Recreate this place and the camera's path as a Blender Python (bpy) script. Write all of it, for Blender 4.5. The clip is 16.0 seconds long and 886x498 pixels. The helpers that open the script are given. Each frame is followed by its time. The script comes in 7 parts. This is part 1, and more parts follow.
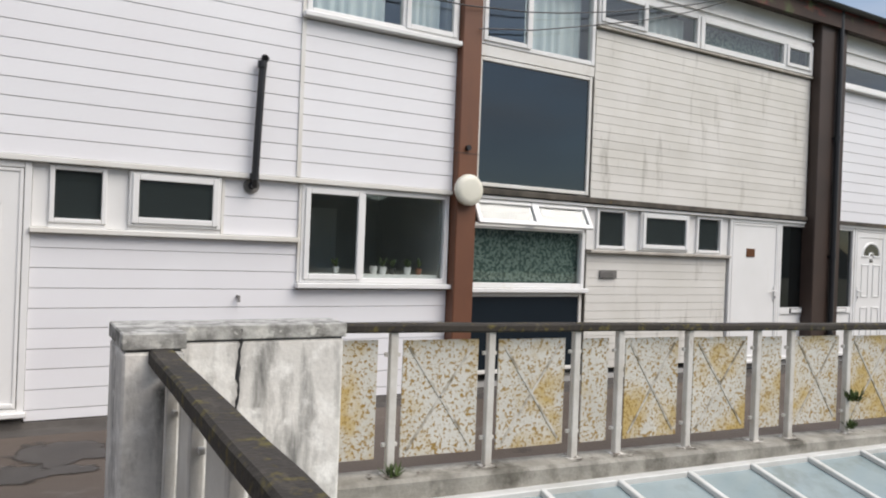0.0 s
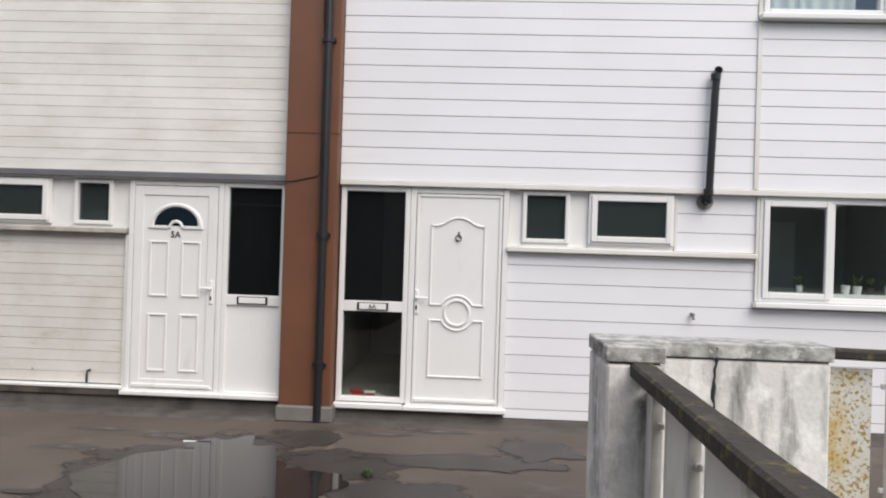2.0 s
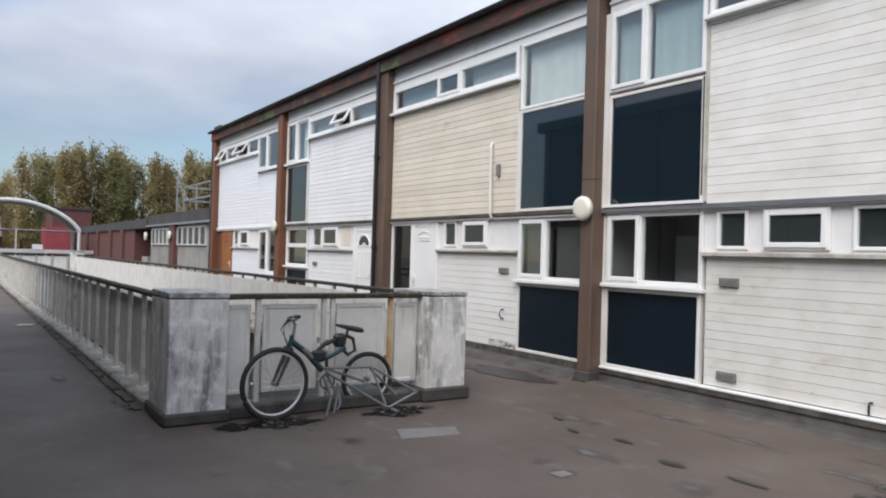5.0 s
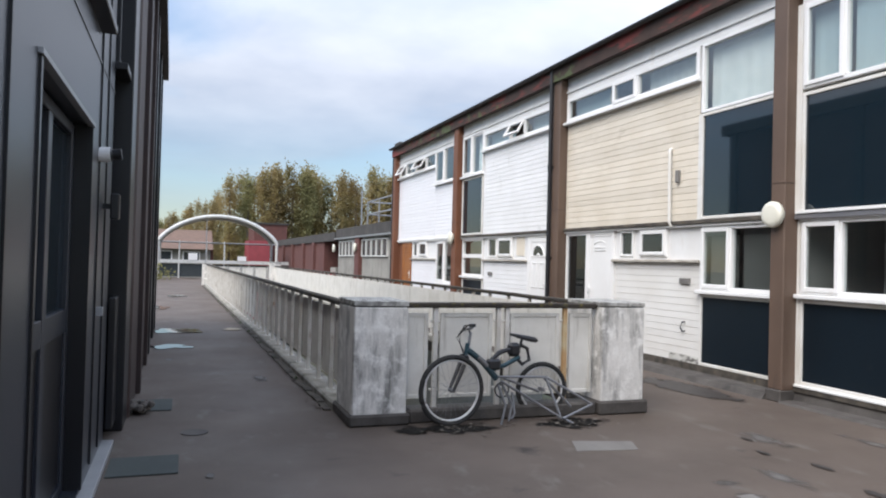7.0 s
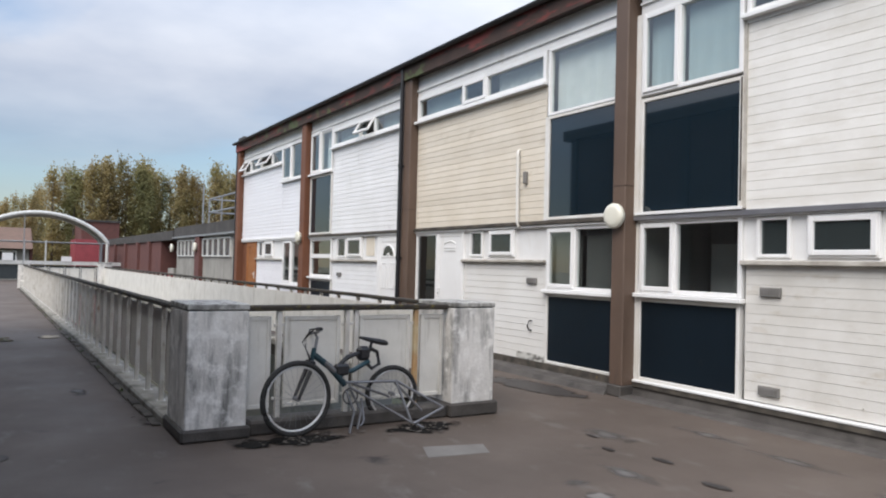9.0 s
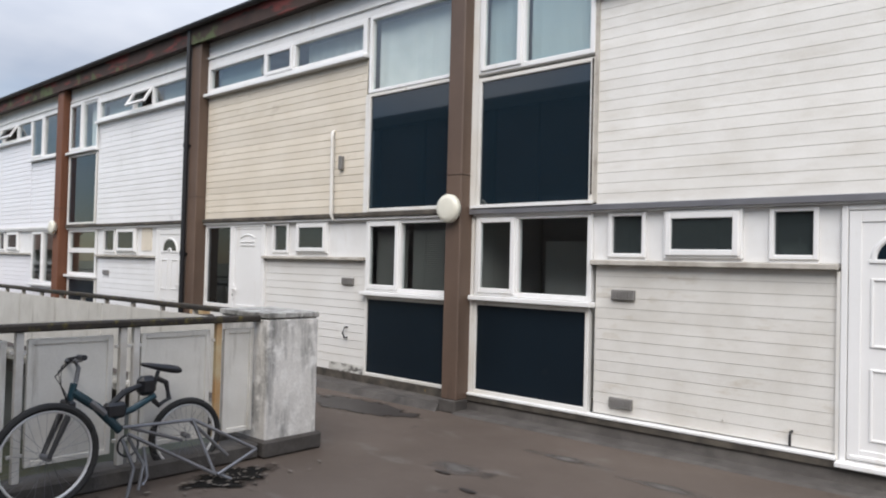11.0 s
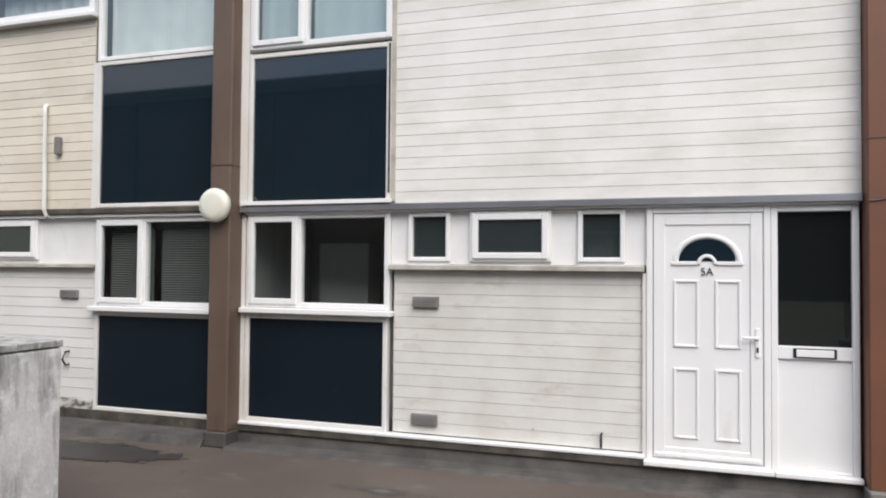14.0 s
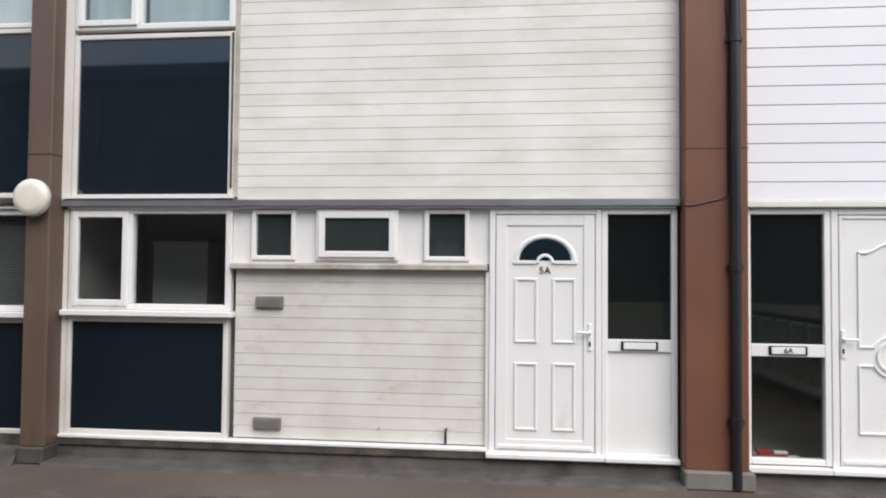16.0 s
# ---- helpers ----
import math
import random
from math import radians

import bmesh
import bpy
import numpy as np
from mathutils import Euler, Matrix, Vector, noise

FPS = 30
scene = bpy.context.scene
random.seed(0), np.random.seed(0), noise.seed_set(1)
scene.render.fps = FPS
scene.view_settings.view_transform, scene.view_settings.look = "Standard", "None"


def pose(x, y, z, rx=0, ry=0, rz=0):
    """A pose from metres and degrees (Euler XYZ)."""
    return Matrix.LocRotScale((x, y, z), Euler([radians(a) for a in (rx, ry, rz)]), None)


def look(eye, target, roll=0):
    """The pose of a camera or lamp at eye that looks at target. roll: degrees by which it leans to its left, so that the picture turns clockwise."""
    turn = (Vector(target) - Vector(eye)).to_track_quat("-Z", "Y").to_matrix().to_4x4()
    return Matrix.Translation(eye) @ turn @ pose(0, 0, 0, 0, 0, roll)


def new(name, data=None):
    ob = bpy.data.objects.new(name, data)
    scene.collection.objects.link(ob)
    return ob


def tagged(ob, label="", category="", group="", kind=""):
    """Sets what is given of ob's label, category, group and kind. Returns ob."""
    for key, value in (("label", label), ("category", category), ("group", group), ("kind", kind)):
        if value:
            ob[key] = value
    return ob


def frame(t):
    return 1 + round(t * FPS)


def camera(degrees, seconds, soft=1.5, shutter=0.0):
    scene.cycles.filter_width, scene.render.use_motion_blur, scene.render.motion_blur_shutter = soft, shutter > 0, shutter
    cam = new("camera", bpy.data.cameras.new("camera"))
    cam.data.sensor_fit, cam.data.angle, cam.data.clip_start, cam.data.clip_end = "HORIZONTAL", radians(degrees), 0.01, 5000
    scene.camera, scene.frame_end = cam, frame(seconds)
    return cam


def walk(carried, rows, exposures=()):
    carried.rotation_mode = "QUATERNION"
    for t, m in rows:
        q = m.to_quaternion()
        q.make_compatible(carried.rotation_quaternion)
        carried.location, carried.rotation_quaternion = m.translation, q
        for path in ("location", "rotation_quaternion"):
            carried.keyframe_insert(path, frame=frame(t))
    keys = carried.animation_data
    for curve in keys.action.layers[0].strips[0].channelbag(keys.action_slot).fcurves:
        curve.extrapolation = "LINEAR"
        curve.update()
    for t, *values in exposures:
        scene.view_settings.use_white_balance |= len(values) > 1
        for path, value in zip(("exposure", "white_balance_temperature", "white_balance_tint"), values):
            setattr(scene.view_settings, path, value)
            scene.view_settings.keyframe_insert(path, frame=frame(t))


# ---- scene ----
cam = camera(62.4, 16.0, soft=2.0)
PATH = [
    (0, (3.644, -7.046, 1.647), (4.644, -5.315, 1.646), 2.2),
    (0.5, (3.545, -7.029, 1.644), (4.33, -5.189, 1.645), 2.3),
    (1, (3.477, -7.037, 1.64), (3.948, -5.093, 1.648), 2.1),
    (1.5, (3.441, -7.04, 1.636), (3.619, -5.048, 1.642), 1.9),
    (2, (3.422, -7.019, 1.635), (3.328, -5.022, 1.641), 1.8),
    (2.5, (3.422, -6.991, 1.628), (3.014, -5.034, 1.64), 1.7),
    (3, (3.381, -6.996, 1.662), (2.623, -5.145, 1.664), 1.6),
    (3.5, (3.329, -7.04, 1.648), (2.276, -5.339, 1.657), 1.6),
    (4, (3.286, -7.087, 1.651), (1.999, -5.555, 1.658), 1.6),
    (4.5, (3.231, -7.14, 1.626), (1.725, -5.824, 1.643), 1.7),
    (5, (3.206, -7.194, 1.624), (1.531, -6.1, 1.643), 1.7),
    (5.2, (3.197, -7.193, 1.617), (1.472, -6.181, 1.636), 1.7),
    (7.3, (3.264, -7.202, 1.618), (1.376, -6.545, 1.656), 1.4),
    (7.5, (3.268, -7.167, 1.624), (1.379, -6.512, 1.664), 1.3),
    (8, (3.257, -7.157, 1.626), (1.402, -6.412, 1.671), 1.4),
    (8.5, (3.154, -7.158, 1.618), (1.368, -6.259, 1.665), 1.5),
    (9, (2.955, -7.063, 1.61), (1.245, -6.026, 1.657), 1.5),
    (9.2, (2.825, -7.0, 1.636), (1.151, -5.907, 1.677), 1.5),
    (11.3, (1.334, -6.503, 1.681), (0.06, -4.961, 1.725), 1.5),
    (11.5, (1.185, -6.494, 1.696), (-0.044, -4.916, 1.738), 1.5),
    (12, (0.904, -6.402, 1.695), (-0.187, -4.726, 1.738), 1.2),
    (12.5, (0.66, -6.287, 1.708), (-0.302, -4.534, 1.753), 1.0),
    (13, (0.442, -6.252, 1.708), (-0.387, -4.432, 1.759), 0.9),
    (13.5, (0.34, -6.26, 1.71), (-0.385, -4.397, 1.766), 0.7),
    (14, (0.336, -6.252, 1.715), (-0.297, -4.355, 1.772), 0.5),
    (14.5, (0.351, -6.237, 1.719), (-0.187, -4.311, 1.779), 0.4),
    (15, (0.297, -6.261, 1.671), (-0.112, -4.304, 1.748), 0.5),
    (15.5, (0.295, -6.241, 1.681), (0.012, -4.263, 1.75), 0.4),
    (16, (0.304, -6.241, 1.678), (0.086, -4.254, 1.747), 0.5),
]
# Row: seconds, eye, target, roll
walk(cam, [(t, look(e, g, r)) for t, e, g, r in PATH], exposures=[(0, 0.40, 6750, 10), (1.2, 0.50, 6700, 10), (1.8, 0.45, 6700, 10), (3.4, 0.64, 6550, 10), (4.4, 0.66, 6450, 10), (5.2, 0.58, 6350, 10), (7.3, 0.90, 6350, 10), (8.0, 0.82, 6380, 10), (8.6, 0.78, 6400, 10), (9.2, 0.64, 6450, 10), (11.3, 0.6, 6450, 10), (12.5, 0.59, 6450, 10), (14, 0.67, 6500, 10), (15, 0.67, 6550, 10), (16, 0.6, 6550, 10)])

# ---- light ----
world = bpy.data.worlds.new("sky")
world.use_nodes = True
scene.world = world
wn, wl = world.node_tree.nodes, world.node_tree.links
wn.clear()
w_out = wn.new("ShaderNodeOutputWorld")
w_bg = wn.new("ShaderNodeBackground")
w_bg.inputs["Strength"].default_value = 0.098
w_sky = wn.new("ShaderNodeTexSky")
w_sky.sky_type = "NISHITA"
w_sky.sun_disc = False
SUN_EL, SUN_AZ = 48.0, 146.0
w_sky.sun_elevation, w_sky.sun_rotation = radians(SUN_EL), radians(SUN_AZ)
w_sky.air_density, w_sky.dust_density = 1.0, 0.15
w_co = wn.new("ShaderNodeTexCoord")
w_sep = wn.new("ShaderNodeSeparateXYZ")
wl.new(w_co.outputs["Generated"], w_sep.inputs[0])
w_up = wn.new("ShaderNodeMath"); w_up.operation = "MAXIMUM"; w_up.inputs[1].default_value = 0.0
wl.new(w_sep.outputs["Z"], w_up.inputs[0])
w_add = wn.new("ShaderNodeMath"); w_add.operation = "ADD"; w_add.inputs[1].default_value = 0.13
wl.new(w_up.outputs[0], w_add.inputs[0])
w_dx = wn.new("ShaderNodeMath"); w_dx.operation = "DIVIDE"
w_dy = wn.new("ShaderNodeMath"); w_dy.operation = "DIVIDE"
wl.new(w_sep.outputs["X"], w_dx.inputs[0]); wl.new(w_add.outputs[0], w_dx.inputs[1])
wl.new(w_sep.outputs["Y"], w_dy.inputs[0]); wl.new(w_add.outputs[0], w_dy.inputs[1])
w_xy = wn.new("ShaderNodeCombineXYZ")
wl.new(w_dx.outputs[0], w_xy.inputs[0]); wl.new(w_dy.outputs[0], w_xy.inputs[1])
w_noise = wn.new("ShaderNodeTexNoise")
w_noise.inputs["Scale"].default_value = 0.75
w_noise.inputs["Detail"].default_value = 6.0
w_noise.inputs["Roughness"].default_value = 0.5
w_noise.inputs["Distortion"].default_value = 0.35
wl.new(w_xy.outputs[0], w_noise.inputs["Vector"])
w_ramp = wn.new("ShaderNodeValToRGB")
w_ramp.color_ramp.elements[0].position, w_ramp.color_ramp.elements[1].position = 0.33, 0.53
wl.new(w_noise.outputs["Fac"], w_ramp.inputs[0])
w_shade = wn.new("ShaderNodeTexNoise")
w_shade.inputs["Scale"].default_value = 1.5
w_shade.inputs["Detail"].default_value = 5.0
wl.new(w_xy.outputs[0], w_shade.inputs["Vector"])
w_cloud = wn.new("ShaderNodeValToRGB")
w_cloud.color_ramp.elements[0].position, w_cloud.color_ramp.elements[0].color = 0.3, (3.4, 3.85, 4.75, 1)
w_cloud.color_ramp.elements[1].position, w_cloud.color_ramp.elements[1].color = 0.7, (5.2, 5.45, 6.05, 1)
wl.new(w_shade.outputs["Fac"], w_cloud.inputs[0])
w_mix = wn.new("ShaderNodeMix"); w_mix.data_type = "RGBA"
# the cloud thins out towards the horizon
w_thin = wn.new("ShaderNodeMapRange"); w_thin.interpolation_type = "SMOOTHSTEP"
w_thin.inputs["From Min"].default_value, w_thin.inputs["From Max"].default_value = 0.05, 0.26
w_thin.inputs["To Min"].default_value, w_thin.inputs["To Max"].default_value = 0.12, 1.0
wl.new(w_up.outputs[0], w_thin.inputs["Value"])
w_cover = wn.new("ShaderNodeMath"); w_cover.operation = "MULTIPLY"
wl.new(w_ramp.outputs[0], w_cover.inputs[0]); wl.new(w_thin.outputs["Result"], w_cover.inputs[1])
wl.new(w_cover.outputs[0], w_mix.inputs["Factor"])
wl.new(w_sky.outputs[0], w_mix.inputs["A"])
wl.new(w_cloud.outputs[0], w_mix.inputs["B"])
# an overcast sky grows brighter towards the zenith
w_zen = wn.new("ShaderNodeMath"); w_zen.operation = "MULTIPLY_ADD"; w_zen.inputs[1].default_value = 2.1; w_zen.inputs[2].default_value = 0.46
wl.new(w_up.outputs[0], w_zen.inputs[0])
w_scl = wn.new("ShaderNodeVectorMath"); w_scl.operation = "SCALE"
wl.new(w_mix.outputs["Result"], w_scl.inputs[0]); wl.new(w_zen.outputs[0], w_scl.inputs["Scale"])
wl.new(w_scl.outputs[0], w_bg.inputs["Color"])
wl.new(w_bg.outputs[0], w_out.inputs[0])

sun = new("sun", bpy.data.lights.new("sun", "SUN"))
sun.data.energy, sun.data.angle, sun.data.color = 2.2, radians(50), (1.0, 0.93, 0.86)
sun.matrix_world = look((16, -24, 32), (0, 0, 0))

# ---- materials ----
def srgb(h):
    return tuple(((v / 12.92) if v <= 0.04045 else ((v + 0.055) / 1.055) ** 2.4) for v in (int(h[i:i + 2], 16) / 255 for i in (0, 2, 4)))


def mat(name, a, b=None, rough=0.6, metal=0.0, scale=2.0, lo=0.35, hi=0.7, grain=0.12, gscale=60.0, bump=0.15,
        stain=None, sscale=(3.0, 3.0, 0.5), slo=0.55, shi=0.75, stain2=None, s2scale=14.0, s2lo=0.6, s2hi=0.66, spec=0.5, rnd=0.0, wet=0.0, thin=0.0):
    """Colour a mottled to b, with fine grain and relief, a stain stretched by sscale, and spots of a second stain."""
    m = bpy.data.materials.new(name)
    m.use_nodes = True
    n, l = m.node_tree.nodes, m.node_tree.links
    bsdf = n["Principled BSDF"]
    bsdf.inputs["Roughness"].default_value = rough
    bsdf.inputs["Metallic"].default_value = metal
    bsdf.inputs["Specular IOR Level"].default_value = spec
    geo = n.new("ShaderNodeNewGeometry")
    pos = geo.outputs["Position"]

    def noise_fac(sc, detail=4.0, vec=None, r=0.55):
        t = n.new("ShaderNodeTexNoise")
        t.inputs["Scale"].default_value, t.inputs["Detail"].default_value, t.inputs["Roughness"].default_value = sc, detail, r
        l.new(vec or pos, t.inputs["Vector"])
        return t.outputs["Fac"]

    def ramp(f, p0, p1):
        t = n.new("ShaderNodeMapRange")
        t.inputs["From Min"].default_value, t.inputs["From Max"].default_value = p0, p1
        l.new(f, t.inputs["Value"])
        return t.outputs["Result"]

    def mix(f, ca, cb):
        t = n.new("ShaderNodeMix"); t.data_type = "RGBA"
        l.new(f, t.inputs["Factor"])
        for sock, c in (("A", ca), ("B", cb)):
            if isinstance(c, tuple):
                t.inputs[sock].default_value = (*c, 1)
            else:
                l.new(c, t.inputs[sock])
        return t.outputs["Result"]

    col = mix(ramp(noise_fac(scale), lo, hi), a, b or tuple(v * 0.8 for v in a))
    mask = None
    if stain:
        mp = n.new("ShaderNodeVectorMath"); mp.operation = "MULTIPLY"
        mp.inputs[1].default_value = sscale
        l.new(pos, mp.inputs[0])
        col = mix(ramp(noise_fac(1.0, 6.0, mp.outputs[0], 0.65), slo, shi), col, stain)
    if stain2:
        mask = ramp(noise_fac(s2scale, 5.0, r=0.6), s2lo, s2hi)
        col = mix(mask, col, stain2)
    fine = noise_fac(gscale, 3.0)
    if grain:
        g = n.new("ShaderNodeMapRange")
        g.inputs["To Min"].default_value, g.inputs["To Max"].default_value = 1 - grain, 1 + grain
        l.new(fine, g.inputs["Value"])
        val = g.outputs["Result"]
        if rnd:
            oi = n.new("ShaderNodeObjectInfo")
            r = n.new("ShaderNodeMapRange")
            r.inputs["To Min"].default_value, r.inputs["To Max"].default_value = 1 - rnd, 1 + rnd
            l.new(oi.outputs["Random"], r.inputs["Value"])
            mu = n.new("ShaderNodeMath"); mu.operation = "MULTIPLY"
            l.new(val, mu.inputs[0]); l.new(r.outputs["Result"], mu.inputs[1])
            val = mu.outputs[0]
        sc = n.new("ShaderNodeVectorMath"); sc.operation = "SCALE"
        l.new(col, sc.inputs[0]); l.new(val, sc.inputs["Scale"])
        col = sc.outputs[0]
    l.new(col, bsdf.inputs["Base Color"])
    if thin:
        tl = n.new("ShaderNodeBsdfTranslucent")
        l.new(col, tl.inputs["Color"])
        mt = n.new("ShaderNodeMixShader"); mt.inputs[0].default_value = thin
        l.new(bsdf.outputs[0], mt.inputs[1]); l.new(tl.outputs[0], mt.inputs[2])
        l.new(mt.outputs[0], n["Material Output"].inputs["Surface"])
    if wet:
        rr = n.new("ShaderNodeMapRange")
        rr.inputs["From Min"].default_value, rr.inputs["From Max"].default_value = 0.35, 0.65
        rr.inputs["To Min"].default_value, rr.inputs["To Max"].default_value = rough - wet, rough
        l.new(noise_fac(0.9, 5.0), rr.inputs["Value"])
        l.new(rr.outputs["Result"], bsdf.inputs["Roughness"])
    if bump:
        bp = n.new("ShaderNodeBump")
        bp.inputs["Strength"].default_value, bp.inputs["Distance"].default_value = bump, 0.01
        l.new(fine, bp.inputs["Height"])
        l.new(bp.outputs[0], bsdf.inputs["Normal"])
    return m


def glass(name, tint, gloss=0.28, bumpy=0.0, frost=None):
    """A pane: clear with a mirror coat that grows to the edge."""
    m = bpy.data.materials.new(name)
    m.use_nodes = True
    n, l = m.node_tree.nodes, m.node_tree.links
    n.clear()
    out = n.new("ShaderNodeOutputMaterial")
    tr = n.new("ShaderNodeBsdfTransparent"); tr.inputs[0].default_value = (*tint, 1)
    gl = n.new("ShaderNodeBsdfGlossy"); gl.inputs["Roughness"].default_value = 0.02
    lw = n.new("ShaderNodeLayerWeight"); lw.inputs["Blend"].default_value = 0.5
    pw = n.new("ShaderNodeMath"); pw.operation = "POWER"; pw.inputs[1].default_value = 3.0
    l.new(lw.outputs["Facing"], pw.inputs[0])
    ml = n.new("ShaderNodeMath"); ml.operation = "MULTIPLY_ADD"; ml.inputs[1].default_value = 0.55; ml.inputs[2].default_value = gloss * 0.12
    l.new(pw.outputs[0], ml.inputs[0])
    if frost:
        df = n.new("ShaderNodeBsdfDiffuse"); df.inputs[0].default_value = (*frost, 1)
        fx = n.new("ShaderNodeMixShader"); fx.inputs[0].default_value = 0.45
        l.new(tr.outputs[0], fx.inputs[1]); l.new(df.outputs[0], fx.inputs[2])
        tr = fx
    mx = n.new("ShaderNodeMixShader")
    l.new(ml.outputs[0], mx.inputs[0]); l.new(tr.outputs[0], mx.inputs[1]); l.new(gl.outputs[0], mx.inputs[2])
    l.new(mx.outputs[0], out.inputs[0])
    nz = n.new("ShaderNodeTexNoise"); nz.inputs["Scale"].default_value = 1.2
    ge = n.new("ShaderNodeNewGeometry"); l.new(ge.outputs["Position"], nz.inputs["Vector"])
    bp = n.new("ShaderNodeBump"); bp.inputs["Strength"].default_value = 0.05 + bumpy; bp.inputs["Distance"].default_value = 0.01
    l.new(nz.outputs["Fac"], bp.inputs["Height"]); l.new(bp.outputs[0], gl.inputs["Normal"])
    return m


M = {}
M["upvc"] = mat("upvc_white", (0.80, 0.795, 0.785), (0.76, 0.755, 0.74), rough=0.3, scale=1.5, grain=0.02, bump=0.03, stain=(0.62, 0.57, 0.50), sscale=(5, 5, 1.2), slo=0.6, shi=0.9)
M["upvc_old"] = mat("upvc_old", (0.74, 0.73, 0.70), (0.66, 0.63, 0.57), rough=0.4, scale=2, grain=0.04, bump=0.05, stain=(0.38, 0.33, 0.27), sscale=(6, 6, 2.5), slo=0.62, shi=0.85)
M["clad6"] = mat("cladding_bright_white", (0.80, 0.80, 0.82), (0.77, 0.76, 0.78), rough=0.35, scale=0.8, grain=0.02, bump=0.04, rnd=0.02, stain=(0.66, 0.62, 0.58), sscale=(0.6, 3, 5), slo=0.66, shi=0.9)
M["clad5"] = mat("cladding_offwhite_dirty", (0.76, 0.742, 0.70), (0.68, 0.658, 0.61), rough=0.6, scale=1.6, lo=0.38, hi=0.72, grain=0.06, bump=0.15, rnd=0.035, stain=(0.58, 0.545, 0.48), sscale=(1.5, 3, 4.5), slo=0.48, shi=0.86)
M["clad5low"] = mat("cladding_offwhite_soiled", (0.68, 0.662, 0.62), (0.575, 0.55, 0.50), rough=0.6, scale=2.0, lo=0.4, hi=0.72, grain=0.06, bump=0.15, rnd=0.035, stain=(0.44, 0.38, 0.29), sscale=(1.8, 3, 6), slo=0.56, shi=0.8)
M["clad4"] = mat("cladding_cream", (0.68, 0.62, 0.52), (0.62, 0.555, 0.45), rough=0.6, scale=1.5, grain=0.06, bump=0.15, rnd=0.06, stain=(0.42, 0.36, 0.27), sscale=(1.5, 3, 4), slo=0.58, shi=0.8)
M["clad4low"] = mat("cladding_white_mouldy", (0.74, 0.73, 0.70), (0.68, 0.66, 0.62), rough=0.6, scale=1.5, grain=0.05, bump=0.12, rnd=0.03, stain=(0.30, 0.27, 0.23), sscale=(2, 3, 5), slo=0.66, shi=0.85)
M["clad2"] = mat("cladding_white_black_spotted", (0.78, 0.78, 0.78), (0.72, 0.72, 0.71), rough=0.55, scale=1.5, grain=0.04, bump=0.12, rnd=0.03, stain=(0.25, 0.24, 0.23), sscale=(5, 5, 1.6), slo=0.64, shi=0.82)
M["clad7"] = mat("cladding_grey_white_streaked", (0.68, 0.66, 0.62), (0.60, 0.58, 0.53), rough=0.6, scale=1.3, grain=0.06, bump=0.15, rnd=0.04, stain=(0.26, 0.24, 0.20), sscale=(5, 5, 0.9), slo=0.57, shi=0.8)
M["back"] = mat("backing_board", (0.20, 0.19, 0.17), rough=0.9, bump=0)
M["band"] = mat("band_white_paint", (0.77, 0.77, 0.76), (0.70, 0.69, 0.67), rough=0.5, scale=2.5, grain=0.03, bump=0.08, stain=(0.55, 0.50, 0.43), sscale=(4, 4, 1.5), slo=0.6, shi=0.85)
M["flash"] = mat("flashing_grey_metal", (0.34, 0.34, 0.36), (0.26, 0.26, 0.28), rough=0.35, metal=0.6, grain=0.05, bump=0.05)
M["ledge"] = mat("ledge_weathered_white", (0.50, 0.47, 0.42), (0.30, 0.27, 0.23), rough=0.7, scale=5, grain=0.1, bump=0.2)
# mossy drip edges; its dark colour also paints the shade of gaps under trims
M["drip"] = mat("drip_edge_mossy_and_gap_shade", (0.040, 0.034, 0.028), (0.11, 0.095, 0.075), rough=0.8, scale=6, grain=0.2, bump=0.3, stain2=(0.35, 0.22, 0.05), s2scale=5, s2lo=0.66, s2hi=0.72)
M["navy"] = mat("navy_glazed_panel", (0.008, 0.016, 0.023), (0.009, 0.018, 0.026), rough=0.035, grain=0.02, bump=0.0, spec=1.0)
M["navymatt"] = mat("navy_painted_board", (0.0055, 0.0115, 0.018), (0.0045, 0.0095, 0.015), rough=0.40, scale=1.5, grain=0.06, bump=0.05, spec=0.28, stain=(0.02, 0.024, 0.028), sscale=(2, 2, 3), slo=0.66, shi=0.9)
M["rust"] = mat("column_rust_brown", (0.163, 0.064, 0.031), (0.128, 0.050, 0.026), rough=0.55, scale=1.3, grain=0.06, gscale=90, bump=0.1, stain=(0.10, 0.045, 0.027), sscale=(6, 6, 0.8), slo=0.58, shi=0.85)
M["taupe"] = mat("column_taupe_brown", (0.125, 0.083, 0.060), (0.100, 0.066, 0.048), rough=0.55, scale=1.6, grain=0.06, bump=0.1, stain=(0.06, 0.045, 0.035), sscale=(6, 6, 0.8), slo=0.6, shi=0.85)
M["darkbrown"] = mat("column_dark_brown", (0.050, 0.030, 0.022), (0.035, 0.022, 0.017), rough=0.5, scale=1.6, grain=0.06, bump=0.1)
M["black"] = mat("black_plastic", (0.012, 0.012, 0.014), (0.018, 0.018, 0.02), rough=0.4, grain=0.1, bump=0.05)
M["rubber"] = mat("tyre_rubber", (0.015, 0.015, 0.015), (0.03, 0.028, 0.026), rough=0.8, grain=0.2, bump=0.3)
M["fascia"] = mat("fascia_red_brown_peeling", (0.062, 0.036, 0.028), (0.040, 0.026, 0.022), rough=0.8, scale=2.2, grain=0.15, bump=0.2, stain=(0.17, 0.038, 0.032), sscale=(0.8, 3, 3.5), slo=0.50, shi=0.57, stain2=(0.085, 0.105, 0.045), s2scale=1.6, s2lo=0.57, s2hi=0.64)
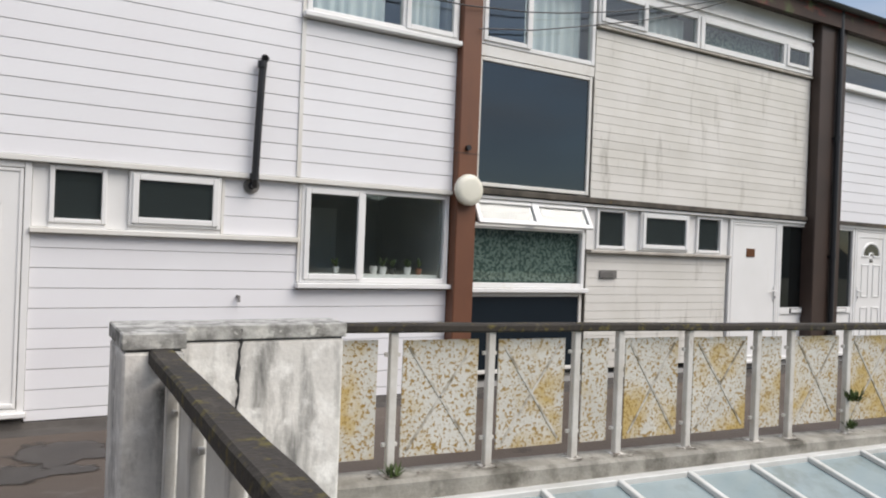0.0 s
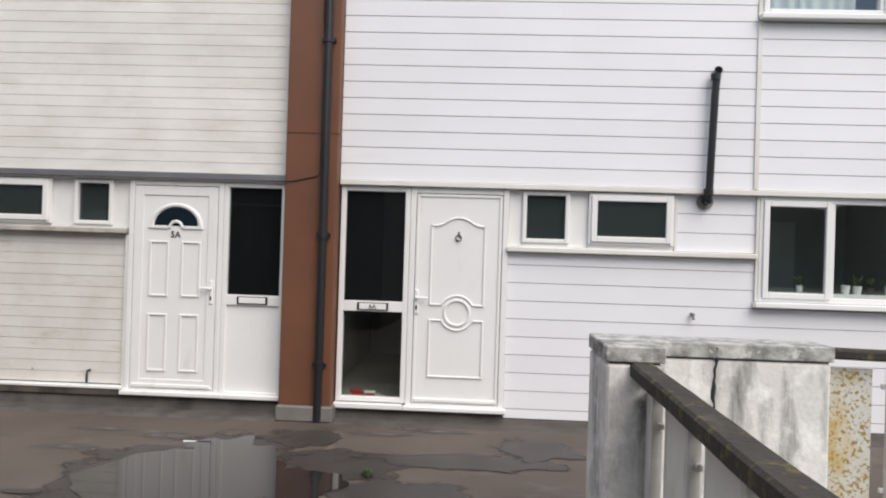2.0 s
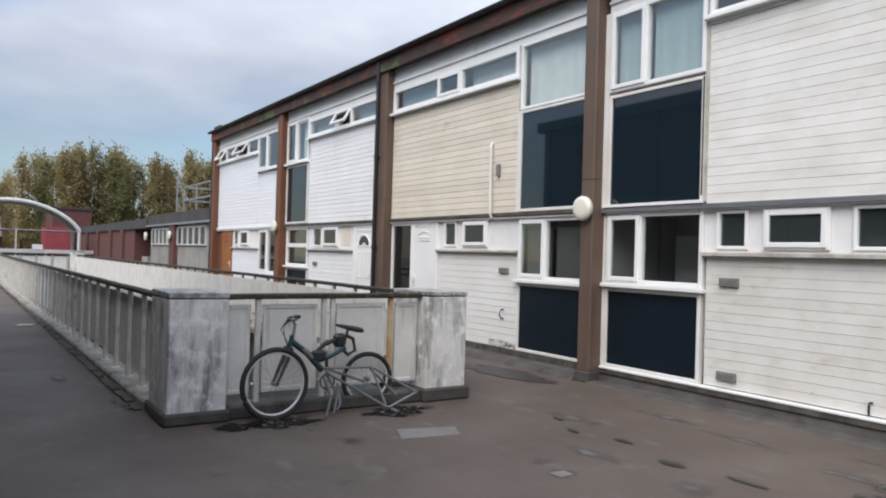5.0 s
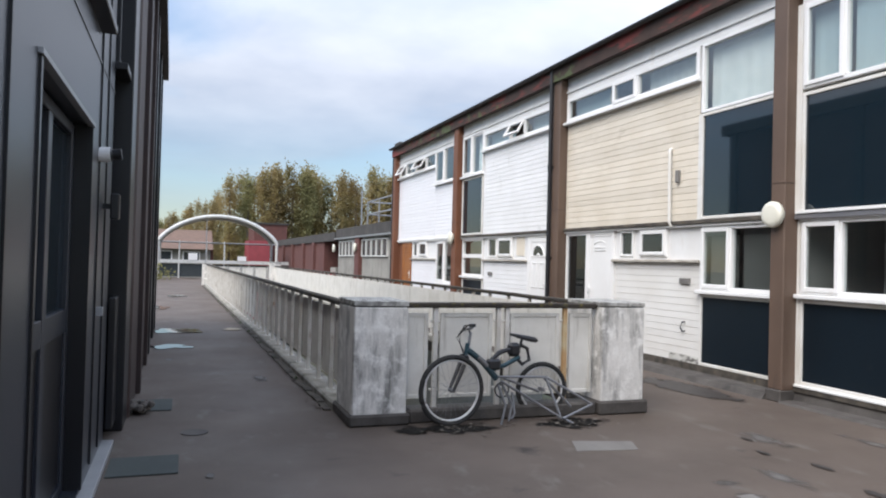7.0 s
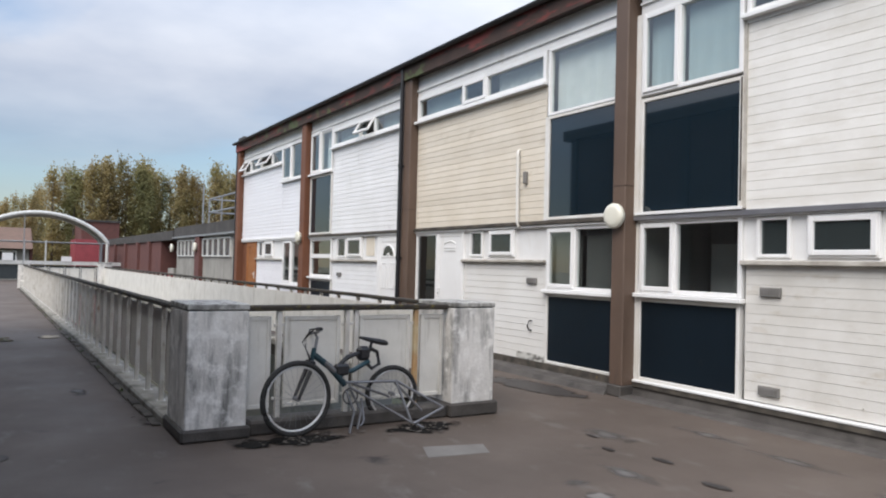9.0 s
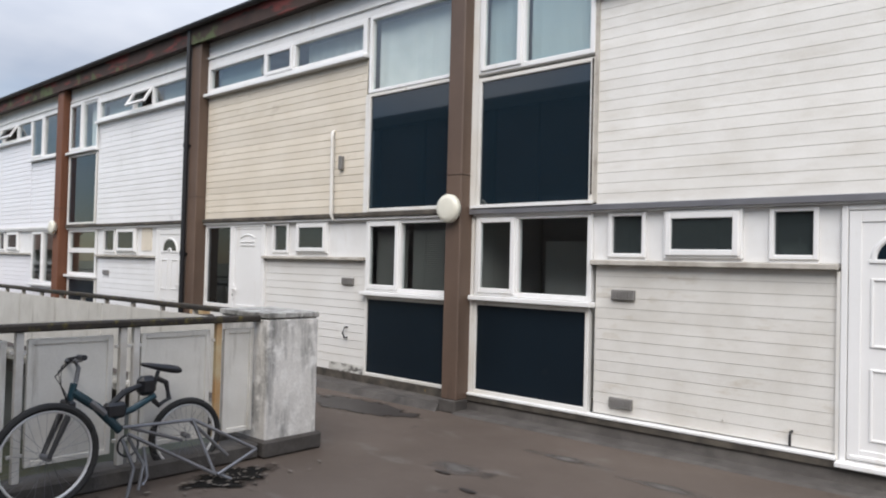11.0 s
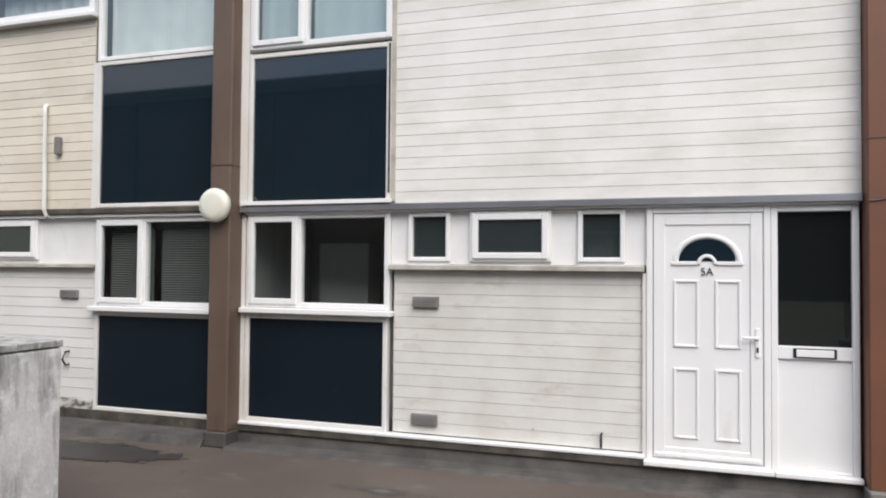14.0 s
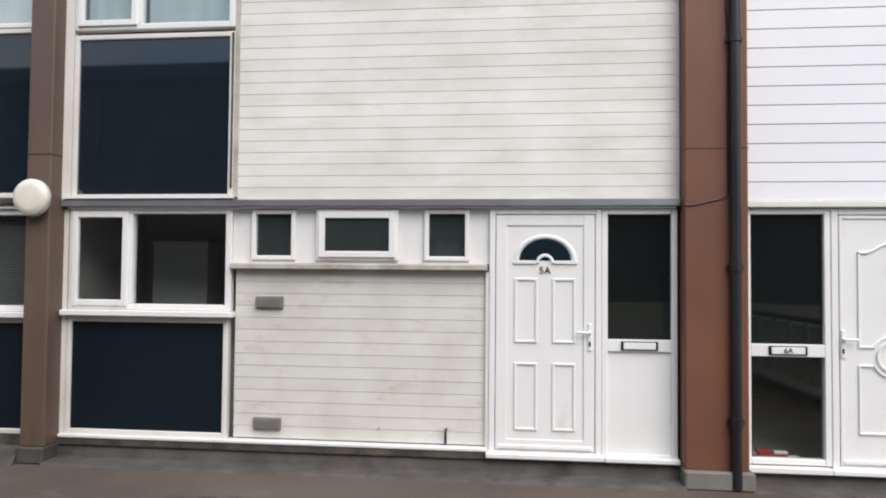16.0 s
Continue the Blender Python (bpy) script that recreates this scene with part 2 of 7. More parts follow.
M["concrete"] = mat("concrete_lichen_grey", (0.72, 0.69, 0.645), (0.55, 0.53, 0.495), rough=0.85, scale=2.2, lo=0.3, hi=0.7, grain=0.14, gscale=40, bump=0.35, stain=(0.15, 0.147, 0.138), sscale=(6.5, 6.5, 1.2), slo=0.47, shi=0.70, stain2=(0.80, 0.78, 0.74), s2scale=7, s2lo=0.5, s2hi=0.68)
M["concretedark"] = mat("concrete_cap_weathered", (0.46, 0.45, 0.42), (0.20, 0.195, 0.18), rough=0.9, scale=9, lo=0.38, hi=0.62, grain=0.2, gscale=40, bump=0.5, stain=(0.13, 0.125, 0.11), sscale=(5, 5, 9), slo=0.55, shi=0.7, stain2=(0.52, 0.51, 0.47), s2scale=16, s2lo=0.58, s2hi=0.64)
M["kerbc"] = mat("concrete_kerb", (0.34, 0.325, 0.285), (0.19, 0.18, 0.155), rough=0.9, scale=5, grain=0.2, gscale=45, bump=0.4, stain=(0.10, 0.092, 0.075), sscale=(3, 3, 3), slo=0.5, shi=0.68)
M["upstand"] = mat("asphalt_upstand", (0.060, 0.053, 0.048), (0.098, 0.089, 0.080), rough=0.85, scale=4, grain=0.15, bump=0.3, stain=(0.04, 0.036, 0.033), sscale=(2.5, 2.5, 3), slo=0.55, shi=0.7)
M["plinth"] = mat("plinth_black_asphalt", (0.050, 0.044, 0.039), (0.085, 0.077, 0.069), rough=0.85, scale=5, grain=0.25, bump=0.5, stain=(0.16, 0.15, 0.135), sscale=(4, 4, 5), slo=0.62, shi=0.72)
M["slabpatch"] = mat("cement_repair_slab", (0.185, 0.172, 0.155), (0.15, 0.138, 0.124), rough=0.75, scale=4, grain=0.12, bump=0.15)
M["deck"] = mat("deck_mastic_asphalt", (0.122, 0.098, 0.082), (0.087, 0.069, 0.057), rough=0.70, scale=0.7, lo=0.32, hi=0.68, grain=0.18, gscale=70, bump=0.25, stain=(0.158, 0.143, 0.128), sscale=(1.6, 3.2, 2), slo=0.58, shi=0.76, stain2=(0.042, 0.036, 0.032), s2scale=1.3, s2lo=0.64, s2hi=0.71, wet=0.14, spec=0.2)
M["water"] = mat("puddle_water", (0.022, 0.020, 0.019), (0.03, 0.027, 0.025), rough=0.04, grain=0.05, bump=0.015, spec=0.35, gscale=6)
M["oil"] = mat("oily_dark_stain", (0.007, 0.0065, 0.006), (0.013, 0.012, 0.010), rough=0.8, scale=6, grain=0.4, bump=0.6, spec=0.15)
M["damp"] = mat("damp_asphalt", (0.034, 0.029, 0.026), (0.050, 0.043, 0.038), rough=0.52, scale=3, grain=0.1, bump=0.2)
M["pale"] = mat("pale_repair_patch", (0.128, 0.119, 0.110), (0.095, 0.086, 0.079), rough=0.7, scale=5, grain=0.15, bump=0.2, stain=(0.075, 0.065, 0.058), sscale=(6, 6, 6), slo=0.45, shi=0.65)
M["timber"] = mat("handrail_dark_timber", (0.022, 0.018, 0.014), (0.042, 0.034, 0.026), rough=0.85, scale=3, grain=0.25, gscale=45, bump=0.4, stain=(0.09, 0.078, 0.06), sscale=(9, 3, 6), slo=0.57, shi=0.75, stain2=(0.105, 0.085, 0.022), s2scale=17, s2lo=0.55, s2hi=0.68)
M["post"] = mat("post_white_paint", (0.62, 0.60, 0.56), (0.48, 0.45, 0.40), rough=0.6, scale=5, grain=0.08, bump=0.2, stain=(0.20, 0.11, 0.055), sscale=(9, 9, 3), slo=0.62, shi=0.75)
M["rustpost"] = mat("post_rusty", (0.50, 0.40, 0.24), (0.42, 0.24, 0.10), rough=0.7, scale=5, grain=0.1, bump=0.2)
M["lichen"] = mat("panel_white_orange_lichen", (0.60, 0.585, 0.535), (0.50, 0.485, 0.435), rough=0.8, scale=2.5, grain=0.08, bump=0.25, stain=(0.47, 0.345, 0.135), sscale=(2.4, 2.4, 2.6), slo=0.47, shi=0.62, stain2=(0.30, 0.19, 0.05), s2scale=48, s2lo=0.535, s2hi=0.58)
M["rib"] = mat("panel_rib_grimy", (0.56, 0.54, 0.49), (0.20, 0.165, 0.11), rough=0.9, scale=9, lo=0.42, hi=0.62, grain=0.2, bump=0.3)
M["panel"] = mat("panel_grey_white", (0.70, 0.675, 0.62), (0.60, 0.575, 0.52), rough=0.7, scale=3, grain=0.06, bump=0.15, stain=(0.30, 0.265, 0.21), sscale=(7, 7, 0.9), slo=0.57, shi=0.8)
M["cage"] = mat("galvanised_steel", (0.35, 0.36, 0.37), rough=0.5, metal=0.5, bump=0)
M["alu"] = mat("white_glazing_bar", (0.62, 0.62, 0.60), (0.5, 0.5, 0.47), rough=0.5, scale=4, grain=0.06, bump=0.1)
M["anthracite"] = mat("anthracite_cladding", (0.026, 0.030, 0.039), (0.020, 0.024, 0.032), rough=0.34, scale=1.2, grain=0.04, bump=0.05)
M["brownclad"] = mat("dark_brown_cladding", (0.035, 0.022, 0.020), (0.05, 0.030, 0.025), rough=0.6, scale=2, grain=0.1, bump=0.15)
M["blackframe"] = mat("black_frame", (0.012, 0.012, 0.014), rough=0.35, grain=0.04, bump=0.02)
M["opal"] = mat("opal_lamp_cover", (0.74, 0.72, 0.62), (0.68, 0.66, 0.56), rough=0.35, scale=6, grain=0.03, bump=0.03)
M["brick"] = mat("red_brick", (0.125, 0.05, 0.042), (0.095, 0.04, 0.035), rough=0.85, scale=3, grain=0.2, gscale=25, bump=0.3)
M["concwall"] = mat("grey_concrete_wall", (0.30, 0.29, 0.26), (0.22, 0.21, 0.19), rough=0.9, scale=1.5, grain=0.1, bump=0.2, stain=(0.12, 0.115, 0.10), sscale=(3, 3, 0.5), slo=0.55, shi=0.75)
M["roofdark"] = mat("roof_felt_dark", (0.045, 0.042, 0.04), (0.07, 0.065, 0.06), rough=0.9, bump=0.2)
M["rooftile"] = mat("roof_tile_brown", (0.16, 0.10, 0.075), (0.12, 0.08, 0.06), rough=0.9, bump=0.2)
M["redpaint"] = mat("red_painted_wall", (0.30, 0.055, 0.065), rough=0.6, bump=0.05)
M["orange"] = mat("door_orange_timber", (0.30, 0.115, 0.03), (0.24, 0.085, 0.022), rough=0.5, scale=3, grain=0.1, bump=0.1)
M["inside"] = mat("room_wall_dim", (0.5, 0.49, 0.47), rough=0.9, bump=0)
M["curtain"] = mat("net_curtain", (0.78, 0.81, 0.80), (0.68, 0.72, 0.71), rough=0.9, scale=6, grain=0.04, bump=0)
M["pattern"] = mat("patterned_green_curtain", (0.045, 0.085, 0.075), (0.20, 0.26, 0.23), rough=0.9, scale=26, lo=0.47, hi=0.53, grain=0.05, bump=0)
M["blind"] = mat("blind_slat", (0.27, 0.27, 0.26), rough=0.6, bump=0)
M["vent"] = mat("air_brick_grey", (0.21, 0.20, 0.19), (0.15, 0.145, 0.135), rough=0.8, bump=0.2)
M["chrome"] = mat("polished_metal", (0.62, 0.62, 0.62), rough=0.22, metal=1.0, grain=0.03, bump=0)
M["teal"] = mat("bicycle_teal_paint", (0.012, 0.045, 0.06), (0.015, 0.035, 0.045), rough=0.3, grain=0.05, bump=0.03)
M["silver"] = mat("bicycle_silver_tube", (0.24, 0.24, 0.25), (0.15, 0.15, 0.155), rough=0.4, metal=0.6, grain=0.05, bump=0.05)
M["bark"] = mat("bark", (0.16, 0.14, 0.12), (0.10, 0.085, 0.07), rough=0.9, bump=0.3)
M["leaf"] = mat("autumn_leaf", (0.26, 0.225, 0.095), (0.30, 0.215, 0.095), rough=0.8, scale=0.35, grain=0.35, gscale=2.5, bump=0, rnd=0.12, thin=0.45)
M["leafgreen"] = mat("green_leaf", (0.185, 0.185, 0.08), (0.23, 0.20, 0.08), rough=0.8, scale=0.35, grain=0.35, gscale=2.5, bump=0, rnd=0.12, thin=0.45)
M["weed"] = mat("weed_green", (0.05, 0.085, 0.02), (0.08, 0.10, 0.03), rough=0.8, bump=0)
M["grass"] = mat("ground_grass_and_gravel", (0.09, 0.10, 0.05), (0.14, 0.13, 0.10), rough=0.95, scale=0.08, bump=0.2)
M["mat"] = mat("grey_green_doormat", (0.075, 0.085, 0.08), (0.06, 0.07, 0.066), rough=0.95, gscale=200, grain=0.25, bump=0.4)
M["bronze"] = mat("number_plate_bronze", (0.14, 0.055, 0.02), rough=0.4, metal=0.3, bump=0)
M["ink"] = mat("dark_lettering", (0.02, 0.02, 0.022), rough=0.5, bump=0, grain=0)
M["terracotta"] = mat("terracotta", (0.30, 0.11, 0.06), rough=0.8, bump=0.1)
M["junkred"] = mat("red_paper_junk", (0.45, 0.05, 0.05), rough=0.7, bump=0)
M["glass"] = glass("window_glass", (0.86, 0.90, 0.90), gloss=0.9)
M["glasslow"] = glass("dusty_low_glass", (0.75, 0.78, 0.76), gloss=0.4)
M["rim"] = mat("bright_wheel_rim", (0.70, 0.69, 0.67), rough=0.35, metal=0.3, grain=0.05, bump=0)
M["mould"] = mat("mouldy_board_end", (0.62, 0.61, 0.57), (0.45, 0.43, 0.39), rough=0.7, scale=5, grain=0.1, bump=0.2, stain=(0.06, 0.055, 0.05), sscale=(5, 3, 9), slo=0.46, shi=0.6)
# pale sky reflection of the upper panes, put into a cloth colour
M["skysheet"] = mat("sky_reflection_sheet", (0.44, 0.53, 0.55), (0.38, 0.47, 0.49), rough=0.9, scale=2, grain=0.04, bump=0)
M["treeline"] = mat("distant_wooded_ridge", (0.030, 0.036, 0.026), (0.020, 0.026, 0.020), rough=0.95, scale=0.15, grain=0.3, gscale=0.6, bump=0)
M["paint_red"] = mat("red_print", (0.40, 0.04, 0.035), rough=0.6, bump=0)
M["glassdark"] = glass("obscured_dark_glass", (0.30, 0.34, 0.34), gloss=0.5, frost=(0.060, 0.074, 0.075))
M["glassside"] = glass("black_sidelight_glass", (0.16, 0.18, 0.18), gloss=0.5, frost=(0.016, 0.019, 0.020))
M["glassfar"] = mat("far_window_dark", (0.05, 0.06, 0.065), rough=0.1, bump=0)
M["skyglass"] = mat("rooflight_milky_glass", (0.29, 0.35, 0.36), (0.22, 0.28, 0.29), rough=0.16, scale=1.2, grain=0.04, bump=0.03, stain=(0.15, 0.165, 0.15), sscale=(2, 2, 2), slo=0.52, shi=0.8)


def feather(m, inner, outer, wander):
    """Lets a flat stain fade out unevenly towards its outline."""
    n, l = m.node_tree.nodes, m.node_tree.links
    co = n.new("ShaderNodeTexCoord")
    off = n.new("ShaderNodeVectorMath"); off.operation = "MULTIPLY_ADD"
    off.inputs[1].default_value, off.inputs[2].default_value = (2, 2, 0), (-1, -1, 0)
    l.new(co.outputs["Generated"], off.inputs[0])
    ln = n.new("ShaderNodeVectorMath"); ln.operation = "LENGTH"
    l.new(off.outputs[0], ln.inputs[0])
    geo = n.new("ShaderNodeNewGeometry")
    nz = n.new("ShaderNodeTexNoise")
    nz.inputs["Scale"].default_value, nz.inputs["Detail"].default_value = 5.0, 6.0
    l.new(geo.outputs["Position"], nz.inputs["Vector"])
    ad = n.new("ShaderNodeMath"); ad.operation = "MULTIPLY_ADD"; ad.inputs[1].default_value = wander
    l.new(nz.outputs["Fac"], ad.inputs[0]); l.new(ln.outputs["Value"], ad.inputs[2])
    rg = n.new("ShaderNodeMapRange")
    rg.inputs["From Min"].default_value, rg.inputs["From Max"].default_value = outer + wander / 2, inner + wander / 2
    l.new(ad.outputs[0], rg.inputs["Value"])
    tr = n.new("ShaderNodeBsdfTransparent")
    mx = n.new("ShaderNodeMixShader")
    l.new(rg.outputs["Result"], mx.inputs[0]); l.new(tr.outputs[0], mx.inputs[1]); l.new(n["Principled BSDF"].outputs[0], mx.inputs[2])
    l.new(mx.outputs[0], n["Material Output"].inputs["Surface"])


feather(M["damp"], 0.60, 0.72, 0.9)
feather(M["pale"], 0.0, 0.8, 1.2)
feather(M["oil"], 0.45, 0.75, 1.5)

# ---- helpers for meshes ----
def bx(bm, x0, x1, y0, y1, z0, z1, bevel=0.0):
    """A box into bm, with bevelled edges where asked for."""
    vs = [bm.verts.new((x, y, z)) for x in (x0, x1) for y in (y0, y1) for z in (z0, z1)]
    fs = [bm.faces.new([vs[i] for i in q]) for q in ((0, 1, 3, 2), (4, 6, 7, 5), (0, 4, 5, 1), (2, 3, 7, 6), (0, 2, 6, 4), (1, 5, 7, 3))]
    if bevel:
        es = {e for f in fs for e in f.edges}
        bmesh.ops.bevel(bm, geom=list(es), offset=bevel, segments=1, affect="EDGES")
    return bm


def link(name, bm, material, parent=None, label="", flat=False):
    if not flat:
        bmesh.ops.recalc_face_normals(bm, faces=bm.faces[:])
    me = bpy.data.meshes.new(name)
    bm.to_mesh(me)
    bm.free()
    me.materials.append(material)
    ob = new(name, me)
    if parent is not None:
        ob.parent = parent
    if label:
        ob["label"] = label
    return ob


def part(name, bm, material, parent, label=""):
    return link(name, bm, material, parent, label)


def box_part(name, dims, material, parent=None, label="", bevel=0.0):
    return link(name, bx(bmesh.new(), *dims, bevel=bevel), material, parent, label)


def tube(bm, pts, r, sides=8, closed=False):
    """A round tube through the points."""
    pts = [Vector(p) for p in pts]
    rings = []
    n = len(pts)
    for i, p in enumerate(pts):
        if closed:
            d = pts[(i + 1) % n] - pts[i - 1]
        else:
            d = pts[min(i + 1, n - 1)] - pts[max(i - 1, 0)]
        d.normalize()
        u = d.cross(Vector((0, 0, 1)) if abs(d.z) < 0.9 else Vector((1, 0, 0))).normalized()
        v = d.cross(u)
        rr = r[i] if isinstance(r, (list, tuple)) else r
        rings.append([bm.verts.new(p + (u * math.cos(a) + v * math.sin(a)) * rr) for a in (2 * math.pi * k / sides for k in range(sides))])
    for i in range(n if closed else n - 1):
        a, b = rings[i], rings[(i + 1) % n]
        for k in range(sides):
            bm.faces.new((a[k], a[(k + 1) % sides], b[(k + 1) % sides], b[k]))
    if not closed:
        bm.faces.new(rings[0][::-1])
        bm.faces.new(rings[-1])
    return bm


def beam(bm, p, q, w, h, bevel=0.0):
    """A straight beam of width w and height h from p to q."""
    p, q = Vector(p), Vector(q)
    d = q - p
    L = d.length
    d.normalize()
    side = d.cross(Vector((0, 0, 1)))
    side = Vector((1, 0, 0)) if side.length < 1e-4 else side.normalized()
    up = side.cross(d)
    b2 = bmesh.new()
    bx(b2, -w / 2, w / 2, 0, L, -h / 2, h / 2, bevel)
    m = Matrix((side, d, up)).transposed().to_4x4()
    m.translation = p
    bmesh.ops.transform(b2, matrix=m, verts=b2.verts[:])
    me = bpy.data.meshes.new("tmp")
    b2.to_mesh(me)
    b2.free()
    bm.from_mesh(me)
    bpy.data.meshes.remove(me)
    return bm


def thing(name, at, label, category, group="", kind=""):
    e = new(name)
    e.empty_display_size = 0.2
    e.location = at
    return tagged(e, label, category, group, kind)


def under(ob, parent):
    """Parent that keeps a part built in world metres where it is."""
    ob.parent = parent
    ob.matrix_parent_inverse = Matrix.Translation(-Vector(parent.location))
    return ob


def wpart(name, bm, material, parent, label=""):
    """A part built in world metres, under a thing that stands elsewhere."""
    ob = link(name, bm, material, None, label)
    top = parent
    off = Vector((0, 0, 0))
    while top is not None:
        off += top.location
        top = top.parent
    ob.parent = parent
    if parent.parent is None:
        ob.matrix_parent_inverse = Matrix.Translation(-Vector(parent.location))
    return ob


def wbox(name, dims, material, parent, label="", bevel=0.0):
    return wpart(name, bx(bmesh.new(), *dims, bevel=bevel), material, parent, label)


def blob(cx, cy, rx, ry, seed, z=0.004, n=72, rough=0.35):
    """A flat patch with an uneven outline."""
    bm = bmesh.new()
    mid = bm.verts.new((cx, cy, z))
    vs = []
    for k in range(n):
        a = 2 * math.pi * k / n
        c, d = math.cos(a), math.sin(a)
        r = 1 + rough * (1.3 * noise.noise((c * 1.5 + seed * 7.1, d * 1.5, seed)) + 0.5 * noise.noise((c * 3 + seed, d * 3, seed * 3)) + 0.14 * noise.noise((c * 9, d * 9 + seed, 2)))
        vs.append(bm.verts.new((cx + rx * max(r, 0.25) * c, cy + ry * max(r, 0.25) * d, z)))
    for k in range(n):
        bm.faces.new((mid, vs[k], vs[(k + 1) % n]))
    return bm

# ---- deck, ground and voids ----


def slab(bm, pts, z0, z1):
    lo = [bm.verts.new((x, y, z0)) for x, y in pts]
    hi = [bm.verts.new((x, y, z1)) for x, y in pts]
    bm.faces.new(lo[::-1])
    bm.faces.new(hi)
    n = len(pts)
    for i in range(n):
        bm.faces.new((lo[i], lo[(i + 1) % n], hi[(i + 1) % n], hi[i]))


# Corners of the voids: rails run a little skew to the houses.
VA = [(-3.9, -5.52), (-38.2, -6.02), (-38.2, -2.4), (-3.9, -2.1)]
VB = [(4.22, -3.16), (20.0, -4.33), (20.0, -14.0), (4.22, -14.0)]
bm = bmesh.new()
slab(bm, [(-52, -11.5), (-38.2, -11.5), (-38.2, 0.3), (-52, 0.3)], -0.3, 0)
slab(bm, [VA[1], (-38.2, -11.5), (-3.9, -11.5), VA[0]], -0.3, 0)
slab(bm, [VA[3], (-3.9, 0.3), (-38.2, 0.3), VA[2]], -0.3, 0)
slab(bm, [(-3.9, -8.6), (4.22, -8.6), (4.22, 0.3), (-3.9, 0.3)], -0.3, 0)
slab(bm, [(1.6, -16.0), (20.0, -16.0), (20.0, -14.0), (4.22, -14.0), (4.22, -8.6), (1.6, -8.6)], -0.3, 0)
slab(bm, [VB[0], VB[1], (20.0, 0.3), (4.22, 0.3)], -0.3, 0)
tagged(link("deck_floor", bm, M["deck"]), "worn brown-grey asphalt walkway deck with damp stains", "floor", kind="structure")
tagged(box_part("ground", (-900, 900, -900, 900, -4.2, -3.8), M["grass"]), "dull grassy ground below the raised deck", "ground", kind="structure")

for i, (cx, cy, rx, ry, s, kind) in enumerate([
        (1.45, -1.98, 0.56, 0.92, 1, "water"), (2.25, -2.1, 0.3, 0.4, 2, "water"), (2.35, -1.45, 0.62, 0.36, 3, "damp"),
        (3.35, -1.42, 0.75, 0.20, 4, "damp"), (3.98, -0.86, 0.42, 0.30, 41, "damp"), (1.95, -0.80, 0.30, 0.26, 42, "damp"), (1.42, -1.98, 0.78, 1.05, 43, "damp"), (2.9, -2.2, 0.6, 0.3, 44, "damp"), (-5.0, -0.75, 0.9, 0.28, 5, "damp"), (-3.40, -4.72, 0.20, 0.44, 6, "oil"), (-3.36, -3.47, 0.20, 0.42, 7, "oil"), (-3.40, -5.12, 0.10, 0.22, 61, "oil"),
        (-13.1, -7.35, 0.45, 0.5, 8, "water"), (-10.35, -7.37, 0.30, 0.34, 9, "water"), (-20.3, -7.85, 0.6, 0.3, 10, "water"), (-13.5, -6.15, 0.25, 0.19, 81, "water"), (-27.0, -7.4, 0.7, 0.3, 82, "water"), (-2.37, -6.966, 0.05, 0.035, 11, "damp"), (-6.81, -6.22, 0.08, 0.05, 91, "damp"), (-8.73, -7.36, 0.1, 0.05, 92, "damp"),
        (-0.72, -2.38, 0.13, 0.04, 13, "damp"), (-1.42, -2.19, 0.12, 0.04, 14, "damp"), (-0.08, -2.26, 0.16, 0.045, 15, "damp"), (0.56, -2.46, 0.15, 0.04, 16, "damp"),
        (-1.9, -2.32, 0.08, 0.03, 17, "damp"), (-2.38, -2.10, 0.08, 0.03, 18, "damp")]):
    if kind != "water":
        rx, ry = rx * 1.3, ry * 1.4
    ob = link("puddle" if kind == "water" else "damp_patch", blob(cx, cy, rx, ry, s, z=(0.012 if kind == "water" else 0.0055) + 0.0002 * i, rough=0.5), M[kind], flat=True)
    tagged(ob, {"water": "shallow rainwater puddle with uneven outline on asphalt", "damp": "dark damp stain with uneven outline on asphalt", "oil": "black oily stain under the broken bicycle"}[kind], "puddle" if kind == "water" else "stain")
for i, (cx, cy, rx, ry, s) in enumerate([(-1.2, -2.75, 0.25, 0.05, 32), (-0.92, -3.36, 0.09, 0.07, 33), (-1.25, -3.28, 0.07, 0.06, 333), (0.3, -1.4, 0.3, 0.05, 34), (-2.4, -1.9, 0.28, 0.07, 35), (2.9, -0.35, 0.2, 0.05, 36), (-6.7, -6.2, 0.25, 0.05, 37), (-0.9, -1.15, 0.4, 0.05, 38), (-1.9, -1.0, 0.35, 0.06, 39), (1.0, -0.95, 0.35, 0.07, 40), (0.2, -0.8, 0.3, 0.04, 45), (2.6, -0.6, 0.3, 0.05, 46), (-0.2, -2.75, 0.14, 0.09, 47), (3.2, -0.42, 0.3, 0.04, 48)]):
    tagged(link("repair_patch", blob(cx, cy, rx * 1.5, ry * 2.4, s, z=0.0012 + 0.0003 * i, rough=0.3), M["pale"], flat=True), "pale grey worn patch on the asphalt", "patch")

for pts in ([(-2.70, -3.79), (-2.36, -3.93), (-2.28, -3.36), (-2.56, -3.24)], [(-0.99, -3.43), (-0.86, -3.43), (-0.87, -3.29), (-0.98, -3.29)]):
    bm = bmesh.new()
    slab(bm, pts, -0.01, 0.004)
    tagged(link("cement_patch", bm, M["slabpatch"]), "square pale cement patch let into the asphalt", "patch")

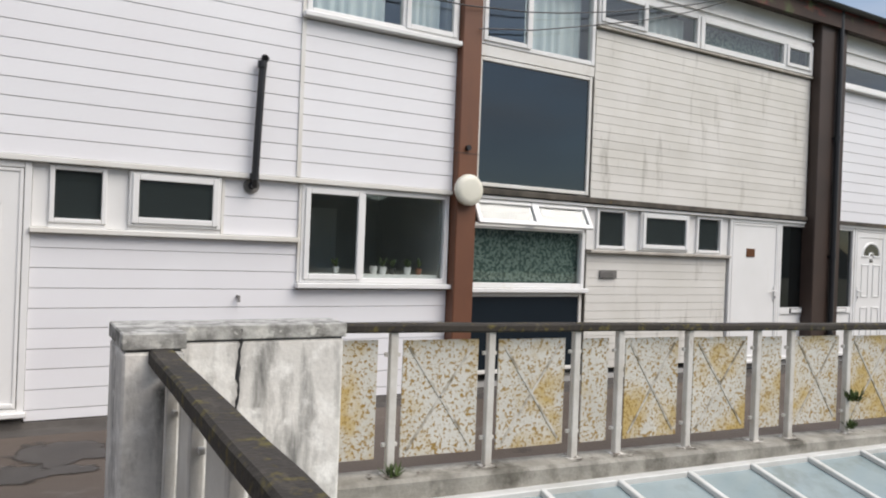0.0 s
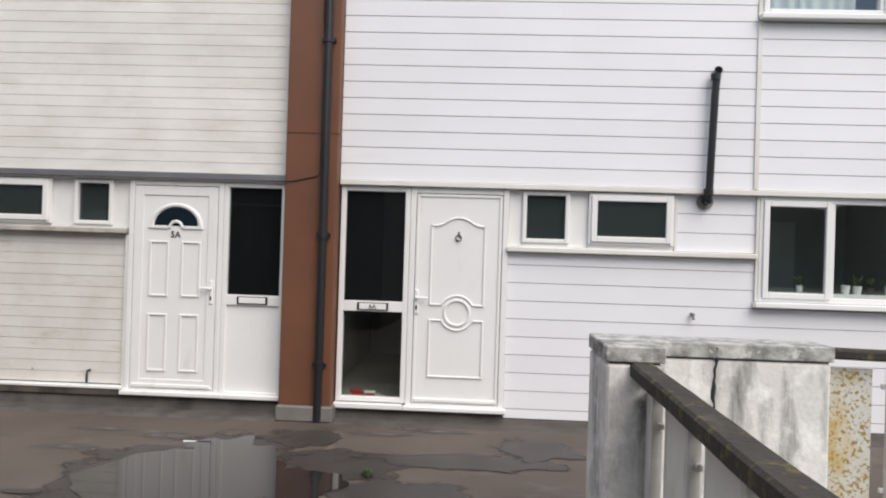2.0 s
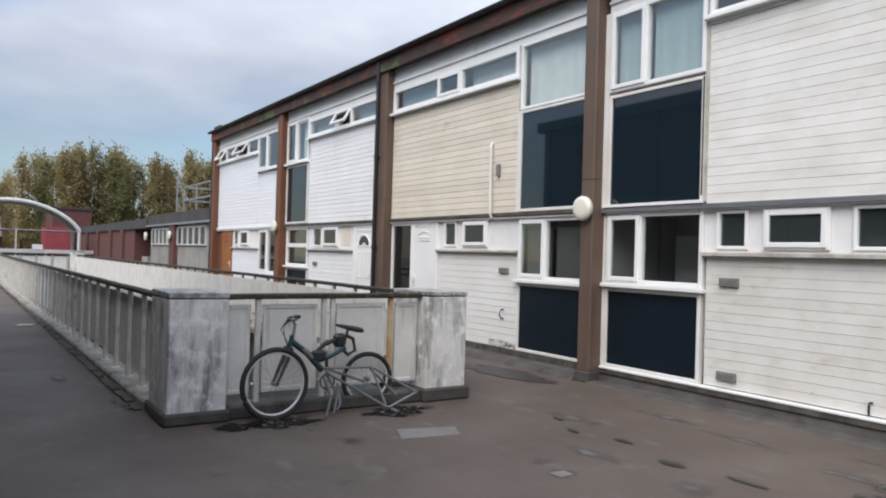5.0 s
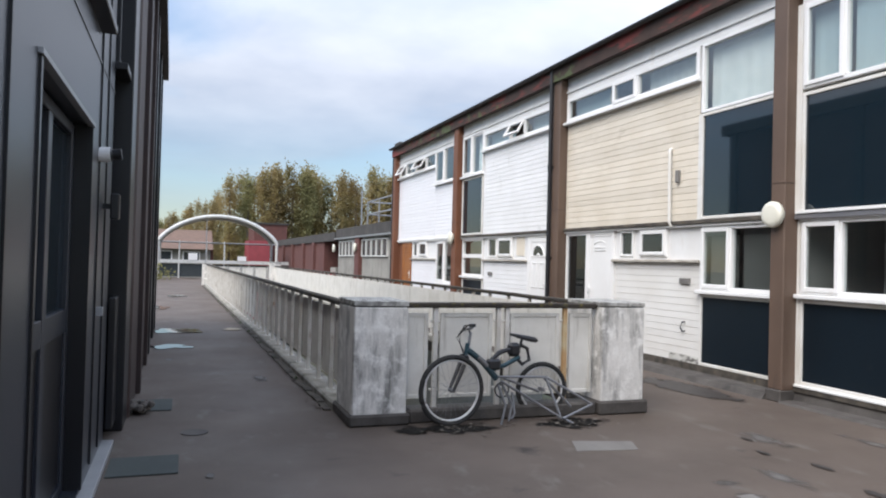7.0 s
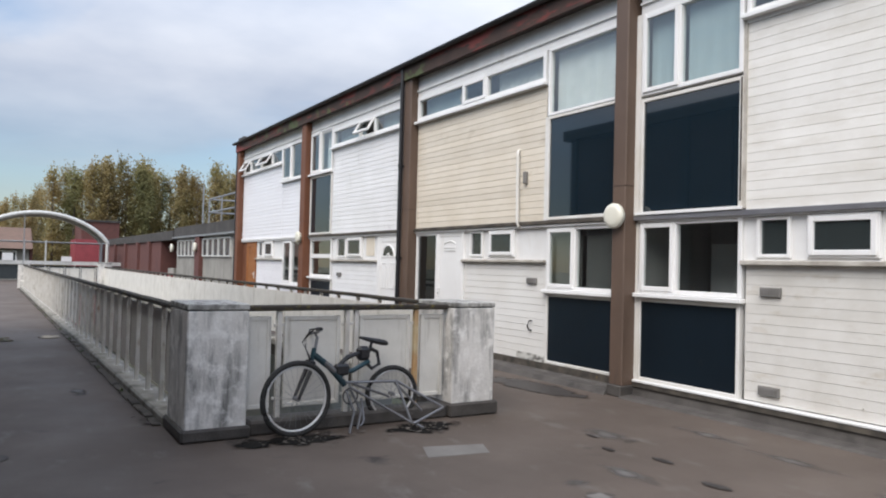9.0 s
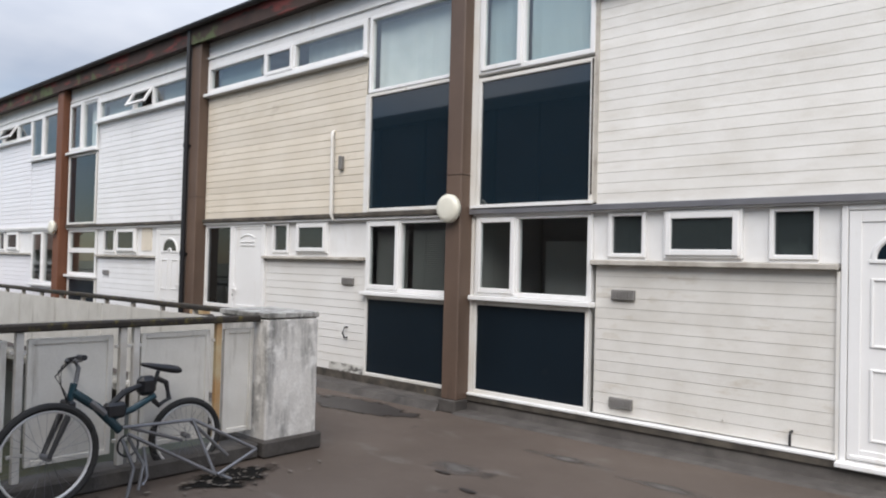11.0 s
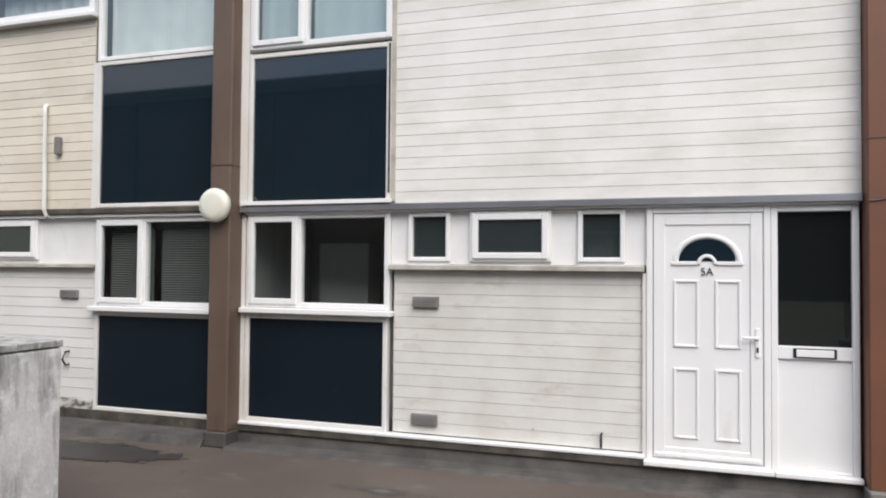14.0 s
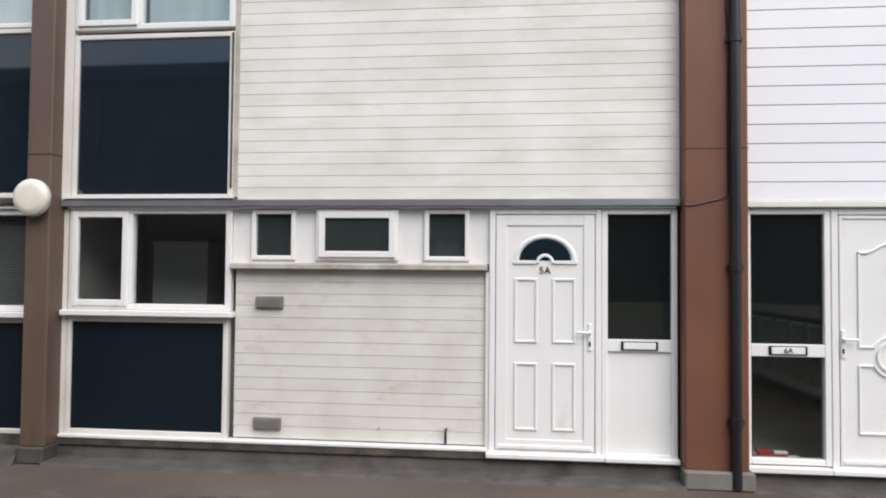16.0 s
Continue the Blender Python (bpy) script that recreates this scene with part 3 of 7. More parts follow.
# ---- terrace ----
# upstand along the foot of the houses
bm = bmesh.new()
for x0, x1, zt in ((-22.0, -4.07, 0.10), (-3.83, 1.585, 0.15), (2.09, 3.7, 0.10), (3.7, 17.5, 0.055)):
    step = 0.075 if x1 < -4 else (0.022 if x1 < 2 else 0.003)
    vs = [bm.verts.new((x, y, z)) for x in (x0, x1) for y, z in ((0.1, -0.02), (-0.34, -0.02), (-0.27, step), (-0.06, step + 0.008), (-0.03, zt), (0.1, zt))]
    for k in range(6):
        bm.faces.new((vs[k], vs[(k + 1) % 6], vs[6 + (k + 1) % 6], vs[6 + k]))
    bm.faces.new(vs[:6]); bm.faces.new(vs[6:][::-1])
tagged(link("baseboard", bm, M["upstand"]), "dark grey asphalt upstand along the house fronts", "baseboard", kind="structure")

PLANKS = {}


def boards(house, x0, x1, z0, z1, y, pitch, material, label=""):
    """Lapped boards between two heights, with a backing behind them. Each board leans out at its foot."""
    n = max(1, round((z1 - z0) / pitch))
    h = (z1 - z0) / n
    wbox("backing", (x0, x1, y + 0.016, y + 0.05, z0, z1), M["back"], house)
    key = (round(x1 - x0, 3), round(h, 4), material.name)
    if key not in PLANKS:
        me = bpy.data.meshes.new("plank")
        w = x1 - x0
        lap = {"clad4": 0.32, "clad4low": 0.28, "clad2": 0.36, "clad7": 0.26, "clad6": 0.5}
        k = next((v for c, v in lap.items() if M[c] == material), 0.14)
        gap = 0.0012
        prof = [(0.014, gap), (0.014, h - 0.0005), (0.002 - 0.006 * k, h - 0.0005 - 0.004 * k), (0.001 - 0.011 * k, gap + 0.007 * k), (0.002 - 0.006 * k, gap)]
        v = [(x, py, pz) for x in (0, w) for py, pz in prof]
        f = [(k, (k + 1) % 5, 5 + (k + 1) % 5, 5 + k) for k in range(5)] + [(4, 3, 2, 1, 0), (5, 6, 7, 8, 9)]
        me.from_pydata(v, [], f)
        me.materials.append(material)
        PLANKS[key] = me
    for i in range(n):
        ob = new("plank", PLANKS[key])
        ob.parent = house
        ob.matrix_parent_inverse = Matrix.Translation(-Vector(house.location))
        ob.location = (x0, y, z0 + i * h)


def frame_bm(bm, x0, x1, z0, z1, y0, y1, w, bevel=0.006):
    bx(bm, x0, x0 + w, y0, y1, z0, z1, bevel)
    bx(bm, x1 - w, x1, y0, y1, z0, z1, bevel)
    bx(bm, x0 + w, x1 - w, y0 + 0.002, y1, z0, z0 + w, bevel)
    bx(bm, x0 + w, x1 - w, y0 + 0.002, y1, z1 - w, z1, bevel)


def window(house, x0, x1, z0, z1, lights, y=0.0, w=0.055, material=None, sill=True, glass_mat=None, label=""):
    """A framed window. lights: (x0, x1, z0, z1, kind) with kind 'fixed', 'sash' or 'open' (top hung, propped out)."""
    material = material or M["upvc"]
    glass_mat = glass_mat or M["glass"]
    bm = bmesh.new()
    frame_bm(bm, x0, x1, z0, z1, y - 0.035, y + 0.05, w)
    xs = sorted({round(l[1], 3) for l in lights if l[1] < x1 - 0.05})
    for xm in xs:
        bx(bm, xm - w / 2, xm + w / 2, y - 0.034, y + 0.05, z0 + w, z1 - w, 0.006)
    win = wpart("window", bm, material, house, label)
    for a, b, c, d, kind in lights:
        a2, b2 = a + w / 2 if a > x0 + 0.05 else a + w, b - w / 2 if b < x1 - 0.05 else b - w
        c2, d2 = c + w, d - w
        if kind == "fixed":
            wpart("pane", bx(bmesh.new(), a2 - 0.004, b2 + 0.004, y + 0.008, y + 0.014, c2 - 0.004, d2 + 0.004), glass_mat, win).visible_shadow = False
        else:
            bm = bmesh.new()
            frame_bm(bm, a2 - 0.02, b2 + 0.02, c2 - 0.02, d2 + 0.02, y - 0.055, y - 0.01, 0.055)
            pn = bx(bmesh.new(), a2 + 0.03, b2 - 0.03, y - 0.03, y - 0.024, c2 + 0.03, d2 - 0.03)
            if kind == "open":
                m = Matrix.Translation((0, y - 0.03, d2)) @ Matrix.Rotation(radians(-30), 4, "X") @ Matrix.Translation((0, -(y - 0.03), -d2))
                bmesh.ops.transform(bm, matrix=m, verts=bm.verts[:])
                bmesh.ops.transform(pn, matrix=m, verts=pn.verts[:])
            sash = wpart("sash", bm, material, win)
            wpart("pane", pn, glass_mat, win).visible_shadow = False
    if sill:
        wpart("sill", bx(bmesh.new(), x0 - 0.04, x1 + 0.03, y - 0.10, y + 0.03, z0 - 0.055, z0 - 0.002, 0.008), material, win)
    return win


def strip_windows(house, specs, z0, z1, y, material=None):
    """A row of small windows in the white boarding: each (x0, x1, framed)."""
    for x0, x1, framed in specs:
        e = 0.0 if framed else 0.04
        wbox("apron", (x0 - e, x1 + e, y - 0.012, y + 0.05, z0 - 0.045, z0), material or M["upvc"], house)
        if framed:
            window(house, x0, x1, z0, z1, [(x0, x1, z0, z1, "sash")], y=y - 0.01, w=0.045, material=material, sill=False, glass_mat=M["glassdark"])
        else:
            window(house, x0 - 0.04, x1 + 0.04, z0, z1, [(x0 - 0.04, x1 + 0.04, z0, z1, "fixed")], y=y, w=0.04, material=material, sill=False, glass_mat=M["glassdark"])


def band(house, x0, x1, z0, z1, y, holes, material):
    """White boarding with square openings cut for the small windows (same heights, so it splits into uprights)."""
    x = x0
    for a, b in [*sorted(holes), (x1, x1)]:
        if a - x > 0.01:
            wbox("boarding", (x, a, y, y + 0.05, z0, z1), material, house, "smooth white boarding", 0.003)
        x = b


def ring(bm, cx, cz, r0, r1, y0, y1, a0=0.0, a1=2 * math.pi, n=24):
    """A flat ring or arch, facing -y."""
    full = abs(a1 - a0 - 2 * math.pi) < 1e-6
    rows = []
    for k in range(n if full else n + 1):
        a = a0 + (a1 - a0) * k / n
        c, s = math.cos(a), math.sin(a)
        rows.append([bm.verts.new((cx + r * c, yy, cz + r * s)) for r, yy in ((r0, y1), (r0 + 0.3 * (r1 - r0), y0), (r1 - 0.3 * (r1 - r0), y0), (r1, y1))])
    for k in range(len(rows) if full else len(rows) - 1):
        p, q = rows[k], rows[(k + 1) % len(rows)]
        for j in range(3):
            bm.faces.new((p[j], p[j + 1], q[j + 1], q[j]))


def moulding(bm, x0, x1, z0, z1, y, w=0.022, d=0.012):
    """A raised rectangular moulding, mitre-less, of a moulded door panel."""
    bx(bm, x0, x0 + w, y - d, y, z0, z1, 0.005)
    bx(bm, x1 - w, x1, y - d, y, z0, z1, 0.005)
    bx(bm, x0 + w, x1 - w, y - d, y, z0, z0 + w, 0.005)
    bx(bm, x0 + w, x1 - w, y - d, y, z1 - w, z1, 0.005)


def text_mesh(parent, body, x, y, z, size, material, name="number"):
    cu = bpy.data.curves.new(name, "FONT")
    cu.body, cu.size, cu.align_x, cu.align_y, cu.extrude = body, size, "CENTER", "CENTER", 0.002
    tmp = bpy.data.objects.new("tmp", cu)
    me = bpy.data.meshes.new_from_object(tmp)
    bpy.data.objects.remove(tmp)
    bm = bmesh.new()
    bm.from_mesh(me)
    bpy.data.meshes.remove(me)
    bmesh.ops.transform(bm, matrix=pose(x, y, z, 90, 0, 0), verts=bm.verts[:])
    return wpart(name, bm, material, parent)


def front_door(house, x0, x1, z0, z1, y, style, handle_right=True, number="", material=None, f=0.05, rim=0.09, inset=0.04):
    """A white moulded door in its frame. style: 'fan4', 'cottage', 'oval' or 'flush'."""
    material = material or M["upvc"]
    bm = bmesh.new()
    frame_bm(bm, x0, x1, z0, z1, y - 0.04, y + 0.05, f)
    bx(bm, x0 - 0.02, x1 + 0.02, y - 0.10, y - 0.035, z0 - 0.01, z0 + 0.035, 0.008)
    fr = wpart("door_frame", bm, material, house)
    a, b, c, d = x0 + f + 0.006, x1 - f - 0.006, z0 + f + 0.006, z1 - f - 0.006
    bm = bmesh.new()
    bx(bm, a, b, y - 0.028, y + 0.03, c, d, 0.006)
    leaf = wpart("door", bm, material, house, "white moulded front door")
    bm = bmesh.new()
    frame_bm(bm, a, b, c, d, y - 0.04, y - 0.027, rim, 0.004)
    wpart("door_rim", bm, material, leaf)
    wpart("weather_bar", bx(bmesh.new(), a + 0.02, b - 0.02, y - 0.052, y - 0.026, c + 0.012, c + 0.045, 0.006), material, leaf)
    w, h, cx = b - a, d - c, (a + b) / 2
    yy = y - 0.028
    bm = bmesh.new()
    if style == "fan4":
        cz, r = c + 0.805 * h, 0.262 * w
        ring(bm, cx, cz, r, r + 0.05, yy - 0.014, yy, 0, math.pi)
        for v in bm.verts:
            v.co.z = cz + (v.co.z - cz) * 0.84
        bx(bm, cx - r - 0.055, cx - 0.075, yy - 0.014, yy, cz - 0.03, cz, 0.004)
        bx(bm, cx + 0.075, cx + r + 0.055, yy - 0.014, yy, cz - 0.03, cz, 0.004)
        ring(bm, cx, cz - 0.02, 0.045, 0.08, yy - 0.015, yy, 0, math.pi, 12)
        for sx in (-1, 1):
            pa, pb = sorted((cx + sx * 0.06, cx + sx * (w / 2 - 0.155)))
            moulding(bm, pa, pb, c + 0.454 * h, c + 0.73 * h, yy)
            moulding(bm, pa, pb, c + 0.083 * h, c + 0.37 * h, yy)
        g = bmesh.new()
        vs = [g.verts.new((cx + r * math.cos(k * math.pi / 16), yy - 0.003, cz + 0.84 * r * math.sin(k * math.pi / 16))) for k in range(17)]
        g.faces.new(vs)
        wpart("fanlight", g, M["navy"], leaf, "dark half-round fanlight")
        if number:
            text_mesh(leaf, number, cx, yy - 0.006, cz - 0.085, 0.085, M["ink"])
    elif style == "oval":
        rz = c + 0.434 * h
        ring(bm, cx, rz, 0.105, 0.135, yy - 0.016, yy)
        ring(bm, cx, rz, 0.155, 0.175, yy - 0.014, yy, radians(25), radians(155), 14)
        ring(bm, cx, rz, 0.155, 0.175, yy - 0.014, yy, radians(205), radians(335), 14)
        pa, pb = a + 0.14, b - 0.15
        for sx, s2 in ((pa, 1), (pb, -1)):
            xa, xb = sorted((sx, sx + s2 * 0.02))
            bx(bm, xa, xb, yy - 0.013, yy, rz + 0.075, d - 0.29, 0.005)
            bx(bm, xa, xb, yy - 0.013, yy, c + 0.132 * h, rz - 0.075, 0.005)
            xa, xb = sorted((sx, cx - s2 * 0.155))
            bx(bm, xa, xb, yy - 0.013, yy, rz + 0.065, rz + 0.085, 0.005)
            bx(bm, xa, xb, yy - 0.013, yy, rz - 0.085, rz - 0.065, 0.005)
            xa, xb = sorted((sx, sx + s2 * 0.09))
            bx(bm, xa, xb, yy - 0.013, yy, d - 0.31, d - 0.29, 0.005)
        bx(bm, pa, pb, yy - 0.013, yy, c + 0.132 * h - 0.02, c + 0.132 * h, 0.005)
        ring(bm, cx, d - 0.42, 0.185, 0.207, yy - 0.013, yy, radians(52), radians(128), 14)
        for s2 in (-1, 1):
            ring(bm, cx + s2 * 0.19, d - 0.175, 0.105, 0.125, yy - 0.013, yy, radians(235 if s2 > 0 else 270), radians(270 if s2 > 0 else 305), 6)
        kn = bmesh.new()
        ring(kn, cx, d - 0.41, 0.02, 0.032, yy - 0.025, yy, 0, 2 * math.pi, 14)
        bx(kn, cx - 0.012, cx + 0.012, yy - 0.022, yy, d - 0.38, d - 0.355, 0.005)
        wpart("knocker", kn, M["chrome"], leaf, "small metal door knocker")
    elif style == "cottage":
        ring(bm, cx, d - 0.55, 0.42, 0.445, yy - 0.013, yy, radians(62), radians(118), 12)
        for k in range(2):
            bx(bm, a + 0.2, b - 0.2, yy - 0.013, yy, d - 0.24 - 0.05 * k, d - 0.22 - 0.05 * k, 0.004)
            bx(bm, a + 0.14, b - 0.14, yy - 0.013, yy, c + 0.36 * h - 0.04 * k, c + 0.38 * h - 0.04 * k, 0.004)
        moulding(bm, a + 0.12, b - 0.12, c + 0.12 * h, c + 0.33 * h, yy)
    if style != "flush":
        wpart("moulding", bm, material, leaf)
    else:
        bm.free()
    hx = b - inset if handle_right else a + inset
    hz = c + 0.49 * h
    bm = bmesh.new()
    bx(bm, hx - 0.017, hx + 0.017, y - 0.052, y - 0.026, hz - 0.13, hz + 0.10, 0.006)
    s = -1 if handle_right else 1
    bx(bm, min(hx, hx + s * 0.11), max(hx, hx + s * 0.11), y - 0.082, y - 0.065, hz + 0.012, hz + 0.034, 0.006)
    bx(bm, hx - 0.012, hx + 0.012, y - 0.07, y - 0.05, hz + 0.01, hz + 0.036, 0.004)
    hd = wpart("handle", bm, M["upvc"], leaf, "white lever handle")
    wpart("keyhole", bx(bmesh.new(), hx - 0.008, hx + 0.008, y - 0.056, y - 0.05, hz - 0.09, hz - 0.05, 0.002), M["ink"], leaf)
    return leaf


def sidelight(house, x0, x1, z0, z1, zmid, y, low_glass, letter=True, number="", low_mat="glassdark", f=0.05):
    """A tall fixed light beside a door: glass above, glass or a white panel below a letter plate."""
    bm = bmesh.new()
    frame_bm(bm, x0, x1, z0, z1, y - 0.035, y + 0.05, f)
    fr = wpart("sidelight", bm, M["upvc"], house, "white framed sidelight beside the door")
    wpart("mid_rail", bx(bmesh.new(), x0 + f, x1 - f, y - 0.033, y + 0.05, zmid - 0.05, zmid + 0.05, 0.004), M["upvc"], fr)
    if not low_glass:
        wpart("lower_panel", bx(bmesh.new(), x0 + f, x1 - f, y - 0.012, y + 0.03, z0 + f, zmid - 0.05), M["upvc"], fr)
    wpart("pane", bx(bmesh.new(), x0 + f - 0.004, x1 - f + 0.004, y + 0.006, y + 0.012, zmid + 0.046, z1 - f + 0.004), M["glassside"], fr).visible_shadow = False
    if low_glass:
        wpart("pane", bx(bmesh.new(), x0 + f - 0.004, x1 - f + 0.004, y + 0.006, y + 0.012, z0 + f - 0.004, zmid - 0.046), M[low_mat], fr).visible_shadow = False
    if letter:
        cx = (x0 + x1) / 2
        bm = bmesh.new()
        bx(bm, cx - 0.15, cx + 0.15, y - 0.045, y - 0.032, zmid - 0.037, zmid + 0.037, 0.004)
        pl = wpart("letter_plate", bm, M["blackframe"], fr, "black-edged letter plate")
        wpart("flap", bx(bmesh.new(), cx - 0.13, cx + 0.13, y - 0.05, y - 0.04, zmid - 0.028, zmid + 0.028, 0.003), M["upvc"], fr, "white letter flap")
        if number:
            text_mesh(fr, number, cx, y - 0.053, zmid, 0.06, M["ink"])
    return fr


def navy_panel(house, x0, x1, z0, z1, y, material=None, fw=0.045):
    bm = bmesh.new()
    frame_bm(bm, x0, x1, z0, z1, y - 0.03, y + 0.05, fw)
    fr = wpart("panel_frame", bm, material or M["upvc_old"], house)
    wpart("dark_panel", bx(bmesh.new(), x0 + fw - 0.003, x1 - fw + 0.003, y - 0.004, y + 0.03, z0 + fw - 0.003, z1 - fw + 0.003), M["navy"] if z0 > 2 else M["navymatt"], fr, "glossy dark navy glass panel" if z0 > 2 else "matt dark navy painted panel")


def air_brick(house, cx, cz, y, w=0.24, h=0.09):
    bm = bmesh.new()
    bx(bm, cx - w / 2, cx + w / 2, y - 0.02, y + 0.01, cz - h / 2, cz + h / 2, 0.004)
    for r in range(3):
        for k in range(6):
            bx(bm, cx - w / 2 + 0.018 + k * 0.036, cx - w / 2 + 0.038 + k * 0.036, y - 0.026, y - 0.019, cz - h / 2 + 0.012 + r * 0.025, cz - h / 2 + 0.024 + r * 0.025)
    wpart("air_brick", bm, M["vent"], house, "grey plastic air brick")


def curtain(house, x0, x1, z0, z1, y, material, folds=9, amp=0.02):
    bm = bmesh.new()
    n = folds * 6
    lo, hi = [], []
    for k in range(n + 1):
        x = x0 + (x1 - x0) * k / n
        dy = amp * math.sin(k * 2 * math.pi / 6 + 0.7 * math.sin(k * 0.37)) + amp * 0.4 * noise.noise((x * 3, z0, 1))
        lo.append(bm.verts.new((x, y + dy, z0)))
        hi.append(bm.verts.new((x, y + dy * 0.7, z1)))
    for k in range(n):
        bm.faces.new((lo[k], lo[k + 1], hi[k + 1], hi[k]))
    r = bmesh.ops.extrude_face_region(bm, geom=bm.faces[:])
    bmesh.ops.translate(bm, verts=[v for v in r["geom"] if isinstance(v, bmesh.types.BMVert)], vec=(0, 0.004, 0))
    ob = link("curtain", bm, material)
    return ob


def rooms(house, x0, x1):
    """The dim shell behind a front: back wall, floors, cross wall, roof slab."""
    for nm, b in (("back_wall", (x0, x1, 3.6, 3.75, 0.0, 5.26)), ("room_floor", (x0, x1, 0.06, 3.6, 0.0, 0.12)), ("upper_floor", (x0, x1, 0.06, 3.6, 2.33, 2.5)),
                  ("room_ceiling", (x0, x1, 0.06, 3.6, 5.15, 5.26)), ("party_wall", (x0, x0 + 0.06, 0.06, 3.6, 0.12, 5.15)), ("party_wall", (x1 - 0.06, x1, 0.06, 3.6, 0.12, 5.15))):
        wbox(nm, b, M["inside"], house)


def house_at(x, label):
    return thing("terraced_house", (x, 0.5, 0.0), label, "house", "terrace of houses")


Z_BASE, Z_HEAD, Z_UP, Z_STRIP, Z_TOP = 0.20, 2.24, 2.325, 4.42, 4.92
UY = -0.05


def top_band(h, x0, x1):
    wbox("top_board", (x0, x1, UY - 0.01, UY + 0.05, Z_TOP + 0.005, 5.328), M["band"], h, "white top board under the eaves")
    wbox("top_trim", (x0, x1, UY - 0.04, UY + 0.03, 5.04, 5.07), M["band"], h)
    wbox("head_soffit", (x0, x1, UY - 0.02, 0.05, Z_HEAD + 0.002, Z_UP - 0.05), M["band"], h)


# --- 5A: off-white boards, navy panels ---
h5 = house_at(-1.1, "terraced house with dirty off-white boarding, navy panels and white door")
rooms(h5, -3.95, 1.85)
M5 = M["upvc_old"]
# unseen wall added near the glass so the kitchen panes read mid grey
wbox("partition_wall", (-3.89, -1.2, 1.5, 1.58, 0.12, 2.33), M["inside"], h5)
wbox("cupboard", (-3.6, -3.0, 1.15, 1.5, 0.12, 2.0), M["upvc"], h5, "pale kitchen cupboard")
navy_panel(h5, -3.79, -2.275, 0.222, 1.272, 0.0)
wbox("side_strip", (-3.835, -3.792, -0.03, 0.04, 0.222, Z_HEAD), M["upvc_old"], h5, "weathered white strip beside the column")
window(h5, -3.78, -2.255, 1.335, 2.252, [(-3.78, -3.205, 1.335, 2.252, "sash"), (-3.205, -2.255, 1.335, 2.252, "fixed")], material=M["upvc"])
boards(h5, -2.22, -0.012, 0.235, 1.706, 0.0, 0.104, M["clad5low"])
wbox("ledge", (-2.25, 0.005, -0.085, 0.03, 1.709, 1.76), M["ledge"], h5, "weathered ledge", 0.008)
S5 = [(-2.036, -1.717, False), (-1.489, -0.763, True), (-0.501, -0.191, False)]
band(h5, -2.253, 0.018, 1.762, Z_HEAD, 0.0, [(-2.076, -1.677), (-1.489, -0.763), (-0.541, -0.151)], M["band"])
strip_windows(h5, S5, 1.79, Z_HEAD - 0.005, 0.0)
wbox("door_trim", (-0.01, 0.018, -0.03, 0.04, 0.17, 1.70), M["upvc_old"], h5)
front_door(h5, 0.02, 0.953, 0.16, Z_HEAD, 0.0, "fan4", True, "5A")
sidelight(h5, 0.955, 1.57, 0.16, Z_HEAD, 1.10, 0.0, False)
wbox("sidelight_sill", (0.976, 1.58, -0.098, -0.036, 0.148, 0.192), M["upvc"], h5, "white sill under the sidelight", 0.008)
wbox("bottom_trim", (-3.83, 0.0, -0.07, 0.03, 0.192, 0.225), M["band"], h5, "bright sill trim under the boards", 0.008)
# solid dark strip that paints the shade of the open gap
wbox("bottom_flashing", (-3.83, 0.0, -0.06, 0.03, 0.135, 0.189), M["drip"], h5, "dark strip in place of the shaded gap under the sill trim")
wbox("flashing", (-3.83, 1.585, UY - 0.045, 0.04, 2.256, 2.318), M["flash"], h5, "grey metal flashing between storeys", 0.006)
navy_panel(h5, -3.747, -2.24, 2.322, 3.814, UY, fw=0.045)
wbox("upper_side_strip", (-3.835, -3.75, UY - 0.03, 0.04, 2.322, Z_TOP), M["upvc_old"], h5, "weathered white strip beside the column")
wbox("stained_edge", (-2.262, -2.243, UY - 0.036, UY + 0.02, 2.42, 3.80), M["drip"], h5, "dark peeling edge strip")
wbox("panel_sill", (-3.80, -2.22, UY - 0.06, UY - 0.032, 2.327, 2.36), M["upvc"], h5)
window(h5, -3.745, -2.24, 3.852, Z_TOP, [(-3.745, -3.14, 3.852, Z_TOP, "sash"), (-3.14, -2.24, 3.852, Z_TOP, "fixed")], y=UY, sill=False)
wbox("top_ledge", (-2.20, 1.56, UY - 0.02, UY + 0.03, 4.385, 4.425), M["band"], h5)
boards(h5, -2.20, 1.585, 2.32, 4.384, UY, 0.104, M["clad5"])
wbox("corner_trim", (-2.24, -2.20, UY - 0.02, UY + 0.03, Z_UP + 0.014, Z_STRIP), M["ledge"], h5)
window(h5, -2.20, 1.56, Z_STRIP + 0.06, Z_TOP, [(-2.20, -0.9, Z_STRIP + 0.06, Z_TOP, "fixed"), (-0.9, 0.2, Z_STRIP + 0.06, Z_TOP, "sash"), (0.2, 1.56, Z_STRIP + 0.06, Z_TOP, "fixed")], y=UY)
top_band(h5, -3.78, 1.56)
air_brick(h5, -1.905, 1.421, -0.012, 0.248, 0.10)
air_brick(h5, -1.91, 0.365, -0.012, 0.248, 0.10)
wpart("screw_cap", tube(bmesh.new(), [(-0.92, 0.0, 0.355), (-0.92, -0.016, 0.355)], 0.009, 8), M["ledge"], h5, "small round fixing")
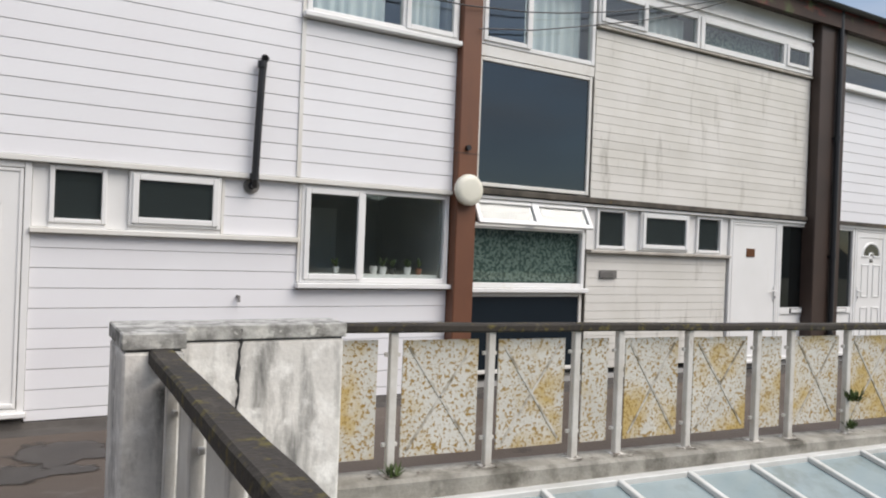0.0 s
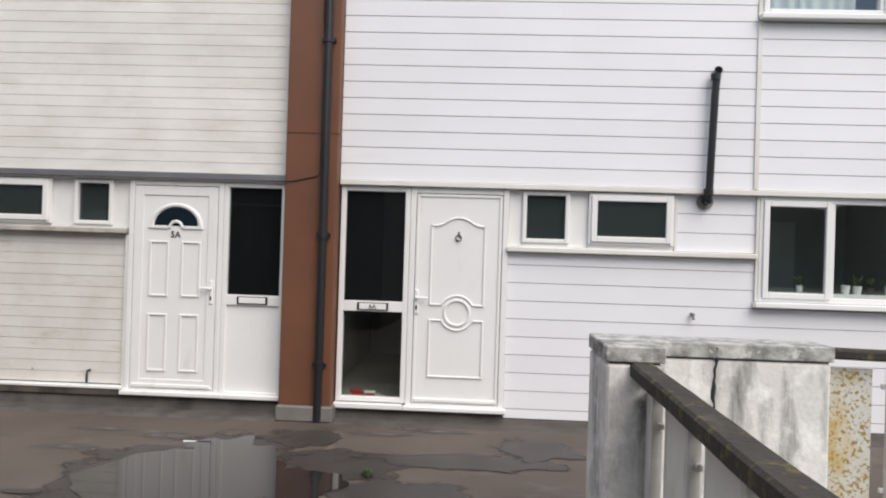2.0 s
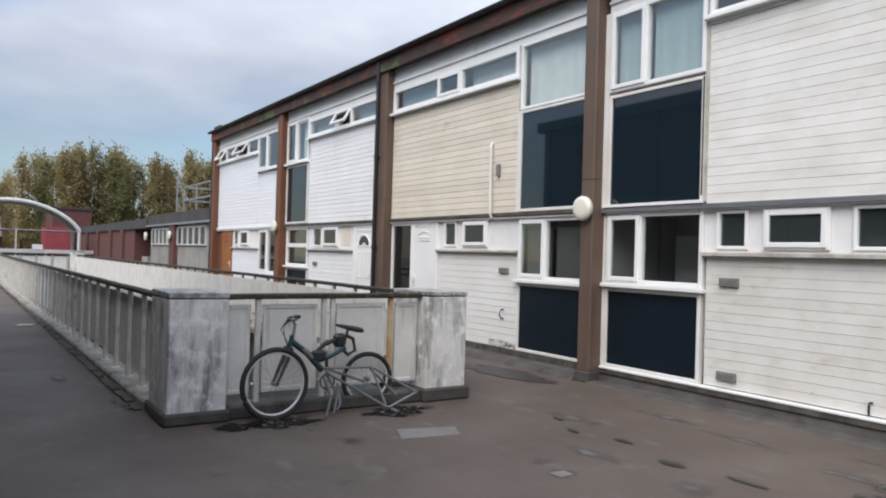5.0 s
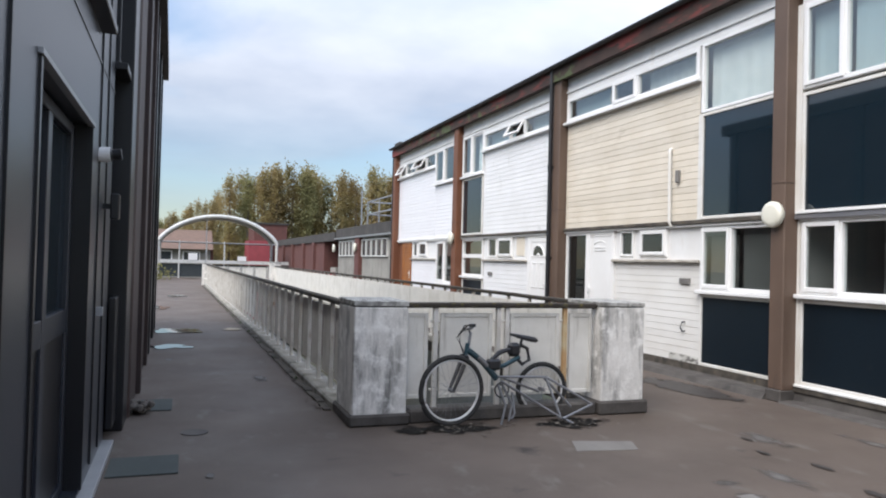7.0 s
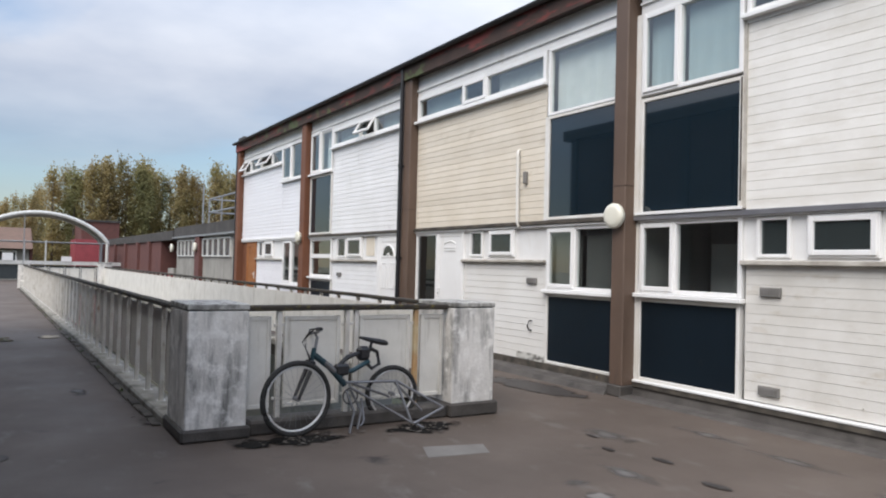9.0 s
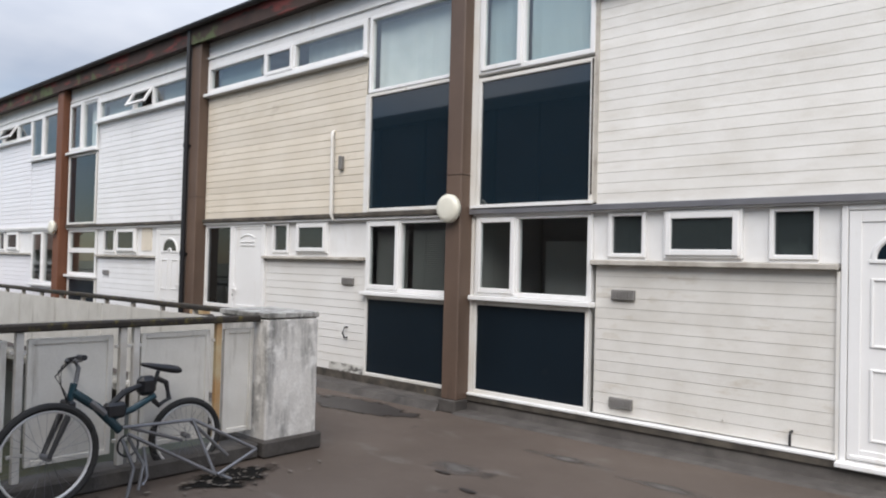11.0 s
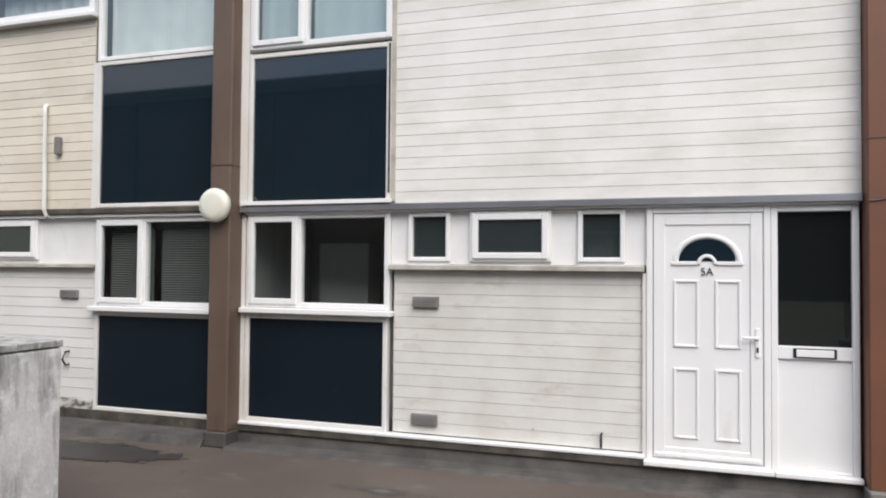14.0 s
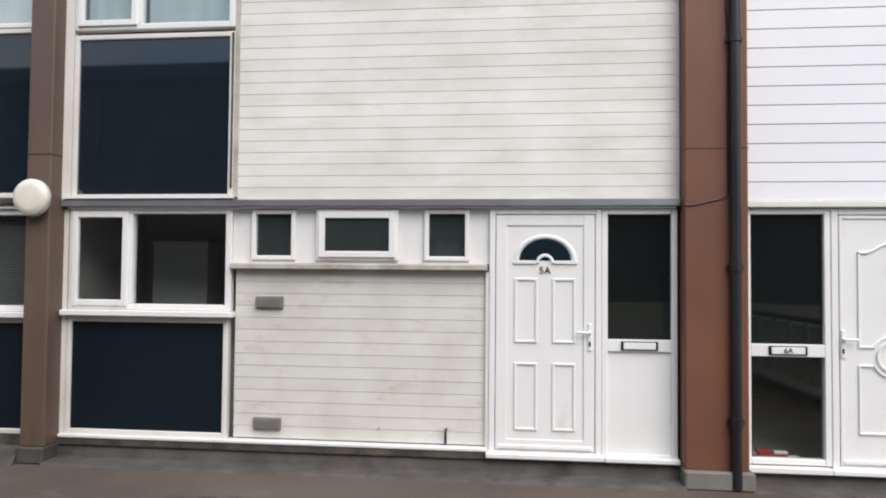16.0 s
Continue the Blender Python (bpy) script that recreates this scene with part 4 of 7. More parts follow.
wpart("pipe_stub", tube(bmesh.new(), [(-0.34, 0.0, 0.36), (-0.34, -0.05, 0.36), (-0.34, -0.06, 0.34), (-0.34, -0.06, 0.25)], 0.011), M["black"], h5, "short dark overflow pipe")

# --- 6A: bright white wide boards ---
h6 = house_at(4.9, "terraced house with bright white wide boarding and moulded white door")
rooms(h6, 1.85, 7.75)
# wall added here too, to lighten what the kitchen glass shows
wbox("partition_wall", (5.6, 7.69, 1.7, 1.78, 0.12, 2.33), M["inside"], h6)
wbox("inner_door", (6.62, 7.1, 1.66, 1.7, 0.12, 2.1), M["upvc"], h6, "pale inner door")
sidelight(h6, 2.10, 2.77, 0.165, Z_HEAD, 1.085, 0.0, True, True, "6A", "glasslow")
front_door(h6, 2.772, 3.712, 0.12, Z_HEAD, 0.0, "oval", False, f=0.055, rim=0.028, inset=0.022)
wbox("sidelight_sill", (2.09, 2.75, -0.10, -0.036, 0.11, 0.163), M["upvc"], h6, "white sill under the sidelight", 0.008)
boards(h6, 3.715, 7.77, 0.06, 0.152, 0.0, 0.092, M["clad6"])
boards(h6, 3.715, 7.77, 0.152, 1.184, 0.0, 0.172, M["clad6"])
boards(h6, 3.715, 6.03, 1.184, 1.528, 0.0, 0.172, M["clad6"])
boards(h6, 3.715, 6.03, 1.528, 1.648, 0.0, 0.12, M["clad6"])
wbox("ledge", (3.70, 6.035, -0.075, 0.03, 1.65, 1.70), M["upvc_old"], h6, "white ledge", 0.008)
band(h6, 3.715, 5.275, 1.702, Z_HEAD, 0.0, [(3.841, 4.286), (4.463, 5.265)], M["upvc"])
strip_windows(h6, [(3.881, 4.246, False), (4.463, 5.265, True)], 1.743, Z_HEAD - 0.005, 0.0)
wbox("joint_trim", (5.275, 5.30, -0.02, 0.03, 1.702, Z_HEAD), M["upvc_old"], h6)
wbox("joint_trim", (6.03, 6.052, -0.03, 0.03, 1.26, Z_HEAD), M["upvc_old"], h6)
boards(h6, 5.30, 6.03, 1.702, Z_HEAD, 0.0, 0.179, M["clad6"])
window(h6, 6.054, 7.76, 1.255, Z_HEAD, [(6.054, 6.722, 1.255, Z_HEAD, "sash"), (6.722, 7.76, 1.255, Z_HEAD, "fixed")])
wbox("storey_trim", (2.09, 7.77, UY - 0.03, 0.04, 2.243, 2.292), M["upvc_old"], h6, "weathered white trim between storeys", 0.006)
boards(h6, 2.09, 5.98, 2.295, 4.815, UY, 0.1575, M["clad6"])
wbox("joint_trim", (5.98, 6.02, UY - 0.02, UY + 0.03, 2.302, Z_TOP), M["upvc_old"], h6)
boards(h6, 6.02, 7.77, 2.295, 3.87, UY, 0.1575, M["clad6"])
window(h6, 6.02, 7.77, 3.935, Z_TOP, [(6.02, 7.10, 3.935, Z_TOP, "fixed"), (7.10, 7.77, 3.935, Z_TOP, "sash")], y=UY)
wbox("top_filler", (2.09, 5.98, UY - 0.01, UY + 0.03, 4.815, Z_TOP), M["band"], h6)
top_band(h6, 2.09, 7.77)
bm = tube(bmesh.new(), [(5.55, 0.0, 2.18), (5.55, -0.11, 2.182), (5.55, -0.13, 2.23), (5.56, -0.13, 2.6), (5.58, -0.13, 3.2), (5.59, -0.13, 3.36), (5.605, -0.12, 3.40), (5.635, -0.05, 3.415)], 0.035, 10)
wpart("flue_pipe", bm, M["black"], h6, "black plastic waste pipe on brackets")
wpart("flange", tube(bmesh.new(), [(5.55, -0.012, 2.18), (5.55, -0.026, 2.18)], 0.075, 20), M["vent"], h6, "round grey wall flange")
for z in (2.23, 3.30):
    wpart("pipe_collar", tube(bmesh.new(), [(5.545 + 0.035 * (z > 3), -0.13, z), (5.545 + 0.035 * (z > 3), -0.13, z + 0.06)], 0.045, 12), M["black"], h6)
wpart("tap", tube(bmesh.new(), [(5.46, 0.0, 1.115), (5.46, -0.06, 1.115), (5.46, -0.065, 1.065)], 0.016), M["vent"], h6, "small outside tap")

# --- 4A: cream boards above ---
h4 = house_at(-6.9, "terraced house with cream boarding above and white boarding below")
rooms(h4, -9.85, -3.95)
sidelight(h4, -9.66, -8.852, 0.16, Z_HEAD, 0.90, 0.0, False, False)
front_door(h4, -8.85, -7.945, 0.16, Z_HEAD, 0.0, "cottage", False, rim=0.03)
boards(h4, -7.94, -5.66, Z_BASE, 1.698, 0.0, 0.104, M["clad4low"])
wbox("ledge", (-7.96, -5.65, -0.08, 0.03, 1.70, 1.742), M["ledge"], h4, "weathered ledge", 0.008)
band(h4, -7.945, -5.66, 1.744, Z_HEAD, 0.0, [(-7.758, -7.355), (-7.154, -6.438)], M["band"])
strip_windows(h4, [(-7.718, -7.395, False), (-7.154, -6.438, True)], 1.79, Z_HEAD - 0.005, 0.0)
navy_panel(h4, -5.645, -4.07, 0.20, 1.245, 0.0)
# rotten edge and the shade of the gap, both in one dark colour
wbox("foot_gap", (-7.94, -4.07, -0.026, 0.03, 0.09, 0.198), M["drip"], h4, "dark strip for the rotten edge and shaded gap under the panel")
wbox("mouldy_board", (-6.35, -5.66, -0.016, 0.0, 0.20, 0.30), M["mould"], h4, "black mould along the lowest board")
window(h4, -5.645, -4.07, 1.304, Z_HEAD, [(-5.645, -5.02, 1.304, Z_HEAD, "sash"), (-5.02, -4.07, 1.304, Z_HEAD, "fixed")])
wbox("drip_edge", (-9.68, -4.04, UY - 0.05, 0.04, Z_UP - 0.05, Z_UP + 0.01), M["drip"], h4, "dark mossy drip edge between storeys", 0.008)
boards(h4, -9.66, -5.68, Z_UP + 0.012, Z_STRIP - 0.02, UY, 0.104, M["clad4"])
navy_panel(h4, -5.62, -4.07, Z_UP + 0.012, 3.895, UY)
wbox("edge_strip", (-5.68, -5.622, UY - 0.02, UY + 0.03, Z_UP + 0.012, 3.895), M["upvc_old"], h4)
window(h4, -5.62, -4.07, 3.90, Z_TOP, [(-5.62, -4.07, 3.90, Z_TOP, "fixed")], y=UY, sill=False, w=0.045)
window(h4, -9.66, -5.68, Z_STRIP + 0.02, Z_TOP, [(-9.66, -8.0, Z_STRIP + 0.02, Z_TOP, "fixed"), (-8.0, -7.28, Z_STRIP + 0.02, Z_TOP, "sash"), (-7.28, -5.68, Z_STRIP + 0.02, Z_TOP, "fixed")], y=UY, w=0.075)
top_band(h4, -9.68, -4.04)
air_brick(h4, -6.0, 1.42, -0.012)
wpart("waste_pipe", tube(bmesh.new(), [(-6.26, 0.0, 2.25), (-6.26, -0.1, 2.27), (-6.27, -0.12, 2.33), (-6.29, -0.12, 3.40), (-6.30, -0.11, 3.45), (-6.34, -0.05, 3.48)], 0.023, 8), M["upvc_old"], h4, "off-white waste pipe")
wpart("overflow_box", bx(bmesh.new(), -6.17, -6.10, -0.11, -0.05, 2.93, 3.12, 0.008), M["vent"], h4, "small grey outlet box")
wpart("hose_hook", tube(bmesh.new(), [(-6.0, 0.0, 0.80), (-6.0, -0.05, 0.80), (-6.03, -0.06, 0.72), (-6.0, -0.05, 0.66), (-6.0, 0.0, 0.66)], 0.012), M["black"], h4)

# --- white house with black-spotted boards ---
h2 = house_at(-12.8, "terraced house with black-spotted white boarding and a tall blue panel")
rooms(h2, -15.65, -9.85)
navy_panel(h2, -15.42, -13.98, 0.22, 1.2, 0.0)
window(h2, -15.42, -13.98, 1.26, Z_HEAD, [(-15.42, -13.98, 1.26, 1.80, "fixed"), (-15.42, -13.98, 1.76, Z_HEAD, "fixed")])
wbox("transom", (-15.38, -14.02, -0.03, 0.03, 1.74, 1.84), M["upvc"], h2)
boards(h2, -13.94, -11.40, Z_BASE, 1.66, 0.0, 0.104, M["clad2"])
wbox("ledge", (-13.96, -11.38, -0.08, 0.03, 1.665, 1.705), M["ledge"], h2, "weathered ledge", 0.008)
band(h2, -13.95, -11.38, 1.707, Z_HEAD, 0.0, [(-13.66, -13.12), (-13.02, -12.18)], M["band"])
strip_windows(h2, [(-13.62, -13.16, False), (-13.02, -12.18, True)], 1.76, Z_HEAD - 0.005, 0.0)
wbox("yellowed_board", (-12.0, -11.6, -0.012, 0.0, 1.80, 2.22), M["clad4"], h2, "yellowed board patch")
front_door(h2, -11.38, -10.36, 0.16, Z_HEAD, 0.0, "fan4", True)
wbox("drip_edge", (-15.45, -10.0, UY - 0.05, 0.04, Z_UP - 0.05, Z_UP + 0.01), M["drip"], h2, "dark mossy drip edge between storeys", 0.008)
navy_panel(h2, -15.42, -13.98, Z_UP + 0.02, 3.86, UY)
window(h2, -15.42, -13.98, 3.93, Z_TOP + 0.1, [(-15.42, -14.75, 3.93, Z_TOP + 0.1, "sash"), (-14.75, -13.98, 3.93, Z_TOP + 0.1, "fixed")], y=UY)
boards(h2, -13.95, -10.02, Z_UP + 0.012, Z_STRIP, UY, 0.104, M["clad2"])
window(h2, -13.95, -10.02, Z_STRIP + 0.05, Z_TOP, [(-13.95, -12.4, Z_STRIP + 0.05, Z_TOP, "fixed"), (-12.4, -11.6, Z_STRIP + 0.05, Z_TOP, "open"), (-11.6, -10.02, Z_STRIP + 0.05, Z_TOP, "fixed")], y=UY, w=0.07)
top_band(h2, -15.45, -10.0)
air_brick(h2, -13.5, 1.35, -0.012)

# --- end house with the orange door ---
h1 = house_at(-18.8, "end terraced house with white boarding and an orange-brown timber door")
rooms(h1, -21.75, -15.65)
front_door(h1, -21.2, -20.2, 0.16, Z_HEAD, 0.0, "cottage", True, material=M["orange"])
wbox("door_side_panel", (-21.72, -21.2, 0.0, 0.05, 0.16, Z_HEAD), M["rust"], h1, "brown panel beside the door")
boards(h1, -20.18, -17.62, Z_BASE, 1.66, 0.0, 0.104, M["clad6"])
wbox("ledge", (-20.2, -17.6, -0.08, 0.03, 1.665, 1.705), M["ledge"], h1, "weathered ledge", 0.008)
band(h1, -20.18, -17.6, 1.707, Z_HEAD, 0.0, [(-19.98, -19.54), (-19.3, -18.5)], M["band"])
strip_windows(h1, [(-19.94, -19.58, False), (-19.3, -18.5, True)], 1.76, Z_HEAD - 0.005, 0.0)
window(h1, -17.6, -16.05, 1.0, Z_HEAD, [(-17.6, -16.9, 1.0, Z_HEAD, "sash"), (-16.9, -16.05, 1.0, Z_HEAD, "fixed")])
boards(h1, -17.6, -16.05, Z_BASE, 0.94, 0.0, 0.104, M["clad6"])
wbox("drip_edge", (-21.72, -16.0, UY - 0.04, 0.04, Z_UP - 0.05, Z_UP + 0.01), M["band"], h1, "", 0.008)
boards(h1, -21.7, -17.72, Z_UP + 0.012, 4.45, UY, 0.104, M["clad6"])
boards(h1, -17.7, -16.05, Z_UP + 0.012, 3.88, UY, 0.104, M["clad6"])
window(h1, -17.7, -16.05, 3.95, Z_TOP + 0.05, [(-17.7, -16.95, 3.95, Z_TOP + 0.05, "sash"), (-16.95, -16.05, 3.95, Z_TOP + 0.05, "fixed")], y=UY)
window(h1, -21.7, -17.72, 4.50, Z_TOP + 0.05, [(-21.7, -20.9, 4.5, Z_TOP + 0.05, "open"), (-20.9, -19.8, 4.5, Z_TOP + 0.05, "fixed"), (-19.8, -18.7, 4.5, Z_TOP + 0.05, "open"), (-18.7, -17.72, 4.5, Z_TOP + 0.05, "fixed")], y=UY, w=0.07)
top_band(h1, -21.72, -16.0)

# --- 7A: streaked grey-white boards ---
h7 = house_at(11.1, "terraced house with streaked grey-white boarding and propped-open top windows")
rooms(h7, 7.75, 14.3)
navy_panel(h7, 8.05, 9.72, 0.22, 1.16, 0.0)
window(h7, 8.05, 9.74, 1.22, 1.96, [(8.05, 9.74, 1.22, 1.96, "fixed")])
window(h7, 8.05, 9.74, 1.90, Z_HEAD, [(8.05, 8.92, 1.90, Z_HEAD, "open"), (8.92, 9.74, 1.90, Z_HEAD, "open")], sill=False, w=0.03)
boards(h7, 9.80, 12.40, Z_BASE, 1.66, 0.0, 0.104, M["clad7"])
wbox("ledge", (9.80, 12.42, -0.08, 0.03, 1.665, 1.705), M["ledge"], h7, "weathered ledge", 0.008)
band(h7, 9.78, 12.42, 1.707, Z_HEAD, 0.0, [(9.925, 10.437), (10.67, 11.578), (11.745, 12.262)], M["band"])
strip_windows(h7, [(9.965, 10.397, False), (10.67, 11.578, True), (11.785, 12.222, False)], 1.725, Z_HEAD - 0.005, 0.0)
front_door(h7, 12.43, 13.55, 0.16, Z_HEAD, 0.0, "flush", True, rim=0.03)
wbox("number_plate", (12.80, 12.977, -0.038, -0.027, 1.70, 1.82), M["bronze"], h7, "bronze number plate")
sidelight(h7, 13.56, 14.42, 0.16, Z_HEAD, 0.9, 0.0, False)
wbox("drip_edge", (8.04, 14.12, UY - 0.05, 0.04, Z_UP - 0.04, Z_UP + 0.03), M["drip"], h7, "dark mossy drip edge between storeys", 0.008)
navy_panel(h7, 8.05, 9.72, Z_UP + 0.05, 3.84, UY)
wbox("window_apron", (8.05, 9.74, UY - 0.03, UY + 0.04, 3.85, 3.97), M["upvc_old"], h7)
window(h7, 8.05, 9.74, 3.98, Z_TOP + 0.1, [(8.05, 8.75, 3.98, Z_TOP + 0.1, "sash"), (8.75, 9.74, 3.98, Z_TOP + 0.1, "fixed")], y=UY, sill=False)
boards(h7, 9.78, 14.12, Z_UP + 0.032, 4.46, UY, 0.104, M["clad7"])
window(h7, 9.78, 11.60, 4.52, Z_TOP + 0.05, [(9.78, 10.6, 4.52, Z_TOP + 0.05, "sash"), (10.6, 11.60, 4.52, Z_TOP + 0.05, "fixed")], y=UY, sill=False)
window(h7, 11.62, 14.12, 4.52, Z_TOP + 0.05, [(11.62, 13.45, 4.52, Z_TOP + 0.05, "fixed"), (13.45, 14.12, 4.52, Z_TOP + 0.05, "sash")], y=UY, w=0.08, sill=False)
wbox("strip_sill", (9.78, 14.12, UY - 0.05, UY + 0.03, 4.475, 4.50), M["ledge"], h7, "thin weathered sill strip", 0.004)
top_band(h7, 8.04, 14.12)
air_brick(h7, 10.15, 1.40, -0.012, 0.28, 0.10)

# --- 8A: the next house ---
h8 = house_at(16.5, "terraced house with white boarding and fanlight door")
rooms(h8, 14.3, 18.5)
sidelight(h8, 14.82, 15.48, 0.16, Z_HEAD, 0.9, 0.0, False, True)
front_door(h8, 15.49, 16.45, 0.16, Z_HEAD, 0.0, "fan4", False, "8A")
boards(h8, 16.47, 18.5, Z_BASE, Z_HEAD, 0.0, 0.158, M["clad6"])
wbox("storey_trim", (14.75, 18.5, UY - 0.04, 0.04, Z_UP - 0.05, Z_UP + 0.01), M["drip"], h8)
boards(h8, 14.75, 18.5, Z_UP + 0.012, Z_STRIP, UY, 0.158, M["clad6"])
window(h8, 14.75, 18.5, Z_STRIP + 0.06, Z_TOP, [(14.75, 16.6, Z_STRIP + 0.06, Z_TOP, "fixed"), (16.6, 18.5, Z_STRIP + 0.06, Z_TOP, "fixed")], y=UY, w=0.075)
top_band(h8, 14.75, 18.5)

# ---- columns, pipes, lamps ----
def column(x0, x1, yf, material, label, foot=True):
    c = thing("column", ((x0 + x1) / 2, -0.1, 0.0), label, "column", "columns between the houses")
    bm = bmesh.new()
    bx(bm, x0, x1, yf, 0.06, 0.14 if foot else 0.0, 5.325, 0.012)
    wpart("casing", bm, material, c)
    wbox("casing_joint", (x0 - 0.003, x1 + 0.003, yf - 0.003, 0.05, 2.705, 2.713), M["darkbrown"], c)
    if foot:
        wbox("foot", (x0 - 0.01, x1 + (0.03 if x1 - x0 > 0.45 else 0.01), yf - (0.06 if x1 - x0 > 0.45 else 0.03), 0.05, 0.0, 0.145), M["slabpatch"] if x1 - x0 > 0.45 else M["upstand"], c, "rough concrete foot", 0.012)
    return c


def downpipe(x, y, material, label, z1=5.55):
    c = thing("downpipe", (x, y, 0), label, "downpipe", "downpipes")
    wpart("pipe", tube(bmesh.new(), [(x, y, 0.02), (x, y, z1)], 0.04, 12), material, c)
    for z in (1.72, 3.55, 0.5):
        wpart("collar", tube(bmesh.new(), [(x, y, z), (x, y, z + 0.07)], 0.05, 12), material, c)
        wbox("bracket", (x - 0.065, x + 0.065, y + 0.02, y + 0.075, z + 0.015, z + 0.05), material, c)
    return c


def bulkhead(x, y, z, r=0.165):
    c = thing("bulkhead_lamp", (x, y, z), "round opal bulkhead lamp fixed on a column", "lamp", "bulkhead lamps")
    b = bmesh.new()
    n = 24
    rings = []
    for rr, d in ((r * 0.8, 0.0), (r * 0.85, -0.035), (r, -0.04), (r, -0.085), (r * 0.93, -0.105), (r * 0.6, -0.115)):
        rings.append([b.verts.new((x + rr * math.cos(k * 2 * math.pi / n), y + d, z + rr * math.sin(k * 2 * math.pi / n))) for k in range(n)])
    for p, q in zip(rings, rings[1:]):
        for k in range(n):
            b.faces.new((p[k], p[(k + 1) % n], q[(k + 1) % n], q[k]))
    b.faces.new(rings[0]); b.faces.new(rings[-1][::-1])
    for f in b.faces:
        f.smooth = True
    wpart("cover", b, M["opal"], c)
    wpart("back_plate", tube(bmesh.new(), [(x, y, z), (x, y + 0.02, z)], r * 0.75, 20), M["vent"], c)


column(1.59, 2.085, -0.20, M["rust"], "rust-brown boxed column with concrete foot between doors")
column(-4.065, -3.835, -0.24, M["taupe"], "taupe-brown boxed column with concrete foot")
column(7.775, 8.03, -0.16, M["rust"], "rust-brown boxed column beside the kitchen windows")
column(-10.0, -9.68, -0.22, M["taupe"], "taupe-brown boxed column with black downpipe beside it")
column(-15.8, -15.47, -0.22, M["rust"], "rust-brown boxed column with bulkhead lamp")
column(-22.0, -21.73, -0.22, M["rust"], "rust-brown corner column at the terrace end")
column(14.14, 14.80, -0.2, M["darkbrown"], "dark brown boxed column with downpipe")
downpipe(1.975, -0.25, M["black"], "black plastic downpipe on a rust-brown column")
downpipe(-9.965, -0.275, M["black"], "black plastic downpipe beside a taupe column")
downpipe(14.55, -0.25, M["black"], "black plastic downpipe on a dark column")
downpipe(-22.06, -0.2, M["black"], "black downpipe at the terrace end")
bulkhead(-3.955, -0.245, 2.315, 0.163)
bulkhead(7.88, -0.165, 2.30, 0.172)
bulkhead(-15.66, -0.225, 2.28, 0.15)
ob = link("cable", tube(bmesh.new(), [(1.595, -0.205, 2.25), (1.66, -0.205, 2.25), (1.88, -0.206, 2.30), (1.926, -0.208, 2.33), (1.925, -0.208, 2.9), (1.928, -0.208, 3.5), (1.915, -0.206, 3.85), (1.92, -0.205, 4.6)], 0.006, 6), M["black"])
tagged(ob, "thin black cable clipped along a rust-brown column", "cable")
for z_ in ([(6.9, 4.28), (7.8, 4.315), (8.6, 4.40), (9.12, 4.49), (9.94, 4.665), (11.24, 5.01), (11.9, 5.22)], [(7.96, 4.09), (8.03, 4.106), (8.68, 4.205), (9.55, 4.42), (10.5, 4.675), (11.25, 4.92), (11.95, 5.2)]):
    ob = link("wire", tube(bmesh.new(), [(x_, -0.2, h_) for x_, h_ in z_], 0.008, 6), M["black"])
    tagged(ob, "thin black slack wire strung along the house front", "cable", "slack wires")
ob = link("door_sensor", tube(bmesh.new(), [(7.885, -0.158, 2.77), (7.885, -0.20, 2.77)], 0.03, 12), M["black"])
tagged(ob, "small dark round sensor on a column", "sensor")

# ---- eaves and roof ----
bm = bmesh.new()
bx(bm, -22.05, 18.5, -0.27, -0.23, 5.29, 5.57)
tagged(link("fascia", bm, M["fascia"]), "red-brown peeling timber fascia along the eaves", "fascia", kind="structure")
tagged(box_part("soffit", (-22.05, 18.5, -0.23, 0.06, 5.33, 5.35), M["darkbrown"]), "dark soffit boards under the eaves", "soffit", kind="structure")
g = bmesh.new()
prof = [(-0.06 * math.cos(a), -0.06 * math.sin(a)) for a in (math.pi * k / 8 for k in range(9))]
prof = prof + [(0.053 * math.cos(math.pi * k / 8), -0.053 * math.sin(math.pi * k / 8)) for k in range(9)]
va = [[g.verts.new((x, -0.335 + p, 5.592 + q)) for p, q in prof] for x in (-22.1, 18.5)]
for k in range(len(prof)):
    k2 = (k + 1) % len(prof)
    g.faces.new((va[0][k], va[0][k2], va[1][k2], va[1][k]))
tagged(link("gutter", g, M["black"]), "black half-round gutter along the eaves", "gutter", kind="structure")
bm = bmesh.new()
vs = [bm.verts.new(p) for p in ((-22.05, -0.23, 5.575), (18.5, -0.23, 5.575), (18.5, 3.8, 5.72), (-22.05, 3.8, 5.72), (-22.05, -0.23, 5.36), (18.5, -0.23, 5.36), (18.5, 3.8, 5.36), (-22.05, 3.8, 5.36))]
for q in ((0, 1, 2, 3), (7, 6, 5, 4), (0, 4, 5, 1), (1, 5, 6, 2), (2, 6, 7, 3), (3, 7, 4, 0)):
    bm.faces.new([vs[i] for i in q])
tagged(link("roof", bm, M["roofdark"]), "dark felted low-pitched terrace roof", "roof", kind="structure")
tagged(box_part("end_wall", (-22.0, -21.76, 0.06, 3.75, -0.3, 5.355), M["concwall"]), "plain rendered end wall of the terrace", "wall", kind="structure")
tagged(box_part("roof_outlet", (-22.05, -21.45, -0.2, 0.5, 5.56, 5.80), M["roofdark"], bevel=0.03), "dark raised box at the roof corner", "roof box")
rm = random.Random(4)
bm = bmesh.new()
